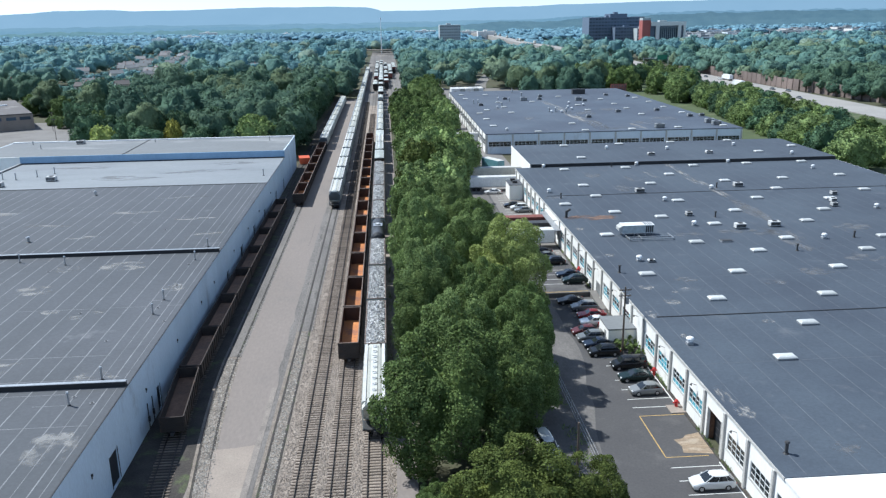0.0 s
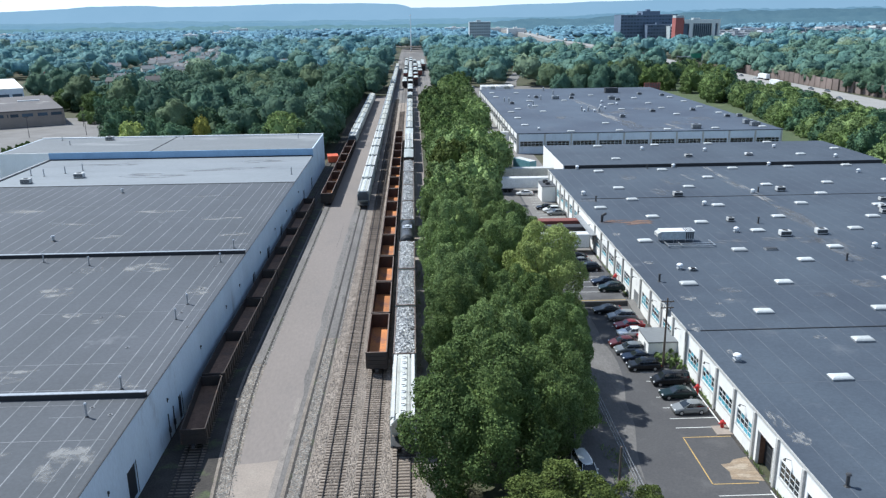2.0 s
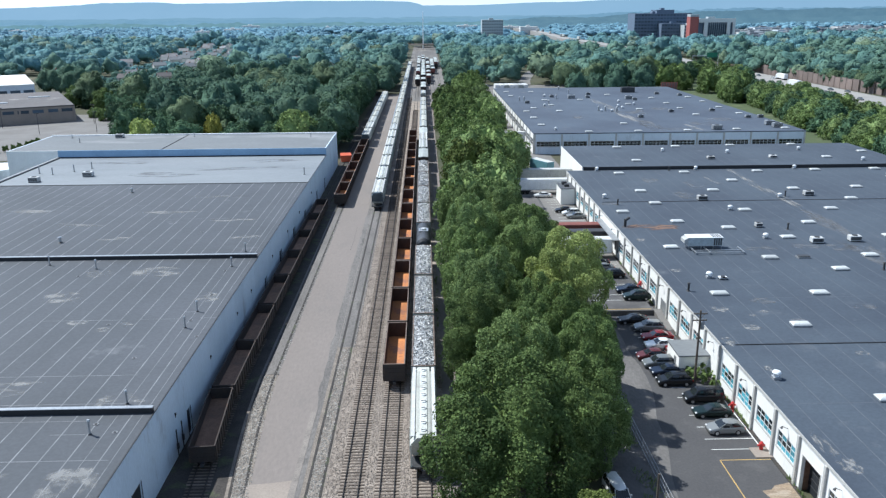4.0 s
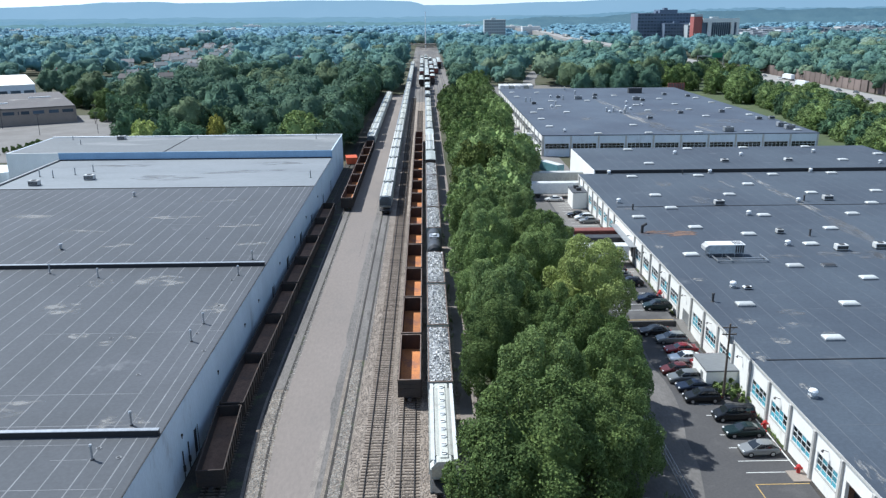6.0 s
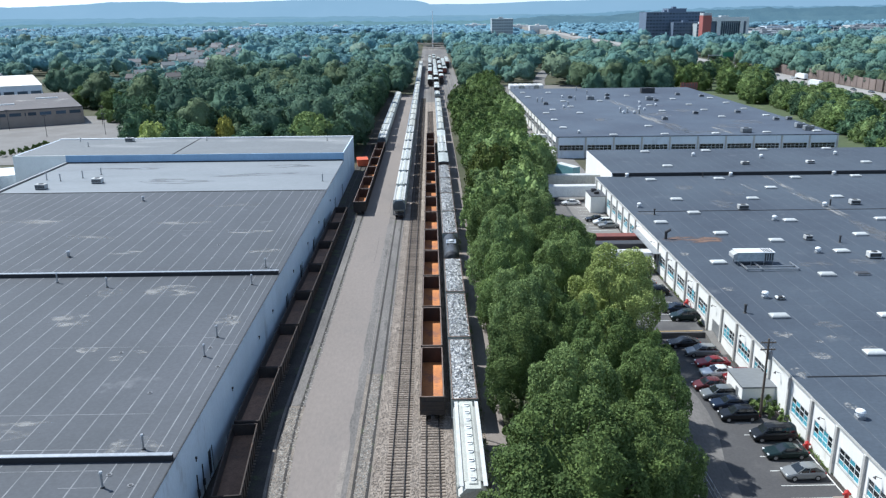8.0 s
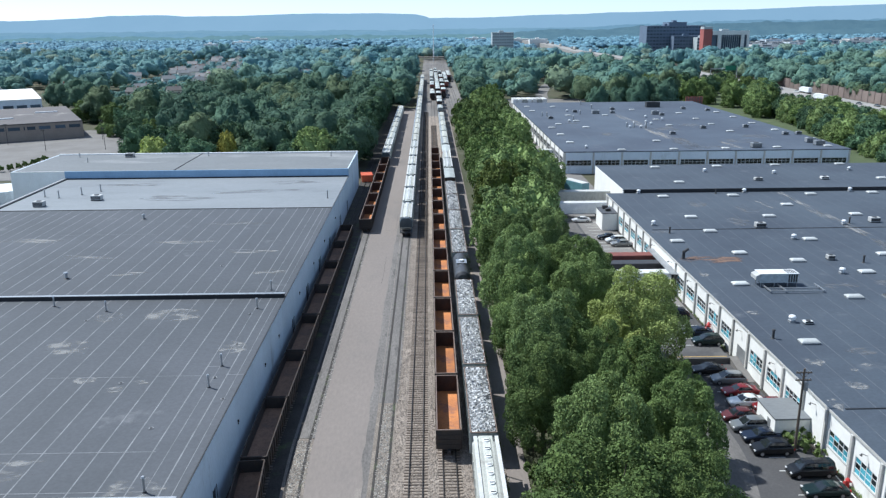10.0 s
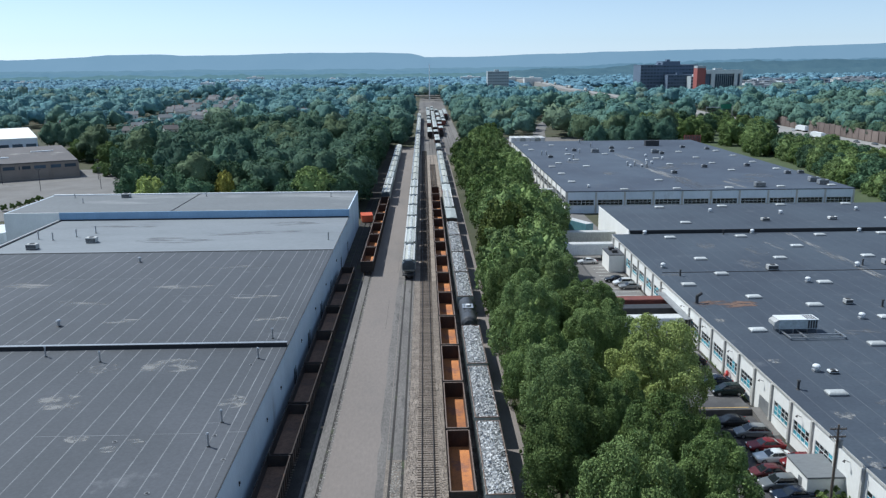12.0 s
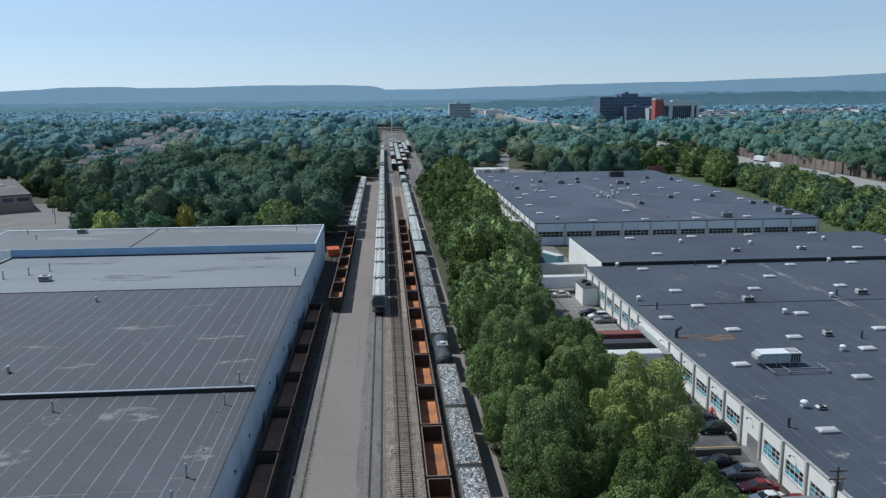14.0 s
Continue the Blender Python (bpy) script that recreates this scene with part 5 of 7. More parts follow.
structure("loading_pad", Geo().add([(43.6, 64.8, 0.01), (47.3, 64.2, 0.01), (47.3, 69.2, 0.01), (45.2, 68.6, 0.01), (44.6, 67.9, 0.01), (43.5, 67.7, 0.01), (43.9, 66.2, 0.01)], [(0, 1, 2, 3, 4, 5, 6)]), M["pad_tan"], "worn tan patched loading pad", "pavement")
structure("door_step", Geo().box(45.4, 47.3, 73.9, 76.0, 0.0, 0.12), M["concrete"], "pale concrete door step", "pavement")
structure("wall_foot_strip", Geo().box(46.95, 47.4, 20, 209, 0.0, 0.05), M["gravel_dark"], "weedy gravel strip along the wall", "ground")
structure("deck_wall", Geo().box(36.0, 46.0, 117.4, 117.6, 0.0, 0.85), M["asphalt_mid"], "low concrete retaining wall", "wall")
structure("deck_edge_line", Geo().box(37.0, 45.9, 118.2, 118.4, 0.75, 0.757), M["line_yellow"], "pale line on the raised parking deck", "road marking")
structure("ramp", Geo().loft([[(46.05, 111, 0.0), (47.3, 111, 0.0), (47.3, 111, 0.04), (46.05, 111, 0.04)], [(46.05, 118, 0.0), (47.3, 118, 0.0), (47.3, 118, 0.9), (46.05, 118, 0.9)]]), M["asphalt_far"], "sloping concrete ramp beside the wall", "ramp")


def car(paint, style, label, plain=False):
    L, belt, roof, base, top = {"sedan": (4.7, 0.95, 1.44, (-0.95, 1.75), (-0.20, 0.95)), "suv": (4.65, 1.06, 1.68, (-1.15, 2.22), (-0.30, 1.50)),
                                "hatch": (4.3, 0.98, 1.52, (-1.05, 2.05), (-0.20, 1.15)), "van": (5.1, 1.12, 1.85, (-1.6, 2.45), (-0.95, 2.25))}[style]
    t = thing("car", label, "car", group="parked cars")
    h = L / 2
    rows = [(-h, 0.62, 0.30, 0.62), (-h + 0.12, 0.82, 0.24, 0.72), (-h + 0.5, 0.90, 0.22, belt - 0.16), (base[0] - 0.05, 0.91, 0.22, belt - 0.02), (0.3, 0.92, 0.22, belt), (min(base[1], h - 0.5), 0.91, 0.22, belt + 0.02),
            (h - 0.25, 0.88, 0.24, belt - 0.02), (h - 0.08, 0.82, 0.28, belt - 0.10), (h, 0.72, 0.34, 0.62)]
    rings = [[(x, -w * 0.92, z0), (x, -w, z0 + 0.18), (x, -w, z1 - 0.14), (x, -w * 0.90, z1), (x, w * 0.90, z1), (x, w, z1 - 0.14), (x, w, z0 + 0.18), (x, w * 0.92, z0)] for x, w, z0, z1 in rows]
    part("body", Geo().loft(rings), paint, t)
    w0, w1 = 0.82, 0.64
    b, q = base, top
    low = [(b[0], -w0 + 0.12, belt - 0.03), (b[0] + 0.2, -w0, belt - 0.03), (b[1] - 0.2, -w0, belt - 0.03), (b[1], -w0 + 0.15, belt - 0.03), (b[1], w0 - 0.15, belt - 0.03), (b[1] - 0.2, w0, belt - 0.03), (b[0] + 0.2, w0, belt - 0.03), (b[0], w0 - 0.12, belt - 0.03)]
    high = [(q[0] - 0.08, -w1 + 0.12, roof - 0.09), (q[0] + 0.12, -w1 - 0.02, roof - 0.09), (q[1] - 0.12, -w1 - 0.02, roof - 0.09), (q[1] + 0.06, -w1 + 0.15, roof - 0.12), (q[1] + 0.06, w1 - 0.15, roof - 0.12), (q[1] - 0.12, w1 + 0.02, roof - 0.09), (q[0] + 0.12, w1 + 0.02, roof - 0.09), (q[0] - 0.08, w1 - 0.12, roof - 0.09)]
    middle = [tuple(0.5 * (u + v) + (0.035 * (1 if v > 0 else -1) if k == 1 else 0.0) for k, (u, v) in enumerate(zip(p, r))) for p, r in zip(low, high)]
    part("window_glass", Geo().loft([low, middle, high]), M["car_glass"], t, "dark car windows")
    span = q[1] - q[0]
    crown = [(q[0] - 0.14, 0.50, 0.12), (q[0] + 0.02, w1 + 0.02, 0.06), (q[0] + 0.3 * span, w1 + 0.05, 0.0), (q[0] + 0.7 * span, w1 + 0.04, 0.015), (q[1] - 0.02, w1 + 0.01, 0.07), (q[1] + 0.12, 0.50, 0.14)]
    part("roof", Geo().loft([[(x, -w, roof - dz - 0.09), (x, -w * 0.8, roof - dz - 0.015), (x, 0, roof - dz + 0.02), (x, w * 0.8, roof - dz - 0.015), (x, w, roof - dz - 0.09)] for x, w, dz in crown]), paint, t)
    for s in (-1, 1):
        for u in ((0.02, 0.02), (0.97, 0.97), (0.42, 0.45)) + (((0.75, 0.78),) if style in ("suv", "van") else ()):
            p = (b[0] + (b[1] - b[0]) * u[0], s * (w0 - 0.01), belt - 0.02)
            r = (q[0] + (q[1] - q[0]) * u[1], s * (w1 + 0.0), roof - 0.08)
            if not plain:
                part("pillar", Geo().tube(p, r, 0.045, n=5), paint, t)
    for sx in (-h + 0.88, h - 0.92):
        for sy in (-1, 1):
            y0, y1 = sy * 0.72, sy * 0.935
            wh = part("wheel", Geo().tube((sx, y0, 0.33), (sx, y1, 0.33), 0.33, n=16), TYRE, t)
            part("rim", Geo().tube((sx, y1, 0.33), (sx, y1 + sy * 0.015, 0.33), 0.20, n=12), RIM, wh)
    if plain:
        return t
    for sy in (-1, 1):
        part("headlight", Geo().box(-h + 0.03, -h + 0.22, sy * 0.62 - 0.16, sy * 0.62 + 0.16, 0.60, 0.735), LAMP_CLEAR, t)
        part("tail_light", Geo().box(h - 0.16, h + 0.005, sy * 0.70 - 0.12, sy * 0.70 + 0.12, 0.66, 0.86), LAMP_RED, t)
        part("mirror", Geo().soft_box(b[0] + 0.25, b[0] + 0.42, sy * 0.98 - 0.08, sy * 0.98 + 0.08, belt, belt + 0.13, 0.03), paint, t)
    part("bumper", Geo().box(-h - 0.02, -h + 0.1, -0.7, 0.7, 0.32, 0.45), M["metal_dark"], t)
    part("bumper", Geo().box(h - 0.1, h + 0.02, -0.7, 0.7, 0.36, 0.5), M["metal_dark"], t)
    return t


CARS = [("white", "suv", 44.1, 57.9, 0), ("silver", "hatch", 44.0, 79.8, 0), ("green", "sedan", 43.9, 83.9, 0), ("black", "van", 44.1, 87.7, 0), ("black", "suv", 41.8, 92.5, 0), ("navy", "sedan", 41.8, 95.5, 0),
        ("grey", "suv", 41.4, 98.0, 0), ("maroon", "hatch", 41.0, 100.6, 0), ("white", "sedan", 43.4, 104.4, 0), ("red", "sedan", 43.7, 107.4, 0), ("silver", "suv", 43.5, 111.1, 0), ("black", "sedan", 41.8, 114.4, 0),
        ("green", "suv", 44.6, 123.0, 0.75), ("navy", "sedan", 44.2, 126.6, 0.75), ("black", "suv", 43.0, 134.6, 0.75), ("grey", "sedan", 42.6, 141.2, 0), ("black", "sedan", 42.4, 144.4, 0),
        ("black", "sedan", 43.2, 187.0, 0), ("white", "suv", 44.4, 184.0, 0), ("silver", "sedan", 45.0, 181.2, 0), ("white", "sedan", 40.2, 203.6, 0), ("red", "hatch", 45.9, 103.2, 0)]
TYPE = {"suv": "sport utility car", "sedan": "sedan", "hatch": "hatchback", "van": "minivan"}
for paint, style, x, y, z in CARS:
    c = car(CAR_PAINT[paint], style, "parked %s %s on the asphalt lot" % ({"navy": "dark blue", "green": "dark green", "maroon": "dull maroon"}.get(paint, paint), TYPE[style]))
    c.location, c.rotation_euler = (x, y, z), (0, 0, radians(random.uniform(-2.5, 2.5)))
c = car(CAR_PAINT["white"], "van", "white van parked on bare ground under the trees")
c.location, c.rotation_euler = (28.2, 66.8, 0.01), (0, 0, radians(97))


def trailer(length, body_mat, label, x, y, rz=0.0):
    t = thing("box_trailer", label, "trailer", (x, y, 0), rz, "parked box trailers")
    h = length / 2
    part("box", Geo().soft_box(-h, h, -1.28, 1.28, 1.15, 4.0, 0.06), body_mat, t)
    part("roof", Geo().box(-h + 0.05, h - 0.05, -1.22, 1.22, 4.0, 4.03), M["metal_light"] if body_mat not in (M["boxcar_red"], M["metal_dark"]) else body_mat, t)
    part("side_rail", Geo().box(-h, h, -1.31, -1.28, 1.1, 1.3).box(-h, h, 1.28, 1.31, 1.1, 1.3), M["metal_grey"], t)
    for sx in (-h + 1.4, -h + 2.7):
        for sy in (-1, 1):
            part("wheel", Geo().tube((sx, sy * 0.75, 0.5), (sx, sy * 1.25, 0.5), 0.5, n=14), TYRE, t)
    part("chassis", Geo().box(-h + 0.5, -h + 3.6, -0.6, 0.6, 0.5, 1.15), M["metal_dark"], t)
    for sy in (-0.8, 0.8):
        part("landing_leg", Geo().box(h - 3.0, h - 2.85, sy - 0.07, sy + 0.07, 0.0, 1.15), M["metal_dark"], t)
    return t


trailer(12.2, M["metal_white"], "white box trailer backed to the dock", 40.0, 149.6)
trailer(12.2, M["metal_dark"], "dark-roofed box trailer beside the dock", 40.6, 155.6)
trailer(11.5, M["boxcar_red"], "faded red box trailer at the dock", 41.2, 161.0)
trailer(14.0, M["metal_white"], "white box trailer in the back yard", 40.9, 208.4)
trailer(16.0, M["hopper_white"], "dusty white box trailer in the back yard", 43.2, 222.4)
trailer(9.0, M["teal_steel"], "teal box trailer parked by the wall", 44.6, 236.5, -62)
trailer(12.0, M["metal_white"], "white box trailer beside the far warehouse", 40.6, 296, -3)
for i in range(7):
    trailer(12.0, M["hopper_grey" if i in (2, 5) else "metal_white"], "%s trailer in a row behind the warehouse" % ("grey" if i in (2, 5) else "white"), 53.5 + 2.9 * i, 494, 90)
trailer(13.0, M["hopper_grey"], "grey trailer parked behind the warehouse", 41, 492)

shed = thing("shed", "low white flat-roofed shed against the warehouse wall", "shed", (45.3, 97.9, 0))
part("wall", Geo().box(-2.1, 2.1, -2.6, 2.6, -0.1, 2.65), M["wall_white"], shed)
part("roof", Geo().box(-2.2, 2.1, -2.75, 2.75, 2.65, 2.85), M["roof_upper"], shed)
part("door", Geo().box(-2.13, -2.1, -1.4, -0.5, 0, 2.05), M["metal_grey"], shed)
shed2 = thing("dock_shed", "white windowless block shed beside the warehouse", "shed", (45.4, 198.6, 0))
part("wall", Geo().box(-1.8, 1.9, -3.5, 3.5, -0.1, 4.0), M["wall_white"], shed2)
part("roof", Geo().box(-1.9, 1.9, -3.6, 3.6, 4.0, 4.15), M["roof_grey"], shed2)
part("vent", Geo().soft_box(-0.6, 0.6, -1.5, -0.5, 4.15, 4.8), M["metal_dark"], shed2)
part("vent", Geo().soft_box(-0.8, 0.4, 1.0, 2.2, 4.15, 4.9), M["metal_dark"], shed2)

for x, y in ((46.6, 75.6), (46.9, 85.2), (46.6, 128.6), (46.9, 129.3), (46.4, 101.9)):
    b = thing("standpipe", "red steel standpipe by the wall", "standpipe", (x, y, 0.0 if y < 120 else 0.75), group="red standpipes")
    b.scale = (1.3, 1.3, 1.15)
    part("post", Geo().tube((0, 0, 0), (0, 0, 0.75), 0.16, n=10), M["red_paint"], b)
    part("bonnet", Geo().tube((0, 0, 0.75), (0, 0, 0.95), 0.22, 0.08, n=10), M["red_paint"], b)
    part("outlet", Geo().tube((-0.32, 0, 0.55), (0.32, 0, 0.55), 0.09, n=8), M["red_paint"], b)


def utility_pole(x, y, h, arms=1, can=True):
    t = thing("utility_pole", "tall brown wooden utility pole with crossarms" if arms else "plain dark wooden pole beside the parking lot", "utility pole", (x, y, 0), group="utility poles")
    part("pole", Geo().tube((0, 0, -0.1), (0, 0, h), 0.17, 0.11, n=10), M["wood_pole"], t)
    for i in range(arms):
        z = h - 0.5 - 0.9 * i
        a = part("crossarm", Geo().box(-0.9, 0.9, -0.06, 0.06, z - 0.07, z + 0.07).tube((0, 0, z - 0.7), (0.6, 0.0, z), 0.025, n=5).tube((0, 0, z - 0.7), (-0.6, 0, z), 0.025, n=5), M["wood_pole"], t)
        for sx in (-0.8, -0.4, 0.4, 0.8):
            part("insulator", Geo().tube((sx, 0, z + 0.07), (sx, 0, z + 0.25), 0.05, n=8), M["metal_grey"], a)
    if can:
        part("transformer", Geo().tube((0.32, -0.1, h - 2.6), (0.32, -0.1, h - 1.6), 0.26, n=12), M["metal_grey"], t)
    return t


def wire(p, q, sag):
    p, q = Vector(p), Vector(q)
    pts = [p.lerp(q, i / 10) - Vector((0, 0, sag * 4 * (i / 10) * (1 - i / 10))) for i in range(11)]
    side = (q - p).cross(Vector((0, 0, 1))).normalized() * 0.014
    up = Vector((0, 0, 0.014))
    g = Geo().loft([[tuple(o + d) for d in (side, up, -side, -up)] for o in pts])
    tagged(new("overhead_wire", g.mesh("overhead_wire", M["black_rubber"])), "thin black overhead wire between poles", "wire", "overhead wires")


utility_pole(44.7, 92.9, 10.3, 2), utility_pole(30.2, 60.3, 7.0, 0, False)
wire((44.7, 92.9, 9.0), (47.4, 94.5, 5.4), 0.1)

fence = thing("fence", "grey galvanised fence along the parking lot", "fence")
for i in range(30):
    y = 34 + 3.0 * i
    part("post", Geo().tube((33.2, y, -0.1), (33.2, y, 1.5), 0.045, n=6), M["galv"], fence)
for z in (0.2, 0.85, 1.5):
    part("rail", Geo().tube((33.2, 34, z), (33.2, 121, z), 0.03, n=6), M["galv"], fence)


# ---- trees ----
def unit(v):
    return v / (np.linalg.norm(v, axis=1)[:, None] + 1e-9)


def leaf_cards(rng, lobes, n, size, shell=0.38, loose=0.55):
    """n small leaf sprays on the skin of the lobes, facing out of them: corners (4n, 3)."""
    lobes = np.array(lobes)
    w = lobes[:, 3] ** 2
    mid = np.average(lobes[:, :3], axis=0, weights=w)
    c = lobes[rng.choice(len(lobes), n, p=w / w.sum())]
    d = rng.normal(size=(n, 3))
    d += unit(c[:, :3] - mid) * 0.7 + np.array([0, 0, 0.35])
    d = unit(d)
    p = c[:, :3] + d * (c[:, 3] * (1.10 - shell * rng.random(n) ** 1.5))[:, None]
    nrm = unit(d * 0.75 + unit(p - mid) * 0.25 + rng.normal(size=(n, 3)) * loose + np.array([0, 0, 0.15]))
    a = unit(np.cross(nrm, rng.normal(size=(n, 3))))
    b = np.cross(nrm, a)
    s = size * rng.uniform(0.5, 1.4, n)[:, None]
    v = np.stack([p - a * s, p - b * s * 0.6 + nrm * s * 0.2, p + a * s, p + b * s * 0.6 - nrm * s * 0.1], 1)
    return v.reshape(-1, 3)


def hull(rng, lobes, mid, nu, nv, shrink=1.0, rough=0.06):
    """A closed skin over the lobes, seen from mid: corners and quads."""
    lobes = np.array(lobes)
    th = np.linspace(0.0, math.pi, nv + 1)
    ph = np.arange(nu) * 2 * math.pi / nu
    T, P = np.meshgrid(th, ph, indexing="ij")
    d = np.stack([np.sin(T) * np.cos(P), np.sin(T) * np.sin(P), np.cos(T)], -1).reshape(-1, 3)
    o = lobes[:, :3] - np.array(mid)
    t = d @ o.T
    g = lobes[None, :, 3] ** 2 - ((o ** 2).sum(1)[None] - t ** 2)
    r = np.where(g > 0, t + np.sqrt(np.maximum(g, 0)), 0).max(1)
    r = np.maximum(r, np.percentile(r, 30) * 0.8) * (shrink + rough * rng.normal(size=len(r)))
    v = np.array(mid) + d * r[:, None]
    f = [(i * nu + k, (i + 1) * nu + k, (i + 1) * nu + (k + 1) % nu, i * nu + (k + 1) % nu) for i in range(nv) for k in range(nu)]
    return v, np.array(f)


def crown_mesh(name, hv, hf, cards, material):
    """One mesh of a skin with shared corners and loose leaf sprays."""
    me = bpy.data.meshes.new(name)
    nc = len(cards)
    v = np.concatenate([hv, cards]) if nc else hv
    f = np.concatenate([hf, (len(hv) + np.arange(nc)).reshape(-1, 4)]) if nc else hf
    me.vertices.add(len(v))
    me.vertices.foreach_set("co", np.ascontiguousarray(v, dtype=np.float32).ravel())
    me.loops.add(f.size)
    me.loops.foreach_set("vertex_index", np.ascontiguousarray(f, dtype=np.int32).ravel())
    me.polygons.add(len(f))
    me.polygons.foreach_set("loop_start", np.arange(0, f.size, 4, dtype=np.int32))
    me.polygons.foreach_set("loop_total", np.full(len(f), 4, dtype=np.int32))
    me.polygons.foreach_set("use_smooth", np.arange(len(f)) < len(hf))
    me.materials.append(material)
    me.update(calc_edges=True)
    return me


def quads_mesh(name, v, material, k=4):
    me = bpy.data.meshes.new(name)
    n = len(v)
    me.vertices.add(n)
    me.vertices.foreach_set("co", np.ascontiguousarray(v, dtype=np.float32).ravel())
    me.loops.add(n)
    me.loops.foreach_set("vertex_index", np.arange(n, dtype=np.int32))
    me.polygons.add(n // k)
    me.polygons.foreach_set("loop_start", np.arange(0, n, k, dtype=np.int32))
    me.polygons.foreach_set("loop_total", np.full(n // k, k, dtype=np.int32))
    me.materials.append(material)
    me.update(calc_edges=True)
    return me


def crown_lobes(rng, H, R, count):
    """Boughs over an egg-shaped crown, each with smaller clumps on its outer side: boughs and clumps."""
    boughs, clumps = [(0, 0, H * 0.60, 0.5 * R)], []
    for i in range(count):
        u = (i + 0.5) / count
        z = H * (0.90 - 0.68 * u + rng.uniform(-0.05, 0.05))
        q = R * 0.80 * math.sin(math.pi * (0.10 + 0.66 * u)) ** 0.75 * rng.uniform(0.72, 1.12)
        a = 2.39996 * i + rng.uniform(-0.5, 0.5)
        r = R * rng.uniform(0.17, 0.31)
        b = (q * math.cos(a), q * math.sin(a), min(z, H - r * 0.85), r)
        boughs.append(b)
        out = Vector((b[0], b[1], b[2] - H * 0.5)).normalized()
        for k in range(7):
            d = (Vector(rng.normal(size=3)).normalized() + out * 0.8 + Vector((0, 0, 0.3))).normalized()
            p = Vector(b[:3]) + d * r * rng.uniform(0.65, 1.0)
            clumps.append((*p, r * rng.uniform(0.30, 0.52)))
    return boughs, clumps


SHAPES = []
rng = np.random.RandomState(3)
for s in range(5):
    H, R = 15.0, 7.0
    boughs, clumps = crown_lobes(rng, H, R, 40)
    tr = Geo()
    tr.tube((0, 0, -0.2), (0.1, 0.05, 4.0), 0.42, 0.32, n=9).tube((0.1, 0.05, 4.0), (0.0, 0.1, 9.5), 0.32, 0.14, n=8)
    for l in boughs[1::3]:
        mid = Vector((l[0] * 0.45, l[1] * 0.45, 3.5 + (l[2] - 3.5) * 0.55))
        tr.tube((0.05, 0.05, 3.2 + 0.2 * abs(l[0])), mid, 0.17, 0.10, n=6, cap=False).tube(mid, l[:3], 0.10, 0.03, n=5, cap=False)
    # inner skin hidden among the leaves, added to block light through the crown
    hv, hf = hull(rng, boughs, (0, 0, H * 0.55), 24, 14, 0.56)
    full, quads = hull(rng, boughs, (0, 0, H * 0.55), 24, 14, 0.86)
    fine = leaf_cards(rng, clumps + boughs, 54000, 0.132)
    coarse = leaf_cards(rng, clumps + boughs, 5200, 0.36)
    SHAPES.append((tr.mesh("trunk", M["bark"]), crown_mesh("crown", hv, hf, fine, M["leaf"]), crown_mesh("crown", full, quads, coarse, M["leaf"])))


def tree(x, y, R, H, leaf, label=None, shape=None, low=0.0):
    s = random.randrange(5) if shape is None else shape
    tone = {"leaf": "deep green", "leaf_mid": "mid-green", "leaf_pale": "pale yellow-green", "leaf_light": "olive yellow-green", "leaf_bright": "fresh bright green", "leaf_yellow": "yellowing", "leaf_deep": "dark green", "leaf_cool": "dark bluish green"}[leaf]
    t = thing("tree", label or "broad %s deciduous tree beside the tracks" % tone, "tree", (x, y, -0.1 - low), random.uniform(0, 360), "trees along the tracks")
    t.scale = (R / 7.1, R / 7.1, H / 14.6)
    part("trunk", SHAPES[s][0], None, t)
    crown = part("crown", SHAPES[s][1 if y < 165 else 2], None, t)
    crown.material_slots[0].link = "OBJECT"
    crown.material_slots[0].material = M[leaf]
    return t


ROW = [(22.6, 50.0, 6.6, 10.8, "leaf_bright"), (28.8, 49.5, 4.6, 9.2, "leaf_bright"), (14.6, 53.5, 2.6, 5.0, "leaf"), (16.8, 66.5, 8.2, 15.5, "leaf"), (25.6, 74.0, 5.4, 12.5, "leaf_deep"), (19.6, 80.5, 6.2, 15.5, "leaf_light"),
       (28.2, 84, 5.2, 14.0, "leaf_deep"), (29.8, 92, 4.2, 12.5, "leaf"), (24.8, 92, 5.8, 14.0, "leaf"), (15.6, 94, 5.8, 14.0, "leaf_deep"), (31.2, 112.5, 7.6, 16.0, "leaf_pale"), (17.5, 107, 6.4, 15.0, "leaf_mid"), (23.6, 105, 4.8, 12.0, "leaf_deep"),
       (16.6, 121, 6.2, 14.0, "leaf_deep"), (25.5, 124, 6.6, 15.0, "leaf_light"), (17.0, 135, 6.6, 16.0, "leaf_mid"), (27.0, 138, 7.0, 14.0, "leaf_deep"), (31.0, 146, 5.2, 10.5, "leaf_mid"), (17.2, 151, 6.4, 15, "leaf_deep"), (25.0, 157, 6.2, 14.5, "leaf_mid"),
       (17.0, 167, 6.2, 14.0, "leaf_light"), (25.5, 174, 6.6, 15, "leaf_mid"), (17.5, 184, 6.6, 14.0, "leaf_mid"), (26.5, 192, 7.0, 14.5, "leaf_light")]
for x, y, R, H, leaf in ROW:
    tree(x, y, R * (0.90 if y > 75 else 1.0), H + 0.6, leaf, low=1.3)
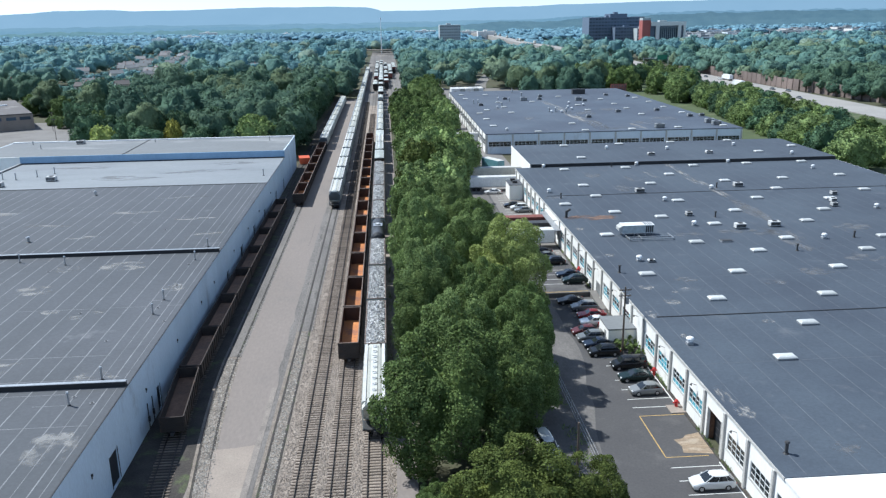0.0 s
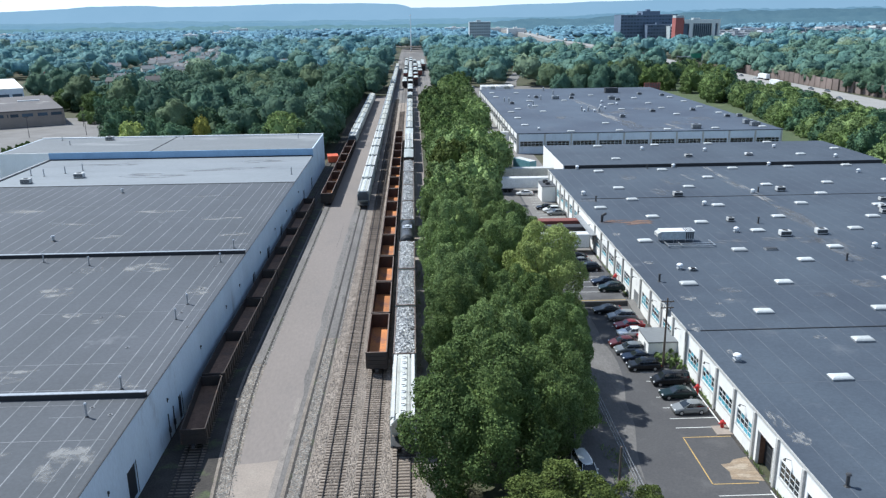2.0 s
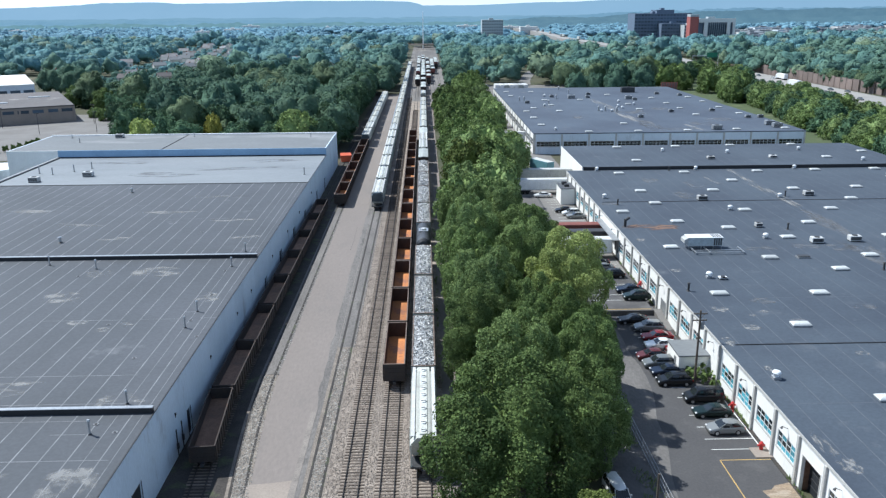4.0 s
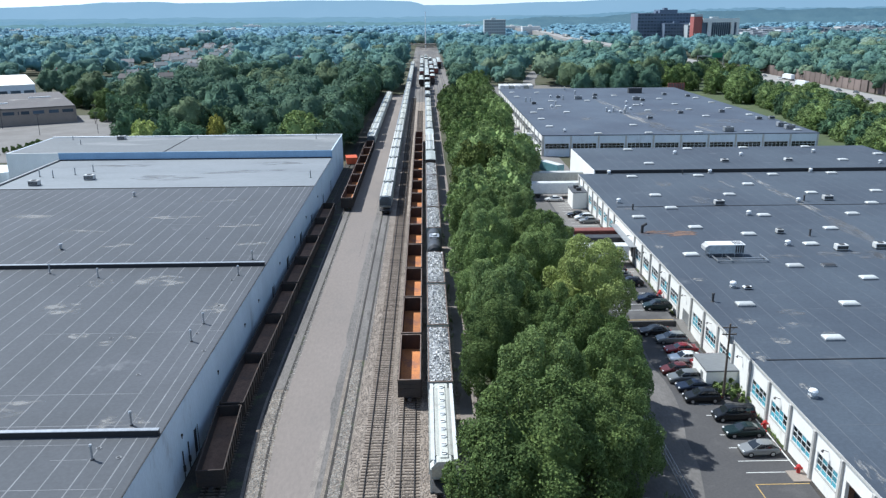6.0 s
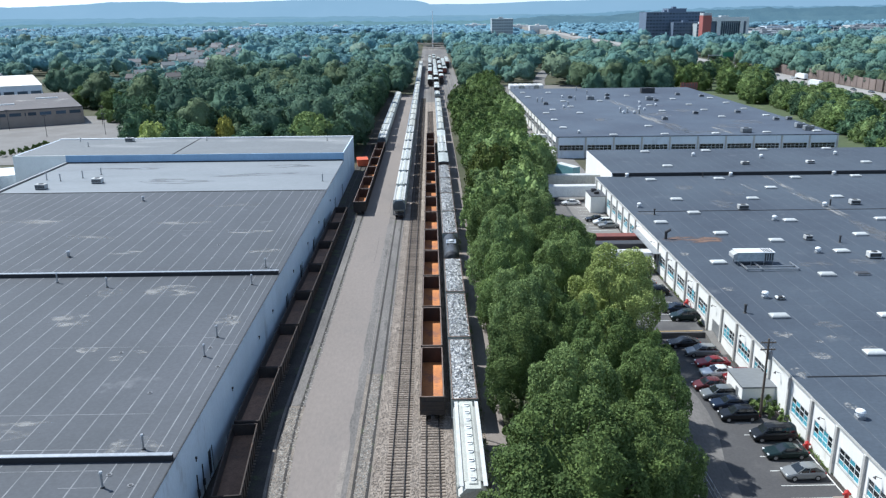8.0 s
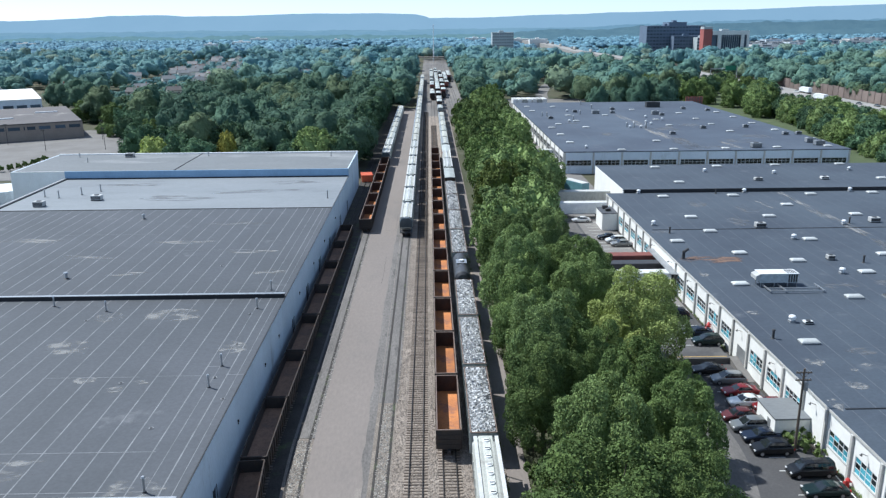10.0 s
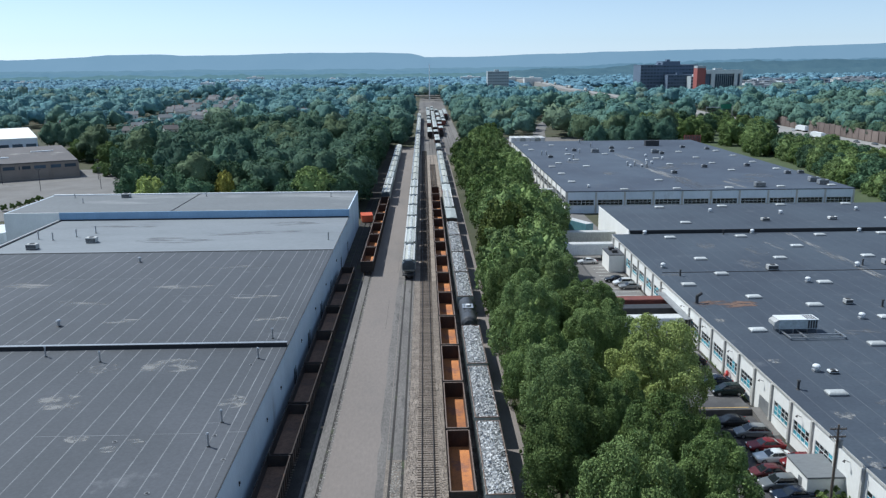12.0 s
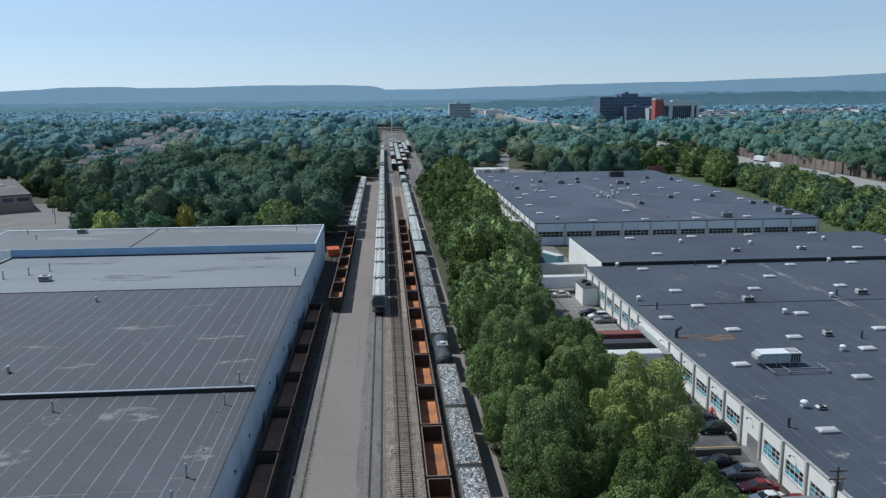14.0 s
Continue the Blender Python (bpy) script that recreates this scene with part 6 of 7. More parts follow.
ROW2 = [(19.5, 205, 6.8, 15, "leaf_bright"), (27.5, 212, 6.5, 14, "leaf"), (20.5, 223, 7.0, 15, "leaf_mid"), (28.0, 233, 7.0, 15, "leaf_light"), (19.5, 243, 6.5, 14, "leaf"), (26.5, 252, 7, 14.5, "leaf_light"),
        (19.5, 263, 6.6, 14, "leaf"), (28, 271, 6.6, 14, "leaf"), (20, 284, 7, 14.5, "leaf"), (27, 297, 6.5, 13.5, "leaf"), (19, 308, 6.5, 14, "leaf"), (26, 322, 6.5, 14, "leaf"), (18.5, 336, 6.6, 14, "leaf"),
        (26, 350, 6.6, 13, "leaf"), (18.5, 364, 6.5, 14, "leaf"), (27, 377, 6.5, 13, "leaf"), (19.0, 392, 6.0, 13, "leaf"), (27, 405, 6.5, 13, "leaf_light"), (34.0, 224, 6.2, 13, "leaf_mid"), (34.5, 243, 6.0, 12, "leaf_light"), (35.0, 306, 6.6, 13.5, "leaf_light"), (35.5, 322, 6.6, 14, "leaf_light"), (34.5, 340, 6.6, 13.5, "leaf_mid"),
        (35.0, 358, 6.4, 13, "leaf"), (34.5, 378, 6.6, 14, "leaf_mid"), (35.0, 400, 6.8, 15, "leaf"), (34.0, 422, 7.0, 15, "leaf"), (36.0, 440, 7.0, 16, "leaf"), (29.0, 430, 7.0, 15, "leaf_light")]
for x, y, R, H, leaf in ROW2:
    tree(x, y, R * 0.92, H, leaf)
# woods behind the west warehouse: their front rows
rw = random.Random(21)
for i in range(8):
    tree(-26 - 9.2 * i + rw.uniform(-2, 2), 274 + rw.uniform(-2, 3), rw.uniform(5.5, 7.2) if i not in (1, 4) else 3.4 if i == 4 else 7.8, rw.uniform(11, 14.5) if i not in (1, 4) else 13.5 if i == 4 else 15.5, ("leaf_cool", "leaf_light", "leaf_cool", "leaf_cool", "leaf_yellow", "leaf_cool", "leaf_cool", "leaf_pale")[i], "deciduous tree at the edge of the woods")
    tree(-23 - 10.5 * i + rw.uniform(-2, 2), 288 + rw.uniform(-3, 3), rw.uniform(6.5, 7.8), rw.uniform(14, 17), "leaf_cool", "tall deciduous tree in the woods")
for i in range(16):
    tree(-24.5 + rw.uniform(-2, 1), 300 + 13 * i, rw.uniform(5.5, 7.0), rw.uniform(13, 16.5), "leaf_cool", "tall deciduous tree beside the siding")
for x, y, R, H, leaf in ((-148, 384, 3.2, 6, "leaf_mid"), (-139, 372, 3.6, 7, "leaf_deep"), (-131, 366, 5.0, 10, "leaf_cool"), (-124, 372, 6.0, 12, "leaf_cool"), (-134, 384, 5.5, 11, "leaf_cool"), (-145, 402, 5.5, 11, "leaf_cool"), (-154, 412, 6, 12, "leaf_deep"), (-128, 390, 6, 13, "leaf_cool"), (-118, 360, 5.0, 10, "leaf_deep"), (-138, 408, 6.5, 13, "leaf_cool"), (-165, 424, 6, 12, "leaf_cool"), (-176, 432, 6, 12, "leaf_deep"), (-152, 428, 7, 14, "leaf_cool")):
    tree(x, y, R, H, leaf, "low-branching deciduous tree beside the open lot", low=1.2)
# the belt behind the east warehouses
belt = lambda y: 160 + 0.14 * (y - 258)
for i in range(15):
    y = 226 + 13.5 * i + rw.uniform(-3, 3)
    tree(belt(y) + rw.uniform(-1.5, 2.5), y, rw.uniform(6.0, 8.2), rw.uniform(11.5, 14.5), ("leaf_mid", "leaf_cool", "leaf_deep", "leaf_mid", "leaf_cool")[i % 5], "low-branching deciduous tree behind the warehouses", low=2.6)
    tree(belt(y) + 13 + rw.uniform(-2, 2), y + 6, rw.uniform(6.0, 8.0), rw.uniform(10.5, 13.0), ("leaf_mid", "leaf_deep", "leaf_cool")[i % 3], "low-branching deciduous tree beside the highway", low=2.4)
    tree(belt(y + 7) - 1.5, y + 7, rw.uniform(3.5, 5.0), rw.uniform(6.5, 9.0), ("leaf_mid", "leaf_mid", "leaf_cool", "leaf_deep")[i % 4], "small low-branching tree behind the warehouses", low=1.6)

for x, y, R, H, leaf in ((182, 452, 8, 14, "leaf_mid"), (194, 470, 8, 14, "leaf_deep"), (176, 470, 7, 13, "leaf_deep"), (205, 492, 8, 14, "leaf_cool"), (188, 505, 7, 13, "leaf_deep"), (176, 436, 6.5, 12, "leaf_deep"), (172, 420, 6, 11, "leaf_deep"), (212, 520, 7.5, 13, "leaf_mid"), (200, 540, 7, 12, "leaf_deep"),
                         (160, 505, 7.5, 14, "leaf_deep"), (147, 512, 8, 15, "leaf_mid"), (172, 520, 8, 14, "leaf_deep"), (158, 530, 8.5, 16, "leaf_mid"), (184, 538, 8, 14, "leaf_cool"), (145, 535, 8, 15, "leaf_mid"), (170, 548, 8, 15, "leaf_cool"), (196, 562, 8, 13, "leaf_mid"), (218, 560, 7.5, 12, "leaf_deep"), (208, 588, 8, 13, "leaf_cool"), (222, 610, 7.5, 12, "leaf_mid"), (168, 490, 6, 11, "leaf_deep"), (186, 486, 6.5, 12, "leaf_cool")):
    tree(x, y, R, H + 1.5, leaf, "low-branching deciduous tree beside the highway", low=2.4)
for i in range(9):
    tree(belt(250 + 22 * i) + 27 + rw.uniform(-3, 3), 250 + 22 * i, rw.uniform(5.5, 7), rw.uniform(8.5, 10.5), ("leaf_mid", "leaf_deep", "leaf_cool", "leaf_light")[i % 4], "deciduous tree on the highway verge")


def dome_lobes(rng, H, R, count=13):
    """Billowing boughs over a rounded crown."""
    lobes = [(0, 0, H * 0.60, 0.52 * R)]
    for i in range(count):
        a, u = 2.4 * i + rng.uniform(-0.5, 0.5), (i + 0.5) / count
        q = R * 0.66 * math.sqrt(1 - (u * 0.9) ** 2) * rng.uniform(0.8, 1.15)
        lobes.append((q * math.cos(a), q * math.sin(a), H * (0.34 + 0.48 * u) * rng.uniform(0.92, 1.06), R * rng.uniform(0.24, 0.40)))
    return lobes


def woods(name, rows, nu, nv, cards, size, material, label, seed):
    """Many trees as one mesh: rows of x, y, radius, height."""
    r = np.random.RandomState(seed)
    temps = []
    for _ in range(10):
        lobes = dome_lobes(r, 14.0, 6.5, 15)
        temps.append((*hull(r, lobes, (0, 0, 7.0), nu, nv, 0.93, 0.06), leaf_cards(r, lobes, cards, size, 0.15, 0.16) if cards else np.zeros((0, 3))))
    hvs, hfs, cvs, k = [], [], [], 0
    for x, y, R, H in rows:
        hv, hf, cv = temps[r.randint(10)]
        a = r.uniform(0, 2 * math.pi)
        c, q = math.cos(a) * R / 6.5, math.sin(a) * R / 6.5
        m = np.array([[c, q, 0], [-q, c, 0], [0, 0, H / 14.0]])
        o = np.array([x, y, -0.2])
        hvs.append(hv @ m + o), hfs.append(hf + k), cvs.append(cv @ m + o)
        k += len(hv)
    return tagged(new(name, crown_mesh(name, np.concatenate(hvs), np.concatenate(hfs), np.concatenate(cvs), material)), label, "woods", kind="stuff")


def clear(x, y):
    """Open ground in the woods: tracks, yards, roads, lots, buildings."""
    if -24 < x < 35 and y < 470 or -13 < x < 27 and y < 1090 or x < -19 and y < 281 or 30 < x < 92 and y < 530 or 30 < x < 152 and y < 442:
        return True
    if y < 442 and 34 < x < 152 or 140 < x < 268 and y < 560 or (176 if y < 640 else 214) < x < 262 and y < 800:
        return True
    if 780 < y < 2050 and abs(x - float(np.interp(y, (780, 900, 1010, 1130, 1300, 2000), (246, 228, 213, 206, 212, 208)))) < 24:
        return True
    if -205 < x < -142 and y < 418 or x < -94 and y < 402 or -335 < x < -170 and 375 < y < 475 or -345 < x < -215 and 475 < y < 570:
        return True
    if -125 < x < -45 and 540 < y < 585 or -192 < x < -160 and 520 < y < 554:
        return True
    if 500 < y < 730 and abs(x - float(np.interp(y, (520, 570, 640, 720), (74, 80, 93, 116)))) < 9.5:
        return True
    if 430 < x < 1050 and 1200 < y < 1750 and noise.noise((x * 0.01, y * 0.01, 5)) < 0.35:
        return True
    if 290 < x < 470 and 1040 < y < 1200 or 80 < x < 140 and 1190 < y < 1260:
        return True
    return False


street_x = lambda y: float(np.interp(y, (500, 560, 640, 770, 1100), (-160, -182, -192, -205, -262)))
suburb = lambda x, y: 505 < y < 1120 and abs(x - street_x(y)) < 40
rh = random.Random(4)
HOUSES = [(street_x(y) + rh.uniform(-3, 3) + side, y + rh.uniform(-4, 4), rh.choice((0, 90, 12, 100, 60, 140, 30))) for y in range(566, 1100, 21) for side in (-30, -13, 12, 29) if rh.random() < 0.38 and (side > -20 or y > 690)]
near_houses = len(HOUSES)
for i in range(3000):
    if len(HOUSES) > near_houses + 32:
        break
    x, y = rh.uniform(-560, -60), rh.uniform(560, 1100)
    if abs(x) < 0.62 * y and not clear(x, y) and not suburb(x, y) and all((x - a) ** 2 + (y - b) ** 2 > 17 ** 2 for a, b, _ in HOUSES) and noise.noise((x * 0.008, y * 0.008, 7)) < -0.05:
        HOUSES.append((x, y, rh.choice((0, 90, 20, 110))))
near_rows, mid_rows, far_rows = [], [], []
r2 = random.Random(11)
by_house = lambda x, y: any((x - a) ** 2 + (y - b) ** 2 < 8 ** 2 for a, b, _ in HOUSES)
cells = {}


def room(x, y, R, k):
    """True, and kept, where no crown stands closer than k times the radii."""
    i, j = int(x // 24), int(y // 24)
    for a in (i - 1, i, i + 1):
        for b in (j - 1, j, j + 1):
            for u, v, q in cells.get((a, b), ()):
                if (x - u) ** 2 + (y - v) ** 2 < (k * (R + q)) ** 2:
                    return False
    cells.setdefault((i, j), []).append((x, y, R))
    return True


for i in range(90000):
    y = r2.uniform(236, 1950) if i % 3 == 0 else r2.uniform(236, 1150)
    x = r2.uniform(-1, 1) * (0.62 * y + 30)
    if clear(x, y):
        continue
    if suburb(x, y):
        R = r2.uniform(2.2, 4.4)
        if len(mid_rows) < 2600 and not by_house(x, y) and room(x, y, R + 0.8, 0.75):
            mid_rows.append((x, y, R, R * r2.uniform(1.4, 1.8)))
    elif y < 520:
        R = r2.choice((5.0, 6.5, 7.5, 8.5, 9.5)) * r2.uniform(0.9, 1.1)
        if len(near_rows) < 620 and not by_house(x, y) and room(x, y, R, 0.62):
            near_rows.append((x, y, R, r2.uniform(6.5, 8.5) if y > 430 and -0.40 * y < x < -0.29 * y else R * r2.uniform(1.7, 2.2) + 2 if x < 140 else R * r2.uniform(1.3, 1.7) + 2))
    elif y < 1200:
        R = r2.choice((5.5, 7.5, 9.0, 11.0)) * r2.uniform(0.85, 1.15)
        if len(mid_rows) < 2600 and not by_house(x, y) and room(x, y, R, 0.62) and (noise.noise((x * 0.008, y * 0.008, 7)) > -0.25 or r2.random() < 0.3):
            low = 160 < x < 235 and y > 780
            mid_rows.append((x, y, R, min(R * r2.uniform(1.4, 1.8) + 2, r2.uniform(8, 11) if low else 99)))
    elif len(far_rows) < 4200 and noise.noise((x * 0.004, y * 0.004, 3)) > -0.22:
        R = r2.uniform(9, 16)
        if room(x, y, R, 0.55):
            far_rows.append((x, y, R, r2.uniform(7, 11) if 160 < x < 300 else r2.uniform(10, 18)))
# woods beyond the near ones take leaf colours with haze painted in
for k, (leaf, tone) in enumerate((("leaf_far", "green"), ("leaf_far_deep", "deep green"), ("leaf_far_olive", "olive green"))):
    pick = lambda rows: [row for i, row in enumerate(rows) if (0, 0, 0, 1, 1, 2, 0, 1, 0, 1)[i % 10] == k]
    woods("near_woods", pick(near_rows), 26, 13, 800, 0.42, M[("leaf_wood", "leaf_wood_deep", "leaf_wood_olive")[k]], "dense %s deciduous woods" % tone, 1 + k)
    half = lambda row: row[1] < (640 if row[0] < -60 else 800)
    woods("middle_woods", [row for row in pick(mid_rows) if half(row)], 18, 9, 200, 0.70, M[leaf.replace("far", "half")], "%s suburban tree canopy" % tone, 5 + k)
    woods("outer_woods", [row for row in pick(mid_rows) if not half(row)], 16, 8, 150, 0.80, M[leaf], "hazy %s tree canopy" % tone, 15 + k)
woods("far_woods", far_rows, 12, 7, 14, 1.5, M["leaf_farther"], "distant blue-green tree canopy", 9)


def shrub(x, y, R, H, leaf, label, count=900):
    t = thing("shrub", label, "shrub", (x, y, 0), random.uniform(0, 360), "shrubs")
    r = np.random.RandomState(int(abs(x) * 10 + y))
    part("foliage", quads_mesh("foliage", leaf_cards(r, crown_lobes(r, H, R, 7)[0 if count > 900 else 1], count, 0.16), M[leaf]), None, t)
    part("stem", Geo().tube((0, 0, -0.05), (0, 0, H * 0.6), 0.05, 0.02, n=6), M["bark"], t)


for x, y, R, H in ((45.2, 93.6, 1.4, 1.4), (46.4, 92.4, 1.2, 1.2), (46.3, 94.4, 1.4, 1.6), (44.6, 94.9, 1.0, 1.1), (46.9, 91.0, 0.9, 1.0)):
    shrub(x, y, R, H, "leaf_light", "low green shrubs by the shed wall")
for x, y in ((-144.3, 284), (-142.0, 286), (-140.6, 289), (-140.2, 293), (-139.2, 297), (-139.3, 301), (-139.5, 306)):
    shrub(x, y, 1.25, 2.3, "leaf", "round clipped dark green shrub", 2600)
rs = random.Random(8)
for i in range(34):
    shrub(rs.uniform(13.5, 15.0), 52 + 4.6 * i + rs.uniform(-1, 1), rs.uniform(0.8, 1.6), rs.uniform(0.8, 2.0), rs.choice(("leaf", "leaf_light", "leaf")), "scrubby green undergrowth below the trees")


# ---- distance ----
def house(x, y, rz):
    w, d, h = rh.uniform(8, 11), rh.uniform(7, 9), rh.uniform(4.5, 6.5)
    t = thing("house", "small pale suburban house with a gabled roof", "house", (x, y, 0), rz, "suburban houses")
    part("wall", Geo().box(-w / 2, w / 2, -d / 2, d / 2, -0.2, h).add([(-w / 2, -d / 2, h), (-w / 2, d / 2, h), (-w / 2, 0, h + d * 0.32), (w / 2, -d / 2, h), (w / 2, d / 2, h), (w / 2, 0, h + d * 0.32)], [(0, 2, 1), (3, 4, 5)]), M["house_wall"], t)
    e = 0.4
    part("roof", Geo().loft([[(sx, -d / 2 - e, h - 0.2), (sx, 0, h + d * 0.32), (sx, d / 2 + e, h - 0.2), (sx, d / 2 + e, h + 0.05), (sx, 0, h + d * 0.32 + 0.3), (sx, -d / 2 - e, h + 0.05)] for sx in (-w / 2 - e, w / 2 + e)]), M[rh.choice(("house_roof", "roof_upper", "house_roof", "roof_brown", "seam"))], t)
    for sx in (-0.28, 0.28):
        for z in (1.0, 3.4):
            if z + 1.2 < h:
                part("window", Geo().box(sx * w - 0.5, sx * w + 0.5, -d / 2 - 0.04, -d / 2, z, z + 1.2), M["glass"], t)
    part("chimney", Geo().box(w * 0.2, w * 0.2 + 0.7, 0.3, 1.0, h, h + d * 0.32 + 1.2), M["brick_far"], t)


for a in HOUSES:
    house(*a)


def flat_building(name, x0, x1, y0, y1, h, wall, roof, label, floors=1, bays=10, glass="glass_office", rz=0.0, band=(0.35, 0.8), plant=True):
    t = thing(name, label, "building", ((x0 + x1) / 2, (y0 + y1) / 2, 0), rz)
    a, b = (x1 - x0) / 2, (y1 - y0) / 2
    part("wall", Geo().box(-a, a, -b, b, -0.2, h), wall, t)
    part("roof", Geo().box(-a - 0.2, a + 0.2, -b - 0.2, b + 0.2, h, h + 0.5), roof, t)
    fh = h / floors
    for f in range(floors):
        for i in range(bays):
            u0, u1 = -a + 2 * a * (i + 0.12) / bays, -a + 2 * a * (i + 0.88) / bays
            part("window", Geo().box(u0, u1, -b - 0.12, -b, f * fh + fh * band[0], f * fh + fh * band[1]), M[glass], t)
    if plant:
        part("rooftop_box", Geo().box(-a * 0.3, a * 0.1, -b * 0.3, b * 0.3, h + 0.5, h + 3.0), roof, t)
    return t


store = flat_building("brown_roof_store", -255, -165, 346, 421, 7.0, M["concrete"], M["roof_brown"], "low pale store building with a brown flat roof", 1, 15, rz=28.5, band=(0.66, 0.86), plant=False)
for k in range(9):
    part("pilaster", Geo().box(-45 + 11.2 * k, -44.2 + 11.2 * k, -37.9, -37.5, -0.1, 7.0), M["concrete"], store)
for x, y in ((-22, -6), (14, -14), (34, 8)):
    part("skylight_strip", Geo().soft_box(x - 5, x + 5, y - 0.6, y + 0.6, 7.5, 8.0, 0.1), M["metal_white"], store, "long pale skylight strip")
flat_building("white_roof_store", -307, -227, 438, 522, 9.0, M["wall_block"], M["wall_white"], "low building with a bright white flat roof", 1, 12, rz=28.5, band=(0.5, 0.7), plant=False)
flat_building("dark_office", 308, 389, 1165, 1205, 40.5, M["office_dark"], M["office_dark"], "dark glass office block in the distance", 9, 18)
flat_building("dark_office_core", 340, 365, 1170, 1200, 45.2, M["office_dark"], M["office_dark"], "taller dark core of the office block", 1, 1)
flat_building("dark_office_wing", 341, 382, 1145, 1164, 27.0, M["office_dark"], M["office_dark"], "lower dark wing of the office block", 6, 10)
flat_building("office_link", 367, 381, 1125, 1143, 25.0, M["office_grey"], M["office_grey"], "pale banded office wing behind a red tower", 6, 3)
red_tower = flat_building("office_tower_red", 355, 366, 1065, 1080, 36.5, M["office_red"], M["office_red"], "red brick stair tower of an office building", 1, 1, "office_red")
part("plant_room", Geo().box(-5.5, 5.5, -7, 7, 37.0, 40.0), M["office_grey"], red_tower)
flat_building("glass_office", 366.5, 413, 1067, 1100, 33.6, M["office_dark"], M["office_grey"], "glass office building with a white frame", 1, 1)
fr_ob = thing("office_portal", "white concrete portal round the glass office", "building", (390, 1062.5, 0))
for x0, x1 in ((-17.0, -12.5), (13.0, 17.0), (20.5, 23.4)):
    part("column", Geo().box(x0, x1, 0, 2.5, 0, 29.8), M["office_white"], fr_ob)
part("beam", Geo().box(-23.5, 23.4, 0, 2.5, 29.8, 34.8), M["office_white"], fr_ob)
for k in range(9):
    part("mullion", Geo().box(-11.2 + 2.7 * k, -10.9 + 2.7 * k, 2.6, 3.4, 0, 29.8), M["office_grey"], fr_ob)
# windows in roof_pale grey: contrast lost to haze, set by colour
flat_building("white_tower", 95, 126, 1210, 1235, 33, M["office_grey"], M["office_grey"], "pale grey mid-rise apartment tower", 8, 9, "roof_pale")
rb = random.Random(31)
for i in range(60):
    x, y = rb.uniform(440, 1000), rb.uniform(1250, 1700)
    if x < 0.62 * y:
        flat_building("distant_store", x, x + rb.uniform(30, 70), y, y + 30, rb.uniform(6, 11), M["office_white"] if i % 2 else M["wall_block"], M["roof_pale"], "distant low commercial building", 1, 6)
for i in range(9):
    x, y = rb.uniform(-900, 300), rb.uniform(1300, 1900)
    flat_building("distant_block", x, x + rb.uniform(20, 45), y, y + 20, rb.uniform(9, 18), M["office_white"], M["office_white"], "distant pale building among trees", 2, 5, "office_white")

road = Geo()
pts = [(247, 300, 0.5), (250, 450, 0.5), (252, 600, 0.5), (252, 700, 0.8), (244, 800, 3.5), (228, 900, 7.5), (213, 1010, 9.5), (206, 1130, 9.5), (212, 1300, 9.5), (221, 1600, 9.5), (205, 2000, 9.5)]
wide = lambda y: 1.0 if y < 700 else 0.72
road.loft([[(x - 13 * wide(y), y, -0.1), (x + 10 * wide(y), y, -0.1), (x + 10 * wide(y), y, z), (x - 13 * wide(y), y, z)] for x, y, z in pts])
structure("highway", road, M["highway"], "pale concrete highway beyond the warehouses", "road")
structure("cross_road", Geo().box(52.1, 104, 452.2, 532, -0.2, 0.02), M["asphalt_far"], "grey yard and road behind the far warehouse", "road")
structure("cross_road_branch", Geo().loft([[(x - 4, y, -0.1), (x + 4, y, -0.1), (x + 4, y, 0.03), (x - 4, y, 0.03)] for x, y in ((74, 520), (80, 570), (93, 640), (116, 720))]), M["asphalt_far"], "grey road leading into the trees", "road")
structure("residential_road", Geo().loft([[(street_x(y) - 3.5, y, -0.1), (street_x(y) + 3.5, y, -0.1), (street_x(y) + 3.5, y, 0.03), (street_x(y) - 3.5, y, 0.03)] for y in range(520, 1121, 40)]), M["asphalt_far"], "pale residential street among houses", "road")
structure("house_lots", Geo().loft([[(street_x(y) - 40, y, -0.11), (street_x(y) + 40, y, -0.11), (street_x(y) + 40, y, -0.02), (street_x(y) - 40, y, -0.02)] for y in range(556, 1121, 40)]), M["lawn_dry"], "dry lawns and drives round small houses", "lawn")
structure("pale_lawn", Geo().box(-195, -158, 518, 556, -0.2, 0.0), M["lawn_dry"], "sunlit dry lawn between trees", "lawn")
structure("cemetery_lawn", Geo().box(-126, -44, 540, 586, -0.2, 0.0), M["grass"], "open lawn dotted with pale stones", "lawn")
barrier = thing("noise_barrier", "long brown panelled highway noise barrier", "barrier wall")
for i in range(38):
    y = 375 + 7.2 * i
    x = 264.5 + max(0.0, 470 - y) * 0.10
    part("panel", Geo().box(x, x + 0.3, y + 0.25, y + 6.95, 0, 6.4 + 0.35 * (i % 2)), M["barrier"], barrier)
    part("post", Geo().box(x - 0.2, x + 0.5, y - 0.25, y + 0.25, 0, 7.0), M["barrier"], barrier)
rt = random.Random(6)
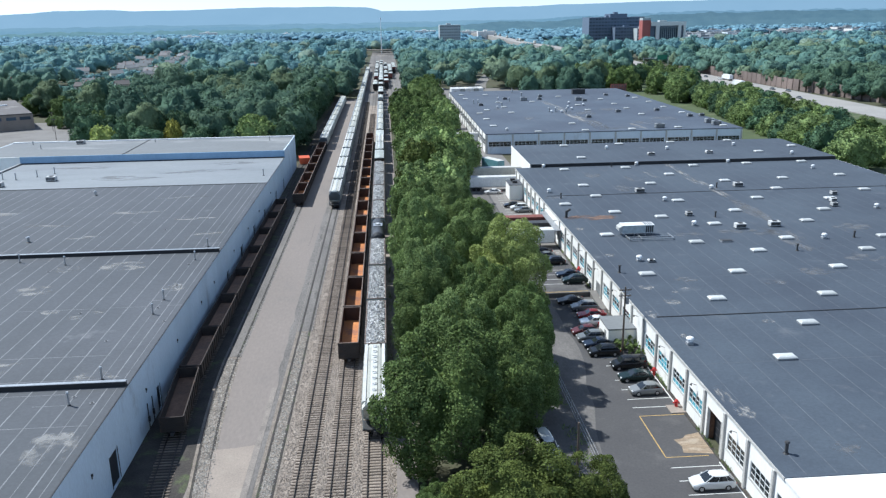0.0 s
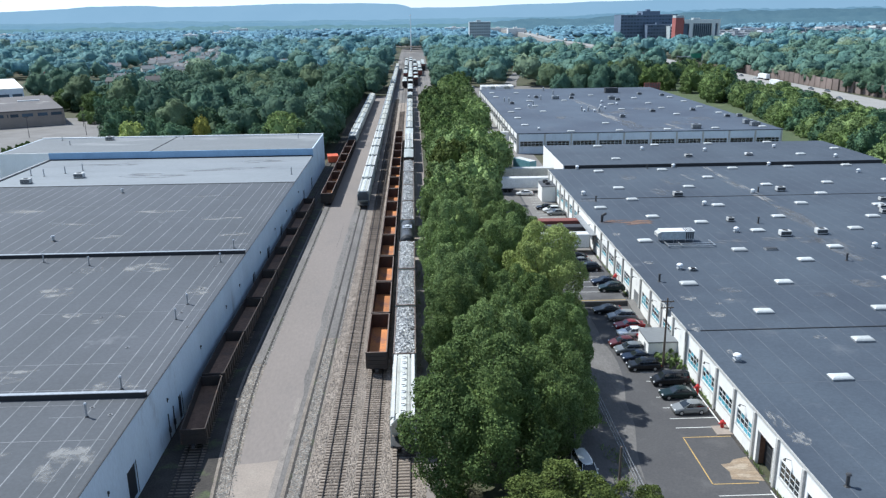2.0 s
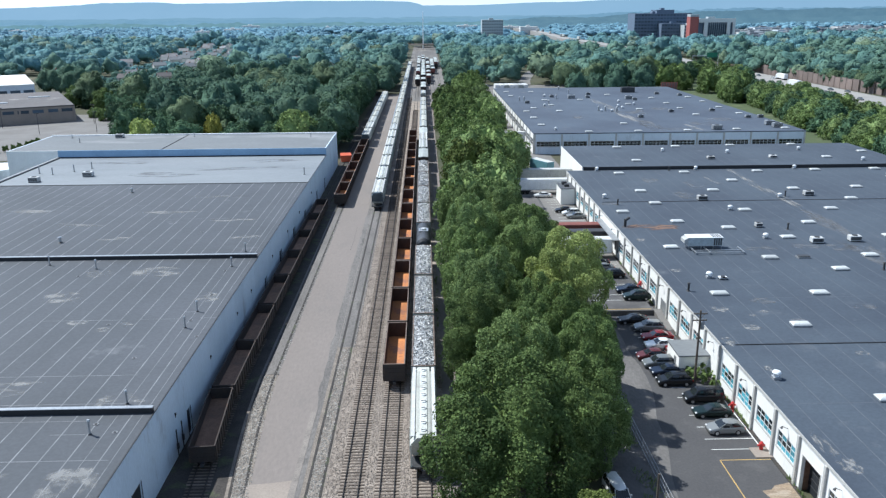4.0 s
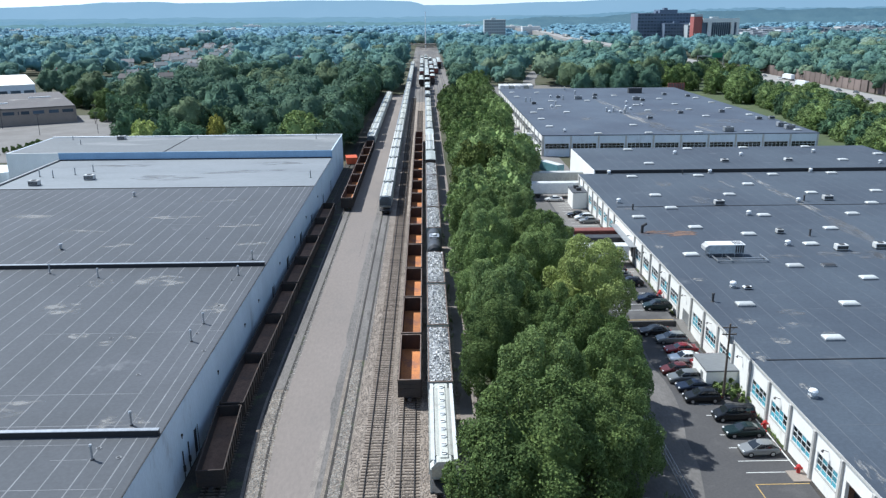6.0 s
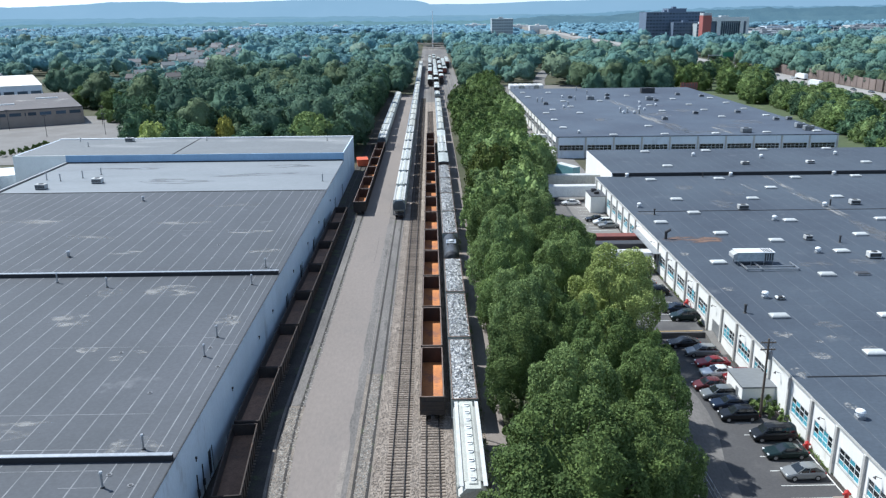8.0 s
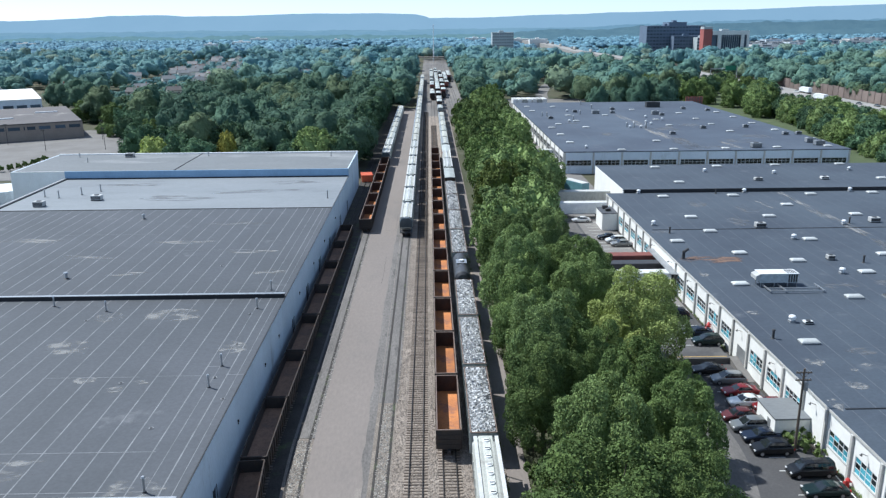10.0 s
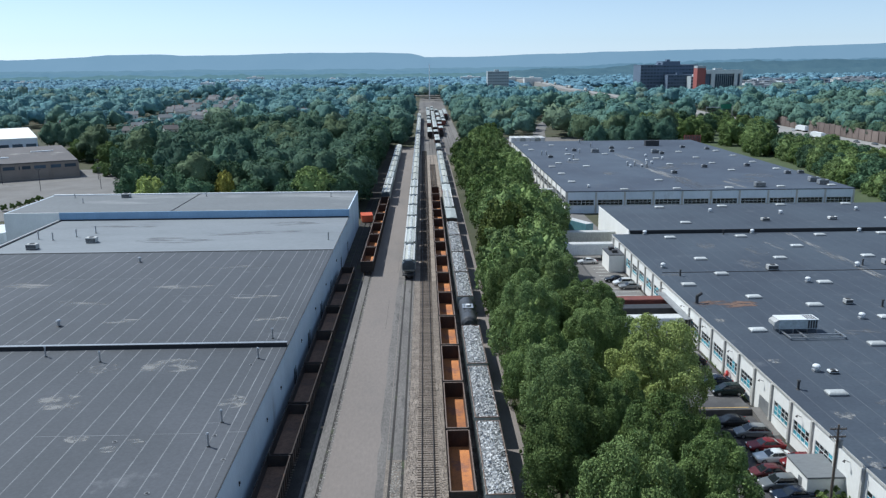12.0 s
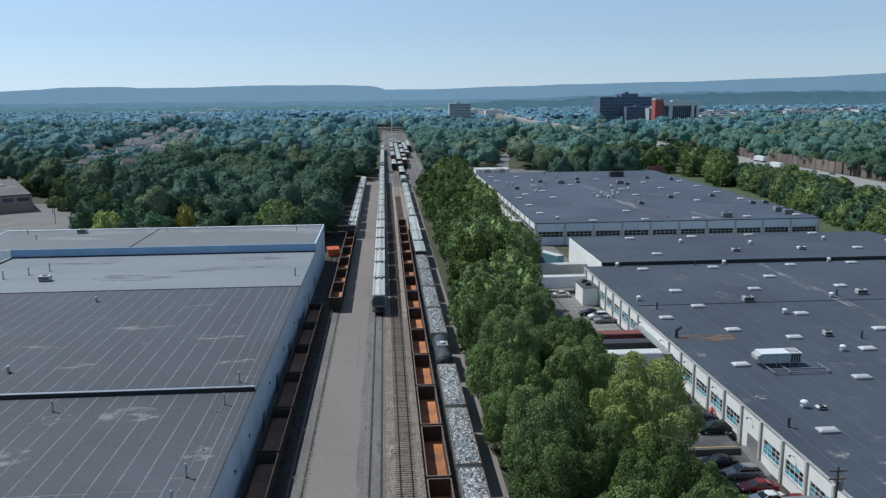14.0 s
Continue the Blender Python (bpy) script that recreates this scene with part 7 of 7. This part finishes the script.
for i in range(26):
    x, y = rt.choice((240.5, 244, 251, 254.5)), rt.uniform(420, 845)
    if i % 9 == 4:
        v = thing("lorry", "white lorry on the highway", "lorry", (x, y, 0.5), 0, "highway vehicles")
        part("box", Geo().soft_box(-1.25, 1.25, -6, 6, 1.0, 4.0), M["metal_white"], v), part("cab", Geo().soft_box(-1.2, 1.2, 6.2, 8.2, 0.6, 3.2, 0.2), M["metal_white"], v)
        for yy in (-5, -3.8, 5.0, 7.2):
            part("wheel", Geo().tube((-1.2, yy, 0.5), (1.2, yy, 0.5), 0.5), TYRE, v)
    else:
        k = rt.choice(("white", "silver", "black", "grey"))
        c = car(CAR_PAINT[k], "sedan", "%s car on the highway" % k, True)
        c.location, c.rotation_euler = (x, y, 0.5), (0, 0, radians(90))
for i in range(8):
    y = rt.uniform(920, 1700)
    x = float(np.interp(y, [p[1] for p in pts], [p[0] for p in pts])) + rt.choice((-6.5, -3.5, 2.0, 5.0))
    v = thing("lorry", "distant %s lorry on the highway" % ("grey" if i % 2 else "white"), "lorry", (x, y, 9.5 if y > 1010 else 7.5 + 0.018 * (y - 900)), rt.uniform(-4, 4), "highway vehicles")
    part("box", Geo().soft_box(-1.2, 1.2, -5, 4, 0.9, 3.8), M["metal_grey" if i % 2 else "hopper_white"], v), part("cab", Geo().soft_box(-1.15, 1.15, 4.2, 6.2, 0.6, 3.0, 0.2), M["metal_grey"], v)
    for yy in (-4, -2.8, 5.0):
        part("wheel", Geo().tube((-1.2, yy, 0.5), (1.2, yy, 0.5), 0.5), TYRE, v)
sign = thing("highway_sign", "green overhead highway sign on a gantry", "road sign", (262, 690, 0))
part("gantry", Geo().tube((-24, 0, 0), (-24, 0, 9.5), 0.3).tube((-2, 0, 0), (-2, 0, 9.5), 0.3).box(-24, -2, -0.3, 0.3, 8.6, 9.2), M["galv"], sign)
part("panel", Geo().box(-12, -3, -0.5, -0.35, 7.6, 11.4), M["sign_green"], sign)
mast = thing("radio_mast", "tall thin pale lattice mast at the yard end", "mast", (8.5, 1060, 0))
part("shaft", Geo().tube((0, 0, 0), (0, 0, 46), 0.8, 0.25, n=6), M["metal_white"], mast)
for z in (12, 24, 36, 44):
    part("ring", Geo().tube((0, 0, z), (0, 0, z + 0.4), 1.2, 1.2, n=8), M["metal_white"], mast)
bridge = thing("overpass", "low grey road bridge across the tracks", "bridge", (4, 1045, 0))
part("deck", Geo().box(-40, 40, 0, 9, 5.2, 6.4), M["concrete"], bridge)
part("pier", Geo().box(-24, -22, 1, 8, 0, 5.2), M["concrete"], bridge), part("pier", Geo().box(28, 30, 1, 8, 0, 5.2), M["concrete"], bridge)
cont = thing("roll_off_container", "orange-red open steel container beside the warehouse", "container", (-17.4, 261.5, 0), 8)
part("tub", Geo().loft([[(-1.6, y, 0.1), (1.6, y, 0.1), (1.8, y, 2.1), (-1.8, y, 2.1)] for y in (-3, 3)]), M["orange_paint"], cont)
part("rim", Geo().box(-1.9, 1.9, -3.1, -2.95, 2.0, 2.2), M["orange_paint"], cont)
board = thing("billboard", "red steel framework of a billboard seen from behind", "billboard", (143, 438, 0))
part("panel", Geo().box(-4.4, 4.4, -0.1, 0.1, 5.2, 9.0), M["barrier"], board, "brown boarded panel")
for x in (-3, 3):
    part("post", Geo().tube((x, 0.3, 0), (x, 0.3, 8.6), 0.22), M["metal_grey"], board)
for i in range(7):
    part("strut", Geo().box(-4.5 + 1.45 * i, -4.2 + 1.45 * i, -0.45, -0.1, 5.0, 9.2), M["office_red"], board)
for z in (5.0, 7.0, 8.95):
    part("beam", Geo().box(-4.5, 4.5, -0.6, -0.46, z, z + 0.25), M["office_red"], board)
for x, y in ((-150, 330), (-128, 334), (-175, 350), (-200, 335), (-140, 362)):
    l = thing("lot_lamp", "grey lamp post in the open lot", "street lamp", (x, y, 0), group="lot lamps")
    part("post", Geo().tube((0, 0, 0), (0, 0, 8.5), 0.12, 0.08), M["metal_dark"], l), part("head", Geo().box(-0.9, 0.9, -0.2, 0.2, 8.4, 8.6), M["metal_dark"], l)
rg = random.Random(12)
for i in range(70):
    x, y = rg.uniform(-122, -48), rg.uniform(543, 583)
    s = tagged(new("gravestone", Geo().soft_box(-0.4, 0.4, -0.12, 0.12, 0, 1.2, 0.06).mesh("gravestone", M["office_white"])), "small pale upright stone on the lawn", "gravestone", "gravestones")
    s.location = (x, y, 0)
mau = thing("mausoleum", "small domed white stone mausoleum", "mausoleum", (-118, 553, 0))
part("body", Geo().box(-3, 3, -3, 3, 0, 6.5), M["office_white"], mau)
part("dome", Geo().loft([[(r * math.cos(2 * math.pi * i / 14), r * math.sin(2 * math.pi * i / 14), z) for i in range(14)] for r, z in ((3.0, 6.5), (2.7, 7.8), (1.6, 8.9), (0.3, 9.4))]), M["office_white"], mau)
tk = thing("water_tank", "round white steel tank beside the warehouse", "tank", (-119, 236, 0))
part("shell", Geo().tube((0, 0, 0), (0, 0, 3.9), 7.0, n=32), M["metal_white"], tk)
part("lid", Geo().tube((0, 0, 3.9), (0, 0, 4.8), 7.0, 1.0, n=32), M["metal_white"], tk)

# hills, treetops and plain on the horizon; their emission stands for haze
def ridge(name, y, x0, x1, height, material, label, depth=200):
    g = Geo()
    n = 320
    xs = [x0 + (x1 - x0) * i / n for i in range(n + 1)]
    g.add([(x, y, -5) for x in xs] + [(x, y + depth, height(x)) for x in xs], [(i, i + 1, n + 2 + i, n + 1 + i) for i in range(n)])
    me = structure(name, g, material, label, "backdrop").data
    me.polygons.foreach_set("use_smooth", np.ones(len(me.polygons), dtype=bool))


def profile(points, x):
    """The height at x of a skyline through the given points."""
    xs, zs = zip(*points)
    return float(np.interp(x, xs, zs)) + 2.0 * noise.noise((x * 0.006, 0, 0)) + 1.5 * noise.noise((x * 0.025, 1, 0))


BLUFF = ((-3600, 52), (-1940, 76), (-1753, 85), (-1628, 94), (-1340, 95), (-1240, 88), (-961, 89), (-679, 97), (-271, 96), (-62, 91), (-10, 78), (49, 51), (120, 20))
HILLS = ((-700, 68), (54, 72), (350, 74), (690, 86), (880, 87), (1030, 95), (1180, 95), (1560, 103), (1870, 105), (2175, 118), (2375, 121), (2640, 129), (2990, 145), (4200, 160))
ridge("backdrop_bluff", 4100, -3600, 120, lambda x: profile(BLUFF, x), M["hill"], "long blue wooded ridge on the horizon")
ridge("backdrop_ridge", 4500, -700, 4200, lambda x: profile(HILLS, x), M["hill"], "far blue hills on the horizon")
rise = lambda x: min(1.0, max(0.0, (x - 250) / 900.0))
treetops = lambda x, y: 7 * noise.noise((x * 0.006, y, 0)) + 5 * noise.noise((x * 0.03, y, 2)) + 2.5 * noise.noise((x * 0.09, y, 4))
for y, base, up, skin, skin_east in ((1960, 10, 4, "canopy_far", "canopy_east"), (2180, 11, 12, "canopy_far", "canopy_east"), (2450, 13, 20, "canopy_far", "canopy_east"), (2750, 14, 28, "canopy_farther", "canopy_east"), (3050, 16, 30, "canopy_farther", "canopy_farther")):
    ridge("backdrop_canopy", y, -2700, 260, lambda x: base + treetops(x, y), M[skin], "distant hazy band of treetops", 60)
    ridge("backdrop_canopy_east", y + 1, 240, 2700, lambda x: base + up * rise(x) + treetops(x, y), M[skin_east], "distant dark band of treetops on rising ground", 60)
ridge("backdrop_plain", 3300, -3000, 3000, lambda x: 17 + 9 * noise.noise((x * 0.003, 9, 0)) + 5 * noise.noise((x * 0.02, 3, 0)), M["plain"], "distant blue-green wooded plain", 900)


# ---- loose stones and weeds ----
def scatter_stones(name, areas, material, label, seed, bend=None):
    """Small eight-sided stones lying on the ballast; areas of (x0, x1, y0, y1, z, count)."""
    r = np.random.RandomState(seed)
    shape = np.array([(1, 0, 0), (0, 1, 0), (-1, 0, 0), (0, -1, 0), (0, 0, 0.75), (0, 0, -0.5)], float)
    tri = np.array([(0, 1, 4), (1, 2, 4), (2, 3, 4), (3, 0, 4)])
    verts, faces, k = [], [], 0
    for x0, x1, y0, y1, z, count in areas:
        n = count
        c = np.stack([r.uniform(x0, x1, n), y0 + (y1 - y0) * r.random(n) ** 1.4, np.full(n, z)], 1)
        if bend and x0 < -11:
            c[:, 0] += [bend(v) for v in c[:, 1]]
        s = r.uniform(0.05, 0.13, (n, 1, 1)) * r.uniform(0.7, 1.3, (n, 1, 3))
        a = r.uniform(0, 6.3, n)
        v = shape[None] * s
        w = np.stack([v[..., 0] * np.cos(a)[:, None] - v[..., 1] * np.sin(a)[:, None], v[..., 0] * np.sin(a)[:, None] + v[..., 1] * np.cos(a)[:, None], v[..., 2]], -1) + c[:, None]
        verts.append(w.reshape(-1, 3))
        faces.append((tri[None] + 6 * np.arange(n)[:, None, None] + k).reshape(-1, 3))
        k += 6 * n
    me = bpy.data.meshes.new(name)
    me.from_pydata(np.concatenate(verts).tolist(), [], np.concatenate(faces).tolist())
    me.materials.append(material)
    tagged(new(name, me), label, "gravel", kind="stuff")


scatter_stones("ballast_stones", [(-1.9, -0.5, 48, 190, 0.02, 5200), (2.2, 3.3, 48, 190, 0.02, 5200), (5.9, 7.2, 48, 120, 0.02, 3200), (9.8, 10.9, 48, 110, 0.02, 2600), (0.2, 1.5, 48, 150, 0.03, 2600), (4.0, 5.2, 48, 93, 0.03, 1600)],
               mat("stone", (0.34, 0.290, 0.245), (0.238, 0.200, 0.168), 1.0, 0.9, island=0.32, fine=0.0), "brown-grey crushed ballast stones", 4)
scatter_stones("siding_rubble", [(-13.4, -12.1, 46, 97, 0.02, 3600), (-3.6, -2.35, 46, 106, 0.02, 3200), (-12.0, -11.5, 46, 190, 0.02, 1200)],
               mat("stone_pale", (0.36, 0.335, 0.30), (0.25, 0.23, 0.205), 1.0, 0.9, island=0.5, fine=0.0), "pale loose stones round sunken rails", 5, b_shift)


def weeds(name, rows, label, seed):
    """Tufts of blades along strips of (x0, x1, y0, y1, z, count)."""
    r = np.random.RandomState(seed)
    out = []
    for x0, x1, y0, y1, z, n in rows:
        p = np.stack([r.uniform(x0, x1, n), r.uniform(y0, y1, n), np.full(n, z)], 1)
        clump = np.sin(p[:, 1] * 0.9 + p[:, 0]) + np.sin(p[:, 1] * 0.37 + 2) > 0.1
        p = p[clump]
        n2 = len(p)
        a = r.uniform(0, 6.3, n2)
        w, h = r.uniform(0.03, 0.09, n2)[:, None], r.uniform(0.10, 0.45, n2)
        side = np.stack([np.cos(a), np.sin(a), 0 * a], 1) * w
        top = p + np.stack([0.15 * np.cos(a * 3), 0.15 * np.sin(a * 3), h], 1)
        out.append(np.stack([p - side, p + side, top + side * 0.3, top - side * 0.3], 1).reshape(-1, 3))
    tagged(new(name, quads_mesh(name, np.concatenate(out), M["leaf_light"])), label, "weeds", kind="stuff")


weeds("weeds", [(47.05, 47.35, 56, 150, 0.05, 1300), (13.2, 14.5, 48, 200, -0.05, 5200), (10.5, 11.0, 48, 200, 0.0, 900), (31.0, 33.1, 40, 120, -0.05, 3800)], "scruffy green weeds in gravel", 6)
